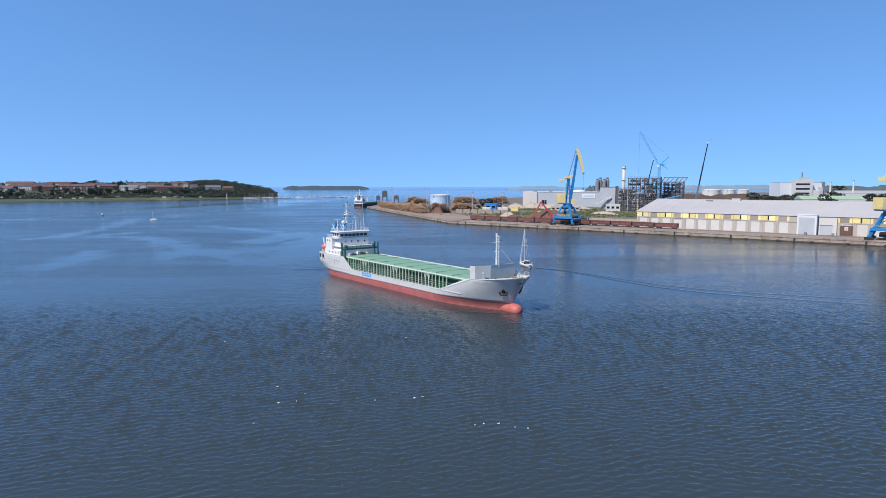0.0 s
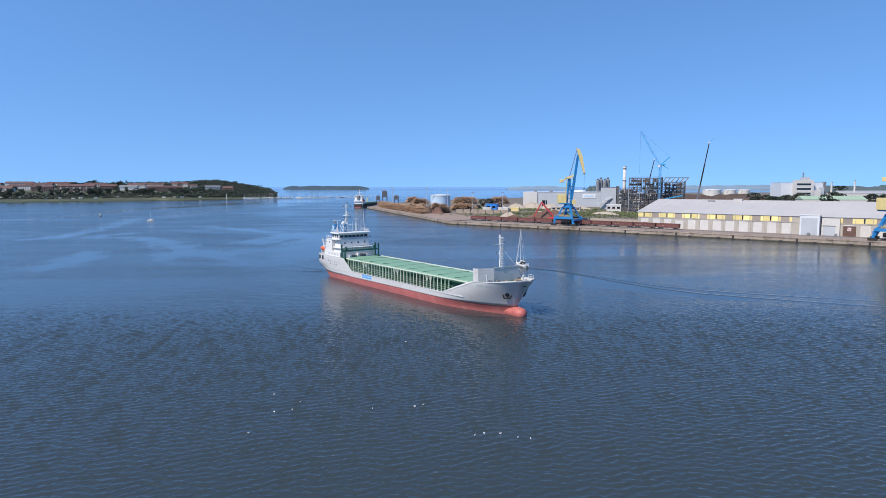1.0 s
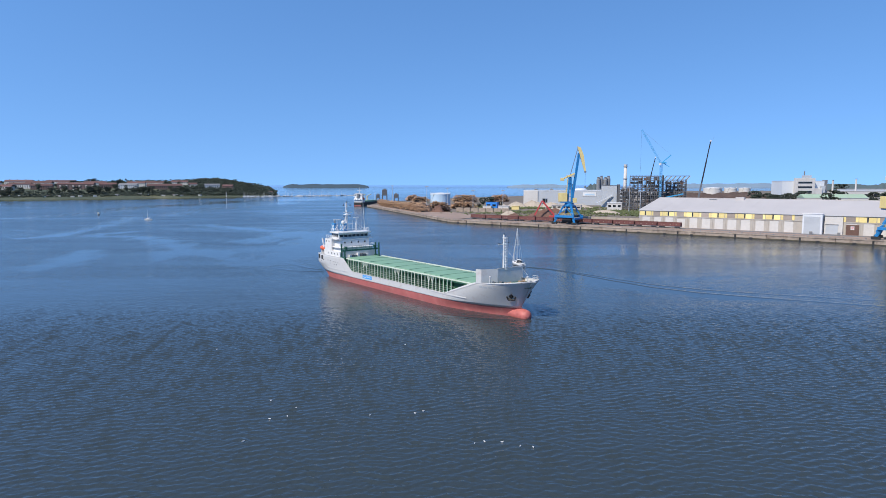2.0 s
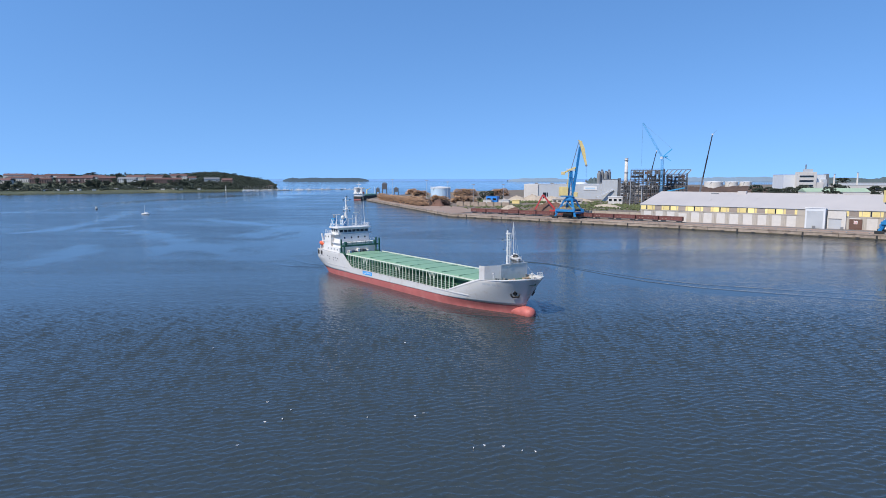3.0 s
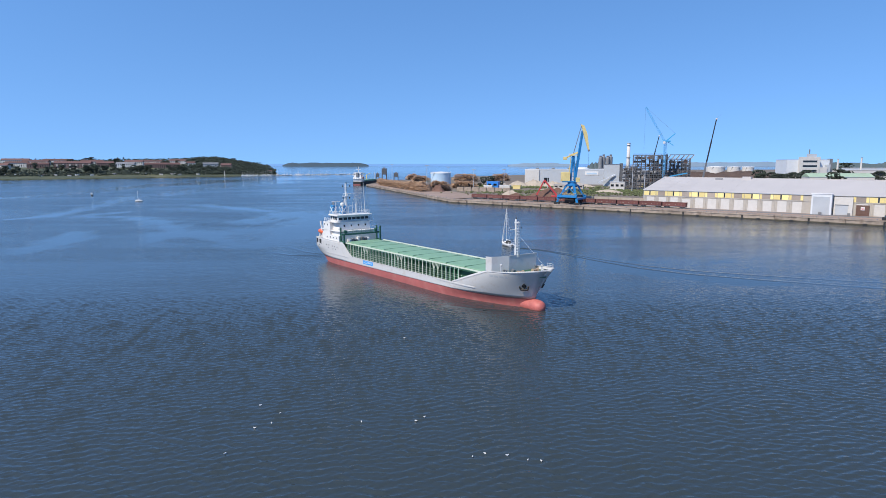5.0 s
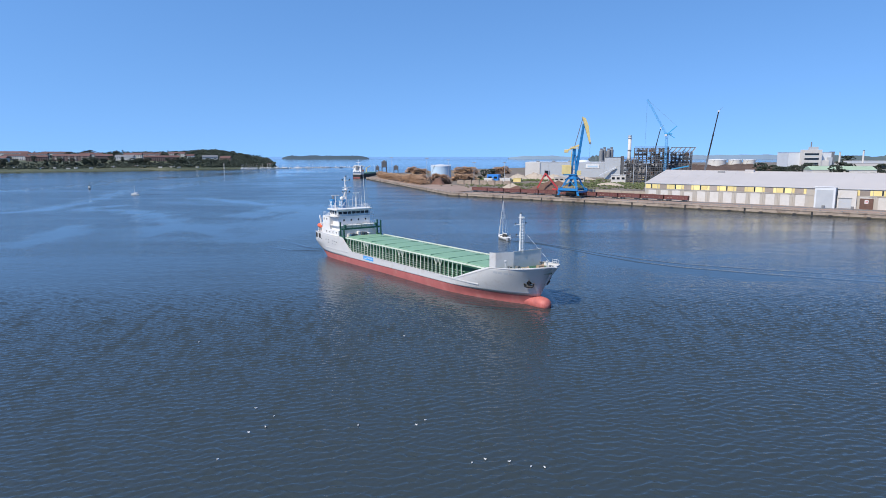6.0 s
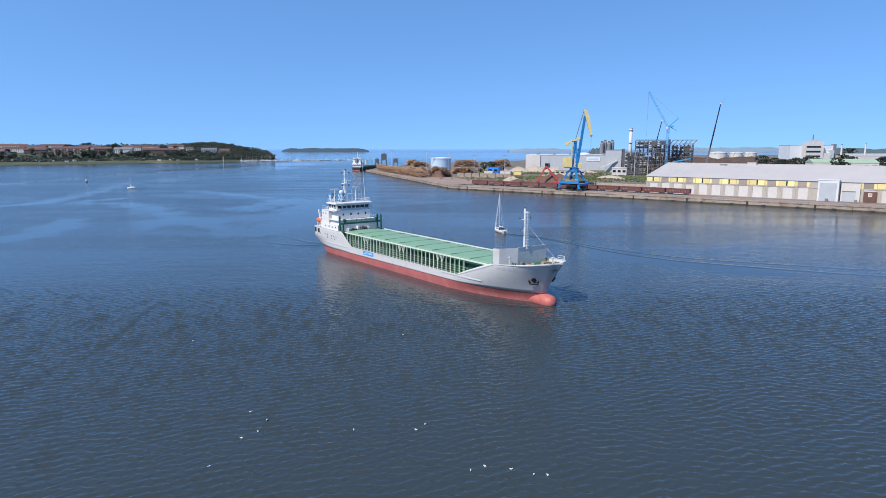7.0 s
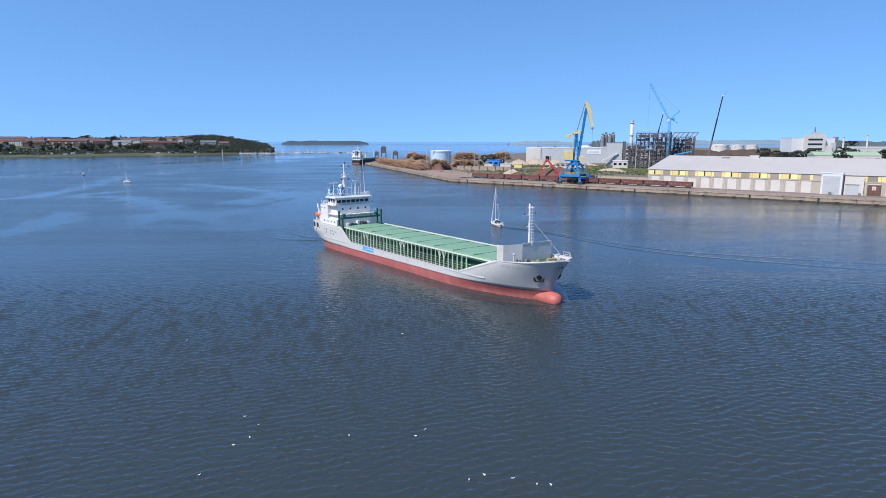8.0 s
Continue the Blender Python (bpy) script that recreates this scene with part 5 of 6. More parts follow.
def mobile_crane(place, foot, head, label, material):
    m = thing("mobile_crane", label, "mobile crane", place)
    ch_ = part("carrier", one(box, -6, 6, -1.4, 1.4, 0.7, 2.0, bevel=0.15), material, m)
    for x in (-4.6, -3, 2.2, 3.7, 5):
        for y in (-1.2, 1.2):
            part("wheel", one(tube, (x, y - 0.2, 0.65), (x, y + 0.2, 0.65), 0.65, n=12), BLACK, ch_)
    part("upper_body", one(box, -3, 1.6, -1.3, 1.3, 2.0, 4.2, bevel=0.15), material, m)
    part("driver_cab", one(box, 4.2, 6.2, -1.3, 1.3, 2.0, 3.6, bevel=0.15), material, m)
    foot, head = Vector(foot), Vector(head)
    for k, (u, v, w) in enumerate(((0, 0.4, 1.1), (0.38, 0.7, 0.85), (0.68, 1.0, 0.65))):
        part("boom_section", one(beam, foot.lerp(head, u), foot.lerp(head, v), w), BLACK if k else STEEL, m)
    part("boom_head", one(box, head.x - 0.6, head.x + 0.6, head.y - 0.4, head.y + 0.4, head.z - 0.8, head.z + 0.4, bevel=0.1), WHITE, m)
    part("fly_jib", one(beam, head, head + Vector((3.4, 0, 3.4)), 0.12), STEEL, m)


mobile_crane(pose(212, 520, QUAY_Z - 0.25), (1, 0, 3.5), (11.2, 0, 62.5), "mobile crane with long dark telescopic boom", PORT_YELLOW)
mobile_crane(pose(215, 664, QUAY_Z - 0.25), (1, 0, 3.5), (12.2, 0, 55), "mobile crane with dark boom beside the frame", PORT_YELLOW)


# ---- storage tanks ----
def tank(x, y, r, h, material, label):
    t = thing("storage_tank", label, "storage tank", pose(x, y, QUAY_Z - 0.25), "storage tanks")
    part("shell", one(lathe, [(r, 0), (r, h)], 40), material, t, smooth=False)
    part("roof", one(lathe, [(r + 0.15, h), (r * 0.6, h + r * 0.07), (0.4, h + r * 0.11)], 40), WHITE, t)
    part("wind_girder", one(lathe, [(r + 0.35, h - 1.2), (r + 0.35, h - 0.9)], 40), WHITE, t)
    bm = B()
    for k in range(60):
        a = 2 * math.pi * k / 60
        tube(bm, (r * math.cos(a), r * math.sin(a), h), (r * math.cos(a), r * math.sin(a), h + 1.1), 0.06, n=4)
    part("roof_railing", bm, WHITE, t)
    part("stair", one(beam, (-r - 0.5, -2, 0), (-r * 0.6, -r * 0.85, h), 0.9, 0.25), STEEL, t)


tank(-3.4, 760, 12.2, 14.6, TANK_BLUE, "pale blue storage tank with white roof")
for x, r in ((497, 16), (530, 11), (556, 10)):
    tank(x, 1135, r, 18.5, WALL_PANEL, "white storage tank behind the warehouse")


# ---- timber ----
def log_pile(name, place, length, depth, height, label, seed, material, count):
    """A long stack of felled trunks, too many to count, in one mesh."""
    rng = random.Random(seed)
    bm = B()
    for k in range(count):
        x = rng.uniform(0, length)
        end = min(1, 0.35 + min(x, length - x) / 6)
        top = height * end * (0.85 + 0.25 * noise.noise(Vector((x * 0.12, seed, 0))))
        z = top * math.sqrt(rng.random())
        y = rng.uniform(0, depth) * (1 - 0.55 * z / height)
        L = rng.uniform(2.2, 3.6)
        a = rng.gauss(0, 0.22) + (math.pi / 2 if rng.random() < 0.25 else 0)
        t = rng.gauss(0, 0.16)
        dx, dy, dz = math.sin(a) * L, math.cos(a) * L, math.sin(t) * L
        r = rng.uniform(0.16, 0.34)
        tube(bm, (x - dx, y + 2 - dy, max(r, z - dz)), (x + dx, y + 2 + dy, max(r, z + dz)), r, r * 0.85, n=5)
    ob = tagged(part(name, bm, material), label, "timber pile", kind="stuff")
    core = mound(length / 2, depth / 2, height * 0.7, seed)
    bmesh.ops.translate(core, verts=core.verts[:], vec=(length / 2, depth / 2 + 2, 0))
    part("pile_core", core, LOG_DARK, ob)
    ob.matrix_basis = place


log_pile("log_pile", seg(300, 7), 182, 12, 7.6, "long stack of pale brown felled trunks on the quay", 1, LOG, 2200)
log_pile("log_pile", pose(-58, 965, QUAY_Z, 0, 0, 0), 18, 10, 9.5, "tall stack of pale brown felled trunks", 2, LOG, 260)
log_pile("log_pile", pose(-44, 880, QUAY_Z, 0, 0, 0), 22, 10, 9.5, "tall stack of brown felled trunks", 3, LOG, 300)
log_pile("log_pile", pose(-40, 650, QUAY_Z, 0, 0, 10), 24, 12, 8.0, "heaped brown trunks before the tank", 4, LOG, 320)
log_pile("log_pile", pose(-14, 640, QUAY_Z, 0, 0, 0), 20, 10, 8.5, "heaped pale trunks before the tank", 5, LOG, 300)
log_pile("log_pile", pose(8, 655, QUAY_Z, 0, 0, -10), 26, 12, 8.0, "heaped pale trunks beside the tank", 6, LOG, 300)
log_pile("log_pile", pose(14, 880, QUAY_Z, 0, 0, -8), 34, 12, 12.0, "tall stack of pale trunks behind the tank", 7, LOG, 420)
log_pile("log_pile", pose(70, 905, QUAY_Z, 0, 0, -8), 26, 12, 12.0, "tall stack of pale trunks behind the yard", 8, LOG, 320)
log_pile("log_pile", pose(-30, 612, QUAY_Z, 0, 0, 4), 18, 9, 6.0, "heaped dark brown trunks on the yard", 9, SCRAP, 260)
log_pile("log_pile", pose(-8, 586, QUAY_Z, 0, 0, -12), 13, 8, 6.0, "dark stack of trunks on the yard", 10, LOG_DARK, 220)
for k, (x, y, rx, ry, h) in enumerate(((-22, 605, 9, 6, 6), (-5, 583, 8, 5, 5.8), (-14, 598, 7, 5, 5), (2, 596, 5, 4, 5.2))):
    heap("bark_heap", x, y, rx, ry, h, LOG_DARK if k % 2 == 0 else SCRAP, "dark brown heap of bark and chips", "bark heap", 20 + k, jag=0.9)
for k, (x, y, rx, ry, h) in enumerate(((84, 705, 14, 8, 6), (104, 715, 16, 9, 7), (124, 705, 18, 9, 5.5), (150, 690, 20, 8, 4), (66, 735, 12, 8, 5), (148, 560, 16, 5, 3), (112, 610, 20, 6, 2.6))):
    heap("sand_heap", x, y, rx, ry, h, SAND, "pale sand heap on the yard", "sand heap", 30 + k)
for k, (x, y, rx, ry, h) in enumerate(((470, 975, 78, 22, 13.0), (385, 950, 74, 22, 12.6), (340, 900, 56, 18, 12.0), (540, 960, 60, 18, 12.5))):
    heap("wood_chip_heap", x, y, rx, ry, h, LOG_DARK, "long dark brown heap of wood chips", "chip heap", 40 + k)


# ---- lamp masts on the yard ----
def lamp_mast(place, h):
    m = thing("lamp_mast", "slender grey floodlight mast on the yard", "lamp mast", place, "lamp masts")
    part("pole", one(tube, (0, 0, 0), (0, 0, h), 0.32, 0.16, n=8), GREY_PANEL, m)
    part("crossarm", one(box, -1.6, 1.6, -0.12, 0.12, h - 0.5, h - 0.2), GREY_PANEL, m)
    for x in (-1.4, -0.5, 0.5, 1.4):
        part("floodlight", one(box, x - 0.3, x + 0.3, -0.4, 0.1, h - 0.2, h + 0.35, bevel=0.06), GREY_PANEL, m)


for x, y, h in ((-17, 640, 24), (5, 680, 22), (-66, 800, 24), (130, 408, 22), (60, 620, 20), (100, 600, 20), (175, 580, 24), (30, 620, 20)):
    lamp_mast(pose(x, y, QUAY_Z - 0.25), h)


# ---- loading towers and the moored ship at the far berth ----
for x, y, w, h in ((-96, 905, 4, 11), (-88, 925, 6.5, 18), (-71, 930, 6, 11)):
    lt_ = thing("loading_tower", "dark grey loading tower at the timber berth", "loading tower", pose(x, y, QUAY_Z - 0.25), "loading towers")
    for dx in (-w / 2, w / 2):
        for dy in (-w / 2, w / 2):
            part("leg", one(box, dx - 0.4, dx + 0.4, dy - 0.4, dy + 0.4, 0, h * 0.5), STEEL_FRAME, lt_)
    part("hopper", one(box, -w / 2 - 0.4, w / 2 + 0.4, -w / 2 - 0.4, w / 2 + 0.4, h * 0.5, h, bevel=0.2), STEEL_FRAME if w < 7.2 else STEEL, lt_)
    part("roof_cap", one(box, -w / 4, w / 4, -w / 4, w / 4, h, h + 1.4), STEEL, lt_)


def moored_ship(place):
    s = thing("moored_ship", "moored coaster with black hull and white deckhouse", "ship", place)
    bm = B()
    prism(bm, [(-40, -5.2), (-36, -6.2), (30, -6.2), (38, -3.5), (42, 0), (38, 3.5), (30, 6.2), (-36, 6.2), (-40, 5.2)], -1, 4.6)
    part("hull", bm, BLACK, s)
    part("accommodation", one(box, -38, -27, -5.6, 5.6, 4.6, 10.5, bevel=0.1), WHITE, s)
    wh2 = part("wheelhouse", one(box, -37, -30, -5.0, 5.0, 10.5, 15.5, bevel=0.1), WHITE, s)
    for y in (-3.6, -1.2, 1.2, 3.6):
        part("window", one(box, -37.06, -37.0, y - 0.8, y + 0.8, 13.6, 14.8), GLASS_DARK, wh2)
        part("window", one(box, -38.06, -38.0, y - 0.4, y + 0.4, 7.6, 8.6), GLASS_DARK, s)
    part("funnel", one(box, -39, -36.8, -1.6, 1.6, 10.5, 16, bevel=0.2), STEEL, s)
    part("mast", one(tube, (-33, 0, 15.5), (-33, 0, 24), 0.4, 0.2), WHITE, s)
    part("yard", one(tube, (-33, -3, 20), (-33, 3, 20), 0.15), WHITE, s)
    part("hatch", one(box, -25, 28, -4.6, 4.6, 4.6, 6.6, bevel=0.1), HATCH, s)
    part("foremast", one(tube, (32, 0, 4.6), (32, 0, 16), 0.3, 0.2), WHITE, s)
    part("bridge_wing", one(box, -35, -31, -7.4, 7.4, 12.4, 13.0, bevel=0.05), WHITE, s)
    part("boat_deck", one(box, -39.5, -26.5, -6.2, 6.2, 8.0, 8.25), WHITE, s)
    part("roof_railing", railing(B(), [(-37, -4.9, 15.5), (-30, -4.9, 15.5), (-30, 4.9, 15.5), (-37, 4.9, 15.5), (-37, -4.9, 15.5)], 1.1, 0.09, 2, 2.0), WHITE, s)
    part("deck_railing", railing(B(), [(-39.4, -6.0, 8.25), (-26.6, -6.0, 8.25)], 1.1, 0.09, 2, 2.0), WHITE, s)
    part("lifeboat", one(lathe, [(0.2, -3), (1.1, -2), (1.3, 0), (1.1, 2), (0.2, 3)], 10, (0, 0)), ORANGE, s, "orange lifeboat", True).matrix_basis = Matrix.Translation((-33, -5.6, 9.6)) @ Matrix.Rotation(radians(90), 4, "Y")
    part("boot_topping", one(box, -40.2, -40.0, -4.9, 4.9, -0.5, 1.0), HULL_RED, s)
    for x in (-14, 12):
        part("deck_crane", one(beam, (x, 4.8, 4.6), (x, 4.8, 12.5), 1.1), PORT_YELLOW, s)
        part("crane_jib", one(beam, (x, 4.8, 12.0), (x + 13, 3.2, 14.5), 0.6), PORT_YELLOW, s)


moored_ship(pose(-104, 845, 0, 0, 0, 78))

# ---- industry behind the warehouse ----
f1 = shed(514, 880, 56, 40, 30.5, -8, GREY_PANEL_PALE, GREY_PANEL, "large pale factory block with flat roof", "factory", "factory", True)
tw = part("stair_block", one(box, -13, 12, -9, 0, 0, 34.5, bevel=0.1), WALL_PANEL, f1, "white stair block with dark window bands")
for z in (14, 20.5, 27):
    part("window_band", one(box, -10.5, 8, -9.15, -9.0, z, z + 2.6), GLASS_DARK, tw)
part("roof_plant", one(box, -2, 8, -6, 2, 34.5, 38.5, bevel=0.1), GREY_PANEL, tw)
part("flue", one(tube, (-1, -4, 34.5), (-1, -4, 45), 0.8, n=10), STEEL, tw)
part("annex", one(box, 12, 22, -8, 0, 0, 20, bevel=0.1), WALL_PANEL, f1)
part("duct_tower", one(box, 22, 27, -6, 0, 0, 24), GREY_PANEL, f1)
part("side_tower", one(box, 28.3, 32, 0, 8, 0, 32), STEEL, f1)
shed(450, 705, 66, 26, 10.5, -12, WALL_PANEL, GREEN_ROOF, "low hall with pale green roof", "hall", "hall", False, 8)
shed(620, 890, 150, 24, 15.5, -6, WALL_PANEL, ROOF_PALE, "long white hall with blue window bands", "hall", "hall", True, 12)
shed(690, 960, 120, 24, 18, -4, GREY_PANEL_PALE, ROOF_PALE, "long pale hall in the industrial estate", "hall", "hall", True, 10)
shed(330, 1050, 60, 20, 12, -8, WALL_PANEL, ROOF_PALE, "white hall beyond the plant", "hall", "hall", True, 6)
shed(300, 980, 46, 20, 11, -8, WALL_WHITE, ROOF_PALE, "low white hall beyond the plant", "hall", "hall", True, 6)
for x, y, h in ((572, 905, 32), (606, 905, 34), (582, 940, 24)):
    s = thing("flue_stack", "slim white flue stack over the halls", "chimney", pose(x, y, QUAY_Z - 0.25), "flue stacks")
    part("shaft", one(tube, (0, 0, 0), (0, 0, h), 1.3, 1.1, n=12), WALL_PANEL, s)
    part("rim", one(lathe, [(1.4, h - 0.6), (1.4, h)], 12), STEEL, s)


# ---- trees ----
ICO = bmesh.new()
bmesh.ops.create_icosphere(ICO, subdivisions=1, radius=1)
ICO_V = np.array([v.co[:] for v in ICO.verts])
ICO_F = np.array([[v.index for v in f.verts] for f in ICO.faces])
ICO.free()


class Leaves:
    """Gathers ragged leafy clumps (squashed, jittered icosahedra) and turns them into one mesh."""

    def __init__(self, seed):
        self.r = np.random.RandomState(seed)
        self.v, self.f, self.n = [], [], 0

    def add(self, c, r):
        k = self.r.uniform(0.7, 1.25, 3) * (1, 1, 0.75) * r
        a = self.r.uniform(0, 6.28)
        v = ICO_V * k * self.r.uniform(0.62, 1.25, (len(ICO_V), 1))
        rot = np.array([[math.cos(a), -math.sin(a), 0], [math.sin(a), math.cos(a), 0], [0, 0, 1]])
        self.v.append(v @ rot.T + np.array(c))
        self.f.append(ICO_F + self.n)
        self.n += len(ICO_V)

    def put(self, name, material, parent=None):
        me = bpy.data.meshes.new(name)
        me.from_pydata(np.concatenate(self.v).tolist(), [], np.concatenate(self.f).tolist())
        me.materials.append(material)
        ob = new(name, me)
        if parent:
            ob.parent = parent
        return ob


def tree_model(seed, h, w, low=0.22):
    rng = random.Random(seed)
    t = thing("tree", "broad leafy tree with dark green uneven crown", "tree", None, "trees")
    bm = B()
    tube(bm, (0, 0, 0), (0, 0, h * 0.5), w * 0.06, w * 0.035, n=7)
    for k in range(5):
        a = k * 1.3
        tube(bm, (0, 0, h * (0.25 + 0.05 * k)), (math.cos(a) * w * 0.3, math.sin(a) * w * 0.3, h * (0.5 + 0.07 * k)), w * 0.025, w * 0.01, n=5)
    part("trunk", bm, BARK, t)
    lv = Leaves(seed)
    for k in range(125):
        u = rng.random()
        z = h * (low + (1 - low) * u)
        rad = w * 0.5 * math.sin(math.pi * min(1, 0.14 + 0.84 * (1 - u) ** 0.8)) * rng.uniform(0.35, 1.08)
        a = rng.uniform(0, 2 * math.pi)
        lv.add((math.cos(a) * rad, math.sin(a) * rad, min(z, h * 0.96)), w * rng.uniform(0.05, 0.115))
    lv.put("crown", FOLIAGE, t)
    return t


TREES = [tree_model(1, 13, 12), tree_model(2, 10, 10), tree_model(3, 16, 12), tree_model(4, 8, 9, 0.12)]
placed = [0] * len(TREES)


def tree_at(k, x, y, z, s, turn):
    m = pose(x, y, z, 0, 0, turn)
    if not placed[k]:
        placed[k] = 1
        ob = TREES[k]
        ob.matrix_basis = m
    else:
        ob = copy_thing(TREES[k], m)
    ob.scale = (s, s, s * 0.95)


rng = random.Random(77)
# trees and scrub of the port's hinterland
for x, y, s in ((430, 690, 1.2), (446, 700, 1.0), (490, 700, 1.15), (498, 690, 1.3), (392, 700, 0.9), (370, 720, 0.9), (520, 720, 1.1), (345, 730, 0.8), (405, 760, 1.0), (455, 760, 1.2),
                (560, 800, 1.2), (600, 820, 1.3), (640, 830, 1.2), (420, 830, 1.5), (440, 835, 1.2), (460, 840, 1.5), (560, 1000, 1.5), (590, 1010, 1.4), (700, 900, 1.4), (720, 930, 1.3),
                (680, 1050, 1.6), (620, 1040, 1.5), (650, 1030, 1.5), (54, 700, 0.9), (66, 712, 0.8), (40, 690, 0.7), (48, 742, 0.8), (330, 800, 0.8), (310, 790, 0.8)):
    tree_at(rng.randrange(4), x, y, QUAY_Z - 0.3, s * rng.uniform(0.85, 1.1), rng.uniform(0, 360))


for k in range(34):
    depth = rng.uniform(740, 920)
    tree_at(rng.randrange(4), depth * rng.uniform(0.50, 0.68), depth, QUAY_Z - 0.3, rng.uniform(0.7, 1.15), rng.uniform(0, 360))


def scrub(name, spots, label, material=None, seed=5):
    """Low bushes, too many to count, in one mesh."""
    r = random.Random(seed)
    lv = Leaves(seed)
    for x0, y0, dx, dy, z, size, count in spots:
        for k in range(count * 2):
            s = size * r.uniform(0.4, 1.0)
            lv.add((x0 + r.gauss(0, dx), y0 + r.gauss(0, dy), z + s * 0.3), s)
    return tagged(lv.put(name, material or FOLIAGE), label, "bushes", kind="stuff")


SCRUB_GREEN = mat("scrub_green", (0.085, 0.10, 0.035), 0.9, vary=0.35, grain=0.3, island=True)
scrub("yard_scrub", [(95, 590, 30, 10, 2.3, 1.5, 170), (130, 560, 26, 10, 2.3, 1.5, 150), (150, 600, 22, 14, 2.3, 1.7, 140), (70, 670, 22, 8, 2.3, 1.8, 110), (120, 670, 30, 10, 2.3, 1.7, 130),
                     (100, 520, 26, 8, 2.3, 1.2, 120), (40, 720, 16, 20, 2.3, 2.0, 80), (170, 540, 18, 18, 2.3, 1.4, 110), (200, 580, 26, 14, 2.3, 1.6, 90), (60, 560, 24, 10, 2.3, 1.1, 90)],
      "low grey-green scrub on the waste ground", SCRUB_GREEN)

# ---- the opposite shore ----
SHORE = [(-3600, 880), (-1300, 930), (-745, 1025), (-563, 1138), (-457, 1284), (-372, 1390)]


def shore_point(u):
    """A point u along the shoreline (0 at its tip), in metres from the tip."""
    pts = SHORE[::-1]
    for p, q in zip(pts, pts[1:]):
        d = math.dist(p, q)
        if u <= d:
            return Vector((p[0] + (q[0] - p[0]) * u / d, p[1] + (q[1] - p[1]) * u / d))
        u -= d
    return Vector(pts[-1])


INSHORE = Vector((-0.31, 0.951))


def shore_height(u, d):
    """Height of the land, u along the shore and d inland."""
    tip = min(1, u / 180)
    z = np.interp(d, [0, 4, 30, 120, 260, 600, 1000], [-0.6, 0.7, 1.6, 8, 16, 30, 34])
    hill = 8 * math.exp(-((u - 140) / 130) ** 2 - ((d - 560) / 260) ** 2)
    z = z * (0.35 + 0.65 * tip) + hill + 3.0 * noise.noise(Vector((u * 0.006, d * 0.006, 3))) * min(1, d / 150)
    return float(z)


def shore_xyz(u, d):
    p = shore_point(u) + INSHORE * d
    return p.x, p.y, shore_height(u, d)


bm = B()
us = [-40] + list(np.arange(0, 1000, 25)) + list(np.arange(1000, 3700, 150))
ds = [0, 3, 8, 20, 40, 70, 110, 160, 220, 300, 400, 520, 680, 880, 1100]
grid = []
for u in us:
    row = []
    for d in ds:
        x, y, z = shore_xyz(max(0, u), d)
        row.append(bm.verts.new((x + (14 if u < 0 else 0), y, -1.5 if u < 0 else z)))
    grid.append(row)
for a, b in zip(grid, grid[1:]):
    for k in range(len(ds) - 1):
        bm.faces.new((a[k], a[k + 1], b[k + 1], b[k])[::-1])
bmesh.ops.recalc_face_normals(bm, faces=bm.faces[:])
tagged(part("shore_land", bm, GRASS, smooth=True), "gently rising grassy shore with reeds", "ground", kind="structure")
REED = mat("reed_bank", (0.13, 0.13, 0.055), 0.95, vary=0.3, grain=0.3, island=True)


def shore_bushes():
    r = random.Random(31)
    lv, reeds = Leaves(8), Leaves(9)
    for k in range(8200):
        u = r.uniform(0, 1250)
        d = 68 + abs(r.gauss(0, 62))
        x, y, z = shore_xyz(u, d)
        s = r.uniform(0.8, 2.2) * (1.3 if noise.noise(Vector((u * 0.03, d * 0.03, 5))) > 0.1 else 0.8)
        lv.add((x, y, z + s * r.uniform(0.3, 1.4)), s)
    for k in range(1400):
        u = r.uniform(0, 1300)
        x, y, z = shore_xyz(u, r.uniform(1.5, 9))
        reeds.add((x, y, z + 0.3), r.uniform(0.5, 1.1))
    tagged(lv.put("shore_bushes", FOLIAGE), "dark green bushes along the far shore", "bushes", kind="stuff")
    tagged(reeds.put("reeds", REED), "olive reeds at the water's edge", "reeds", kind="stuff")


shore_bushes()


def shore_woods():
    """The closed wood on the point and the wooded ridges behind the houses."""
    r = random.Random(12)
    lv = Leaves(12)
    for k in range(9000):
        if k < 4200:
            u, d, h = r.uniform(0, 250), r.uniform(45, 640), r.uniform(7, 13)
        elif k < 5600:
            u, d, h = r.uniform(120, 460), r.uniform(420, 640), r.uniform(8, 13)
        else:
            u, d, h = r.uniform(300, 1700), r.gauss(620, 60), r.uniform(3, 8)
            if noise.noise(Vector((u * 0.011, 0, 9))) < -0.12:
                continue
        x, y, z = shore_xyz(u, max(40, d))
        h *= 0.8 + 0.4 * noise.noise(Vector((x * 0.06, y * 0.06, 1)))
        lv.add((x, y, z + h * r.uniform(0.2, 1.0)), r.uniform(1.3, 3.0))
    tagged(lv.put("woods", FOLIAGE), "dense dark green wood on the far point", "woods", kind="stuff")


shore_woods()
for k in range(330):
    u, d = rng.uniform(60, 1250), rng.choice((rng.uniform(95, 160), rng.uniform(100, 180), rng.uniform(130, 480)))
    x, y, z = shore_xyz(u, d)
    tree_at(rng.randrange(4), x, y, z - 0.3, rng.uniform(0.7, 1.15), rng.uniform(0, 360))


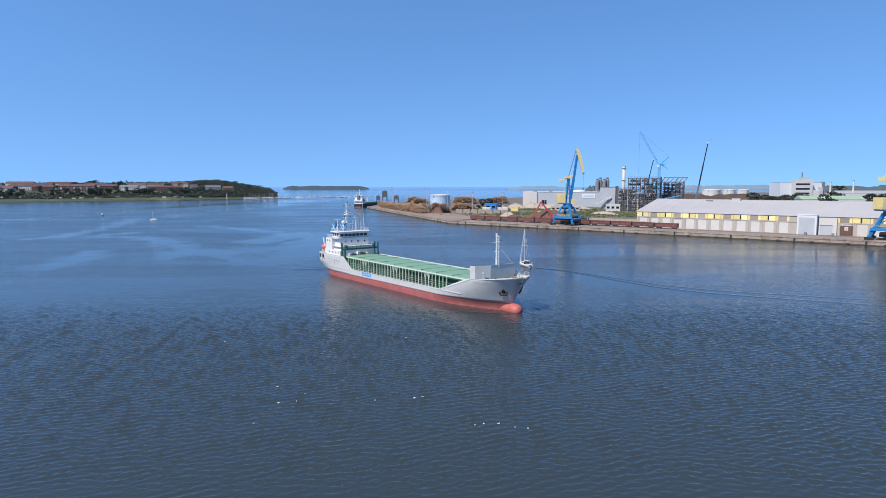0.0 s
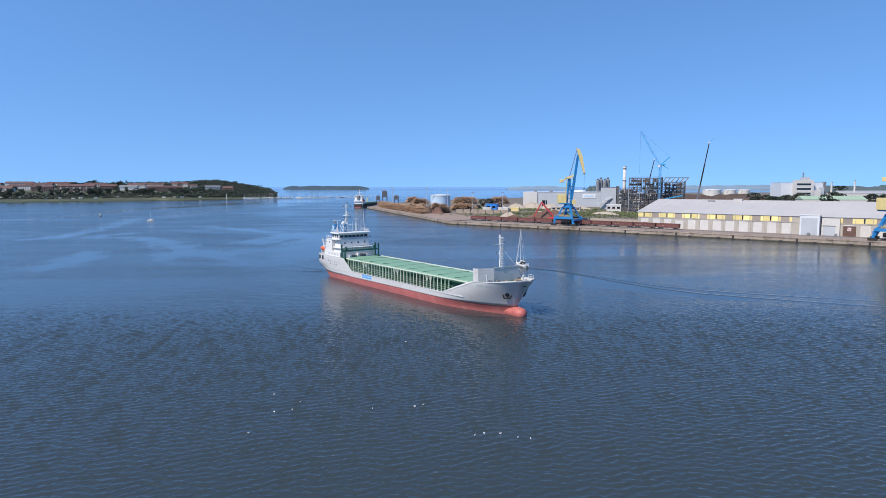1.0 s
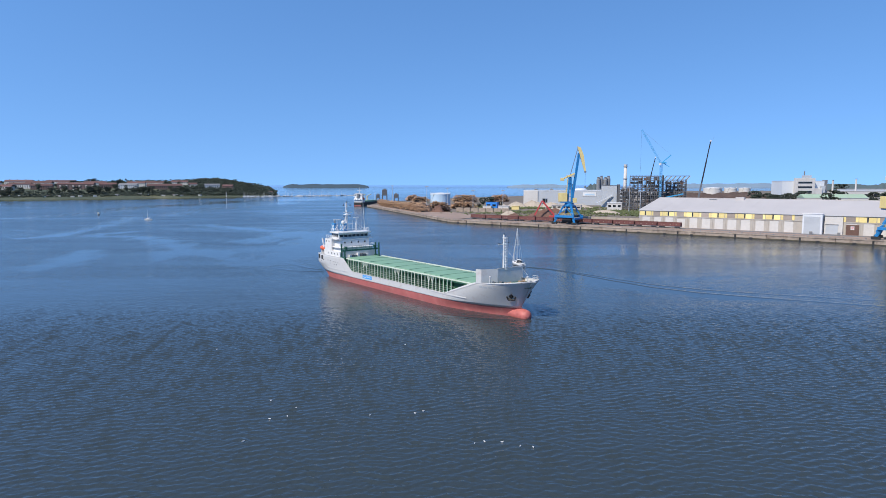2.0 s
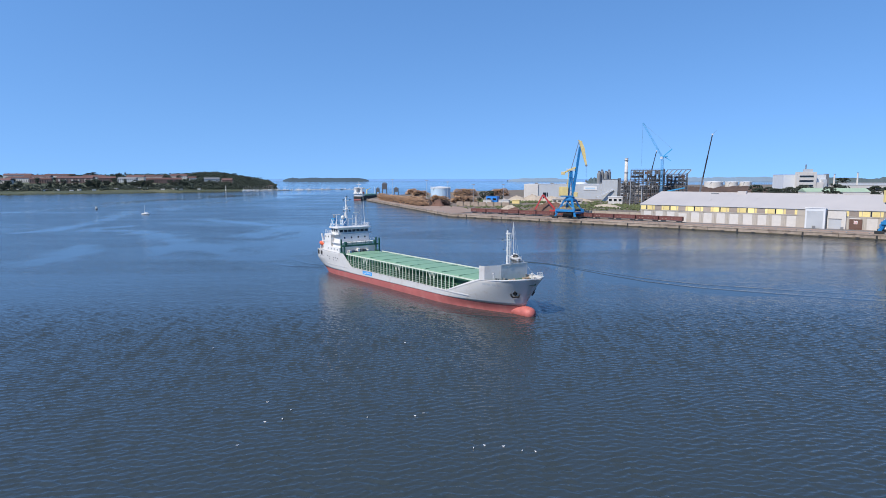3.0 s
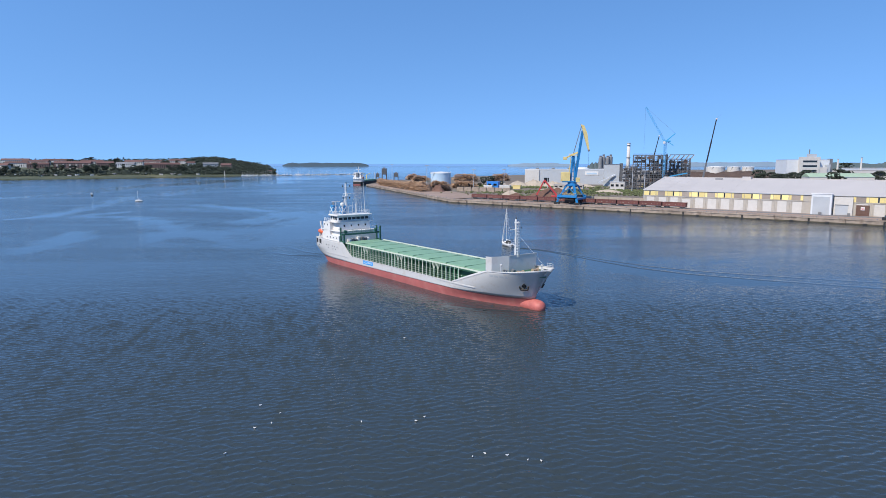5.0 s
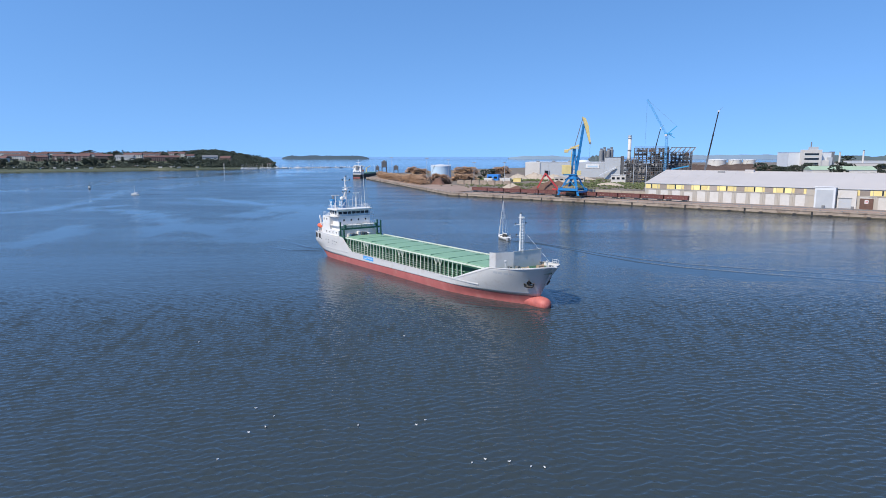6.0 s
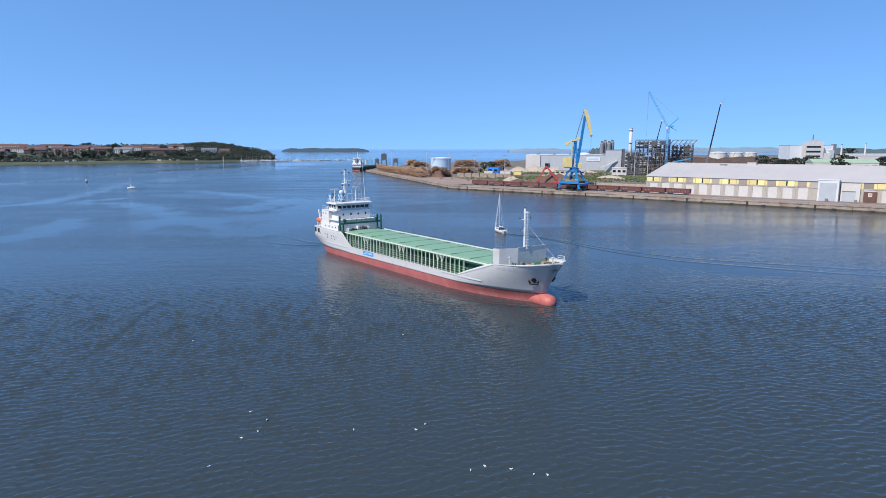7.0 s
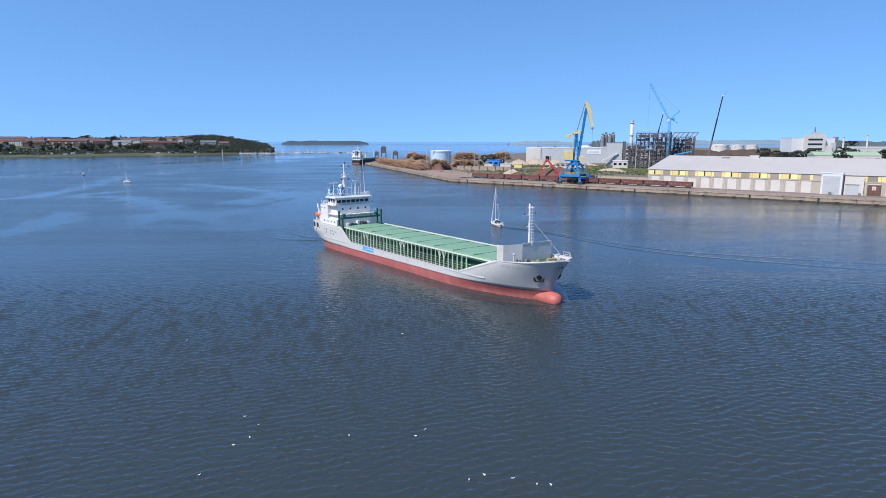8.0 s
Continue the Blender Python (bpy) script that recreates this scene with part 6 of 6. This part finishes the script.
# ---- houses on the far shore ----
def house(place, w, d, storeys, walls, roof, label, balconies=False, white_end=False):
    h = storeys * 2.8 + 0.6
    s = thing("apartment_house", label, "house", place, "houses on the far shore")
    part("house_wall", one(box, -w / 2, w / 2, 0, d, -3, h), walls, s)
    bm = B()
    r = 4.2
    a = [bm.verts.new(p) for p in ((-w / 2 - 0.4, -0.6, h), (-w / 2 - 0.4, d + 0.6, h), (-w / 2 - 0.4, d / 2, h + r))]
    b = [bm.verts.new((w / 2 + 0.4, v.co.y, v.co.z)) for v in a]
    bm.faces.new(a[::-1])
    bm.faces.new(b)
    for i in range(3):
        j = (i + 1) % 3
        bm.faces.new((a[i], a[j], b[j], b[i]))
    rf = part("roof", bm, roof, s)
    for k in range(max(1, int(w / 18))):
        x = -w / 2 + (k + 0.5) * 18
        part("chimney", one(box, x - 0.5, x + 0.5, d / 2 - 0.5, d / 2 + 0.5, h + r - 1, h + r + 1.3), BRICK, rf)
    if white_end:
        bm = B()
        v = [bm.verts.new(p) for p in ((-w / 2 - 0.45, -0.2, -1), (-w / 2 - 0.45, d + 0.2, -1), (-w / 2 - 0.45, d + 0.2, h), (-w / 2 - 0.45, d / 2, h + r), (-w / 2 - 0.45, -0.2, h))]
        q = [bm.verts.new((u.co.x + 0.4, u.co.y, u.co.z)) for u in v]
        bm.faces.new(v[::-1])
        bm.faces.new(q)
        for i in range(5):
            j = (i + 1) % 5
            bm.faces.new((v[i], v[j], q[j], q[i]))
        part("gable_end", bm, WHITE, s, "white rendered gable end")
    n = max(3, int(w / 4.2))
    me = None
    for st in range(storeys):
        for k in range(n):
            x = -w / 2 + (k + 0.5) * w / n
            if balconies and k % 3 == 1:
                part("balcony", one(box, x - 1.5, x + 1.5, -1.3, 0, 0.4 + st * 2.8, 1.5 + st * 2.8), WALL_PANEL, s)
                continue
            if me is None:
                ob = part("window", one(box, -0.7, 0.7, -0.1, 0.0, 0, 1.4), GLASS_DARK, s)
                me = ob.data
            else:
                ob = new("window", me)
                ob.parent = s
            ob.location = (x, 0, 1.0 + st * 2.8)


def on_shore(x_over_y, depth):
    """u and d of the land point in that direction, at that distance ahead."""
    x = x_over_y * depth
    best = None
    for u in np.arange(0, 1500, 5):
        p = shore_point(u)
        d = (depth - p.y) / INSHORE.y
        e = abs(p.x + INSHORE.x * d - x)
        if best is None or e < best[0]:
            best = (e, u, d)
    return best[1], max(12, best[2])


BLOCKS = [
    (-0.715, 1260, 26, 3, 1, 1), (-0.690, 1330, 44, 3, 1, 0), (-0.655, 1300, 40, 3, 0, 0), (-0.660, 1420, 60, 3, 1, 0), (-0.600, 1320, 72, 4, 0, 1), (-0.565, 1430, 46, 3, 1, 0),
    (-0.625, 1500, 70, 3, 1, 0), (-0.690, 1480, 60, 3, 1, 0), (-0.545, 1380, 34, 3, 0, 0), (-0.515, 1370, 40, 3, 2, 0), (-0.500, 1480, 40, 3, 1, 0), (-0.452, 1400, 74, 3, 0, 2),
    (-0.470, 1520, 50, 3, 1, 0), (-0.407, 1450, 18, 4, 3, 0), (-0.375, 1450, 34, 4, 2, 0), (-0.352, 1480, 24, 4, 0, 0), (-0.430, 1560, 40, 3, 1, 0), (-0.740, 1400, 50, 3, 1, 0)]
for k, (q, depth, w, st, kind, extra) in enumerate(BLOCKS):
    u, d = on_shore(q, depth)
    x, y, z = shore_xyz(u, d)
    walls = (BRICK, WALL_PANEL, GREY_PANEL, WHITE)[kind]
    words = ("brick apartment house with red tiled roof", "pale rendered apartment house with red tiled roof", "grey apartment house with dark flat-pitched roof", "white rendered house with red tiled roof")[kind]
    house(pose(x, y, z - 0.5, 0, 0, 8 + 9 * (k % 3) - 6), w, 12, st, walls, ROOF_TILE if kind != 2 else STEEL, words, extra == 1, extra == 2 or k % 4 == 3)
for k in range(56):
    u, d = 130 + k * 19 + rng.uniform(-16, 16), rng.uniform(60, 100)
    x, y, z = shore_xyz(u, d)
    c = thing("garden_hut", "small white hut among the shore gardens", "hut", pose(x, y, z - 0.2, 0, 0, rng.uniform(-20, 30)), "garden huts")
    part("hut_wall", one(box, -3.2, 3.2, 0, 3, 0, 2.5), (WHITE, WALL_PANEL, WALL_PANEL)[k % 3], c)
    part("hut_roof", one(box, -3.5, 3.5, -0.4, 3.4, 2.5, 2.8, bevel=0.05), (GREY_PANEL_PALE, ROOF_TILE, WHITE)[k % 3], c)
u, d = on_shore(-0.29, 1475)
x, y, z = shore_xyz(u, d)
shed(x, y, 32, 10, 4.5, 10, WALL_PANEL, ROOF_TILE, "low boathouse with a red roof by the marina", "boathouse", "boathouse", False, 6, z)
m = thing("beacon", "slim pale navigation beacon at the shore", "beacon", pose(-455, 1288, 0.6))
part("tower", one(tube, (0, 0, 0), (0, 0, 10), 1.0, 0.7, n=10), WALL_PANEL, m)
part("lantern", one(lathe, [(1.1, 10), (1.1, 11), (0.3, 11.8)], 10), STEEL, m)


# ---- boats ----
def hull_mesh(L, beam_w, h):
    """A small boat's hull: stations from stern (0) to bow, open at the top, decked."""
    bm = B()
    rows = []
    for i in range(9):
        u = i / 8
        b = beam_w / 2 * (0.78 + 0.22 * math.sin(math.pi * min(1, u * 1.6) / 1.0) if u < 0.5 else (1 - ((u - 0.5) / 0.5) ** 2.2))
        b = max(b, 0.03)
        z1 = h * (0.92 + 0.25 * u * u)
        x = L * u
        rows.append([bm.verts.new(p) for p in ((x - (0.25 if u == 1 else 0), 0, -0.25), (x, b * 0.75, 0.05), (x, b, z1 * 0.6), (x, b, z1), (x, 0, z1 + 0.05), (x, -b, z1), (x, -b, z1 * 0.6), (x, -b * 0.75, 0.05))])
    for a, b in zip(rows, rows[1:]):
        for k in range(8):
            bm.faces.new((a[k], b[k], b[(k + 1) % 8], a[(k + 1) % 8]))
    bm.faces.new(rows[0])
    bm.faces.new(rows[-1][::-1])
    bmesh.ops.recalc_face_normals(bm, faces=bm.faces[:])
    return bm


def yacht(label, L, mast_h, group="", detail=True):
    y = thing("sailing_yacht", label, "sailing yacht", None, group)
    part("hull", hull_mesh(L, L * 0.32, L * 0.11), WHITE, y, smooth=False)
    cab = part("coachroof", one(box, L * 0.38, L * 0.72, -L * 0.09, L * 0.09, L * 0.11, L * 0.17, bevel=0.1), WHITE, y)
    mast = part("mast", one(tube, (L * 0.58, 0, L * 0.1), (L * 0.58, 0, mast_h), 0.09, 0.06, n=6), WHITE, y)
    part("boom", one(tube, (L * 0.57, 0, L * 0.22), (L * 0.16, 0, L * 0.23), 0.06, n=6), WHITE, y)
    part("furled_sail", one(tube, (L * 0.56, 0, L * 0.24), (L * 0.18, 0, L * 0.25), 0.16, 0.11, n=8), WHITE, y)
    if detail:
        part("rubbing_strip", one(beam, (0.2, -L * 0.15, L * 0.1), (L * 0.55, -L * 0.163, L * 0.1), 0.06), FUNNEL_BLUE, y)
        part("window", one(box, L * 0.42, L * 0.68, -L * 0.092, -L * 0.088, L * 0.13, L * 0.155), GLASS_DARK, cab)
        part("window", one(box, L * 0.42, L * 0.68, L * 0.088, L * 0.092, L * 0.13, L * 0.155), GLASS_DARK, cab)
        part("sprayhood", one(lathe, [(0.95, 0), (0.9, 0.6), (0.55, 0.95), (0.1, 1.05)], 12, (L * 0.36, 0)), BLACK, y, "dark canvas sprayhood", True).location = (0, 0, L * 0.115)
        part("furled_genoa", one(tube, (L * 0.98, 0, L * 0.14), (L * 0.6, 0, mast_h * 0.96), 0.16, 0.07, n=8), WHITE, y)
        part("backstay", one(tube, (0.1, 0, L * 0.11), (L * 0.58, 0, mast_h), 0.012, n=4), WHITE, y)
        part("spreader", one(tube, (L * 0.58, -0.9, mast_h * 0.55), (L * 0.58, 0.9, mast_h * 0.55), 0.04, n=5), WHITE, mast)
        part("shroud", one(tube, (L * 0.57, -L * 0.15, L * 0.11), (L * 0.58, 0, mast_h * 0.95), 0.025, n=4), WHITE, mast)
        part("shroud", one(tube, (L * 0.57, L * 0.15, L * 0.11), (L * 0.58, 0, mast_h * 0.95), 0.025, n=4), WHITE, mast)
        part("pushpit", railing(B(), [(L * 0.15, -L * 0.12, L * 0.11), (0.1, -L * 0.11, L * 0.11), (0.1, L * 0.11, L * 0.11), (L * 0.15, L * 0.12, L * 0.11)], 0.6, 0.025, 2, 1.0), WHITE, y)
        part("outboard_bracket", one(box, -0.3, 0.05, -0.3, 0.3, 0.2, 0.9, bevel=0.05), STEEL, y)
    return y


the_yacht = yacht("white sailing yacht under engine with furled sails", 8.6, 13.4)
far_yacht = yacht("small white sailing boat with bare mast", 6.6, 7.6, "", False)


def launch():
    b = thing("motor_launch", "small dark launch with a white cabin", "motor boat")
    part("hull", hull_mesh(6.0, 2.1, 0.8), STEEL, b)
    part("cabin", one(box, 1.6, 3.6, -0.75, 0.75, 0.8, 2.4, bevel=0.12), WHITE, b)
    part("mast", one(tube, (2.4, 0, 2.4), (2.4, 0, 4.2), 0.06), BLACK, b)
    return b


the_launch = launch()
# marina
berth = yacht("white yacht berthed in the marina", 10.5, 8.5, "marina boats", False)
for k in range(84):
    f = ((k + rng.uniform(0.1, 0.9)) / 84) ** 1.4
    q = -0.325 + 0.185 * f
    depth = 1322 + rng.uniform(-25, 20) + 200 * f
    m = pose(q * depth, depth, 0, 0, 0, rng.choice((80, 100, 255, 275, 20)))
    if k == 0:
        berth.matrix_basis = m
        ob = berth
    else:
        ob = copy_thing(berth, m)
    s = rng.uniform(0.75, 1.35)
    ob.scale = (s, s, s)
for k in range(4):
    f = (k + 0.5) / 4
    p = thing("pontoon", "low grey floating pontoon in the marina", "pontoon", pose((-0.322 + 0.185 * f) * (1340 + 200 * f), 1340 + 200 * f, 0), "pontoons")
    part("deck", one(box, -34, 34, -1.2, 1.2, 0.1, 0.6), GREY_PANEL_PALE, p)
    for x in (-30, 0, 30):
        part("pile", one(tube, (x, 1.5, -1), (x, 1.5, 3), 0.25), STEEL, p)


# ---- gulls resting on the water ----
def gull():
    g = thing("gull", "white gull resting on the water", "gull", None, "gulls on the water")
    bm = B()
    lathe(bm, [(0.02, -0.26), (0.05, -0.17), (0.10, -0.04), (0.11, 0.06), (0.06, 0.16), (0.03, 0.2)], 10)
    bmesh.ops.transform(bm, matrix=Matrix.Translation((0, 0, 0.08)) @ Matrix.Rotation(radians(90), 4, "Y"), verts=bm.verts[:])
    part("body", bm, WHITE, g, smooth=True)
    bm = B()
    bmesh.ops.create_uvsphere(bm, u_segments=10, v_segments=8, radius=0.065, matrix=Matrix.Translation((0.2, 0, 0.21)))
    tube(bm, (0.15, 0, 0.11), (0.2, 0, 0.19), 0.055, 0.045)
    head = part("head", bm, WHITE, g, smooth=True)
    part("beak", one(tube, (0.26, 0, 0.2), (0.33, 0, 0.19), 0.022, 0.006, n=6), PORT_YELLOW, head)
    for y in (-1, 1):
        bm = B()
        beam(bm, (0.1, y * 0.075, 0.12), (-0.27, y * 0.045, 0.15), 0.045, 0.1)
        part("folded_wing", bm, GREY_PANEL_PALE, g)
    return g


GULLS = [((-23.9, 85.6), (-21.5, 81.0)), ((-19.2, 82.5), (-19.4, 79.0)), ((-19.7, 79.6), (-19.5, 76.3)), ((-22.0, 79.0), (-20.6, 74.7)), ((-23.1, 71.9), (-21.8, 69.2)), ((-9.2, 80.0), (-9.5, 76.7)),
         ((-3.9, 80.9), (-2.7, 76.6)), ((-2.8, 81.4), (-1.8, 78.0)), ((3.9, 71.4), (2.4, 68.5)), ((5.0, 71.9), (3.8, 69.3)), ((6.8, 71.9), (6.3, 68.7)), ((8.7, 70.7), (8.3, 67.8)), ((10.2, 70.4), (9.5, 67.7)),
         ((-7.1, 114.4), (-6.3, 110.0)), ((-40.5, 111.0), (-38.5, 106.7))]
flock = [gull()]
flock[0].scale = (0.62, 0.62, 0.62)
for k in range(len(GULLS) - 1):
    flock.append(copy_thing(flock[0], Matrix.Identity(4)))

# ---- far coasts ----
# distance haze is painted into these coast colours: paler and bluer than woods
FAR_HAZE = mat("haze_tinted_coast", (0.19, 0.26, 0.33), 0.95, vary=0.1, grain=0.004)
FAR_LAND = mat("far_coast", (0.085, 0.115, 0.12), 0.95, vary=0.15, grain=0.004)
# upright strip lifts the horizon for the camera; sea haze painted in its blue
SEA_HAZE = mat("painted_sea_haze", (0.24, 0.46, 0.78), 0.9, vary=0.06, grain=0.002)
ob = tagged(part("backdrop", one(box, -4700, 4700, 4790, 4798, -1, 15.5), SEA_HAZE), "upright backdrop strip with hazy sea blue painted on", "distance", kind="structure")


def far_coast(q0, q1, depth, base, top, seed, edge=0.12, material=None):
    """A low wooded coast as a solid ridge with an uneven skyline."""
    bm = B()
    n = 90
    a, b, c = [], [], []
    for k in range(n + 1):
        f = k / n
        x = (q0 + (q1 - q0) * f) * depth
        taper = min(1, f / edge, (1 - f) / edge) ** 0.6
        z = base + (top - base) * taper * (0.78 + 0.3 * noise.noise(Vector((f * 7, seed, 0))) + 0.12 * noise.noise(Vector((f * 40, seed, 2))))
        a.append(bm.verts.new((x, depth, -1)))
        b.append(bm.verts.new((x, depth + 20, max(base, z))))
        c.append(bm.verts.new((x, depth + 70, -1)))
    for k in range(n):
        bm.faces.new((a[k], a[k + 1], b[k + 1], b[k]))
        bm.faces.new((b[k], b[k + 1], c[k + 1], c[k]))
    tagged(part("far_coast", bm, material or FAR_LAND), "low wooded coast far across the bay, distance haze painted into its colour", "coast", kind="structure")


# the blue cast of this first coast is painted distance haze too
far_coast(-0.262, -0.122, 4680, 6, 30, 1, material=mat("haze_tinted_bay_coast", (0.045, 0.075, 0.10), 0.95, vary=0.15, grain=0.004))
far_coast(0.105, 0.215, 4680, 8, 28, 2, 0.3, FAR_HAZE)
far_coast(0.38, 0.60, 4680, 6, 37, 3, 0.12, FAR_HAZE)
far_coast(0.55, 0.78, 2450, 2, 34, 4)
far_coast(0.232, 0.268, 1900, 2, 37, 5, 0.3)


# ---- wakes: low ridges in the water ----
def wake(name, line, width, h, label):
    bm = B()
    rows = []
    for i, (x, y) in enumerate(line):
        p = Vector((x, y))
        q = Vector(line[min(i + 1, len(line) - 1)]) - Vector(line[max(i - 1, 0)])
        n = Vector((-q.y, q.x)).normalized()
        f = i / (len(line) - 1)
        w = width * (0.5 + 1.2 * f)
        hh = h * (1 - f) ** 0.7 * min(1, i / 1.5)
        rows.append([bm.verts.new((*(p + n * w * o), 0.004 + hh * z)) for o, z in ((-1, 0), (-0.6, 0.35), (-0.2, 0.95), (0.1, 0.9), (0.5, 0.3), (1, 0))])
    for a, b in zip(rows, rows[1:]):
        for k in range(5):
            bm.faces.new((a[k], b[k], b[k + 1], a[k + 1]))
    bmesh.ops.recalc_face_normals(bm, faces=bm.faces[:])
    return tagged(part(name, bm, WATER, smooth=True), label, "wake", kind="structure")


def curve_points(keys, n):
    ts = np.linspace(0, 1, n)
    kk = np.linspace(0, 1, len(keys))
    return [(float(np.interp(t, kk, [p[0] for p in keys])), float(np.interp(t, kk, [p[1] for p in keys]))) for t in ts]


# relative to the yacht's stern
trail = [(0, 0), (9, -8), (16, -19), (23, -31), (31, -43), (41, -52), (56, -60), (73, -68), (95, -76)]
wakes = [wake("yacht_wake", curve_points(trail, 60), 0.9, 0.18, "dark ripple trailing behind the yacht")]
wakes.append(wake("yacht_wake", curve_points([(x + 0.02 * i * i + 0.6 * i, y + 0.9 * i) for i, (x, y) in enumerate(trail)], 60), 0.8, 0.13, "faint second ripple behind the yacht"))

boat_wakes = [wake("boat_wake", curve_points([(0, 0), (16, 6), (34, 9), (55, 10)], 30), 0.8, 0.16, "thin ripple behind the small sailing boat")]
ship_wakes = []
for keys in ([(-92, -2), (-101, -10), (-112, -13)], [(-91, 4), (-103, 7), (-118, 10)], [(-93, 0), (-104, -3), (-120, -3)], [(1, -1.2), (-3, -4.5), (-9, -9), (-16, -13)], [(1, 1.2), (-3, 4.5), (-9, 9), (-16, 13)]):
    ship_wakes.append(wake("ship_wake", curve_points(keys, 24), 0.9, 0.12, "low ripple thrown by the coaster"))


# ---- what moves ----
def motions():
    big = Matrix.Scale(SHIP_SIZE, 4)
    walk(the_ship, [(0.0, pose(17.69, 136.76, SHIP_RIDE, 0, 0, SHIP_TURN) @ big), (4.0, pose(19.61, 132.08, SHIP_RIDE, 0, 0, SHIP_TURN) @ big), (8.0, pose(21.53, 127.43, SHIP_RIDE, 0, 0, SHIP_TURN) @ big)])
    course = [(0.0, 31.0, 214.8), (4.0, 25.4, 221.8), (8.0, 20.0, 228.6)]
    walk(the_yacht, [(t, pose(x, y, 0, 0, 0, 108)) for t, x, y in course])
    for w in wakes:
        walk(w, [(t, pose(x, y, 0)) for t, x, y in course])
    for w in ship_wakes:
        walk(w, [(0.0, pose(17.69, 136.76, 0, 0, 0, SHIP_TURN)), (8.0, pose(21.53, 127.43, 0, 0, 0, SHIP_TURN))])
    walk(boat_wakes[0], [(0.0, pose(-240, 512, 0)), (8.0, pose(-224, 458, 0))])
    walk(far_yacht, [(0.0, pose(-240, 512, 0, 0, 0, 172)), (8.0, pose(-224, 458, 0, 0, 0, 172))])
    walk(the_launch, [(0.0, pose(-328, 588, 0, 0, 0, -70)), (8.0, pose(-309, 546, 0, 0, 0, -70))])
    for k, (bird, (a, b)) in enumerate(zip(flock, GULLS)):
        turn = 200 + 47 * k % 160
        walk(bird, [(0.0, pose(*a, 0, 0, 0, turn)), (8.0, pose(*b, 0, 0, 0, turn + 12))])


motions()
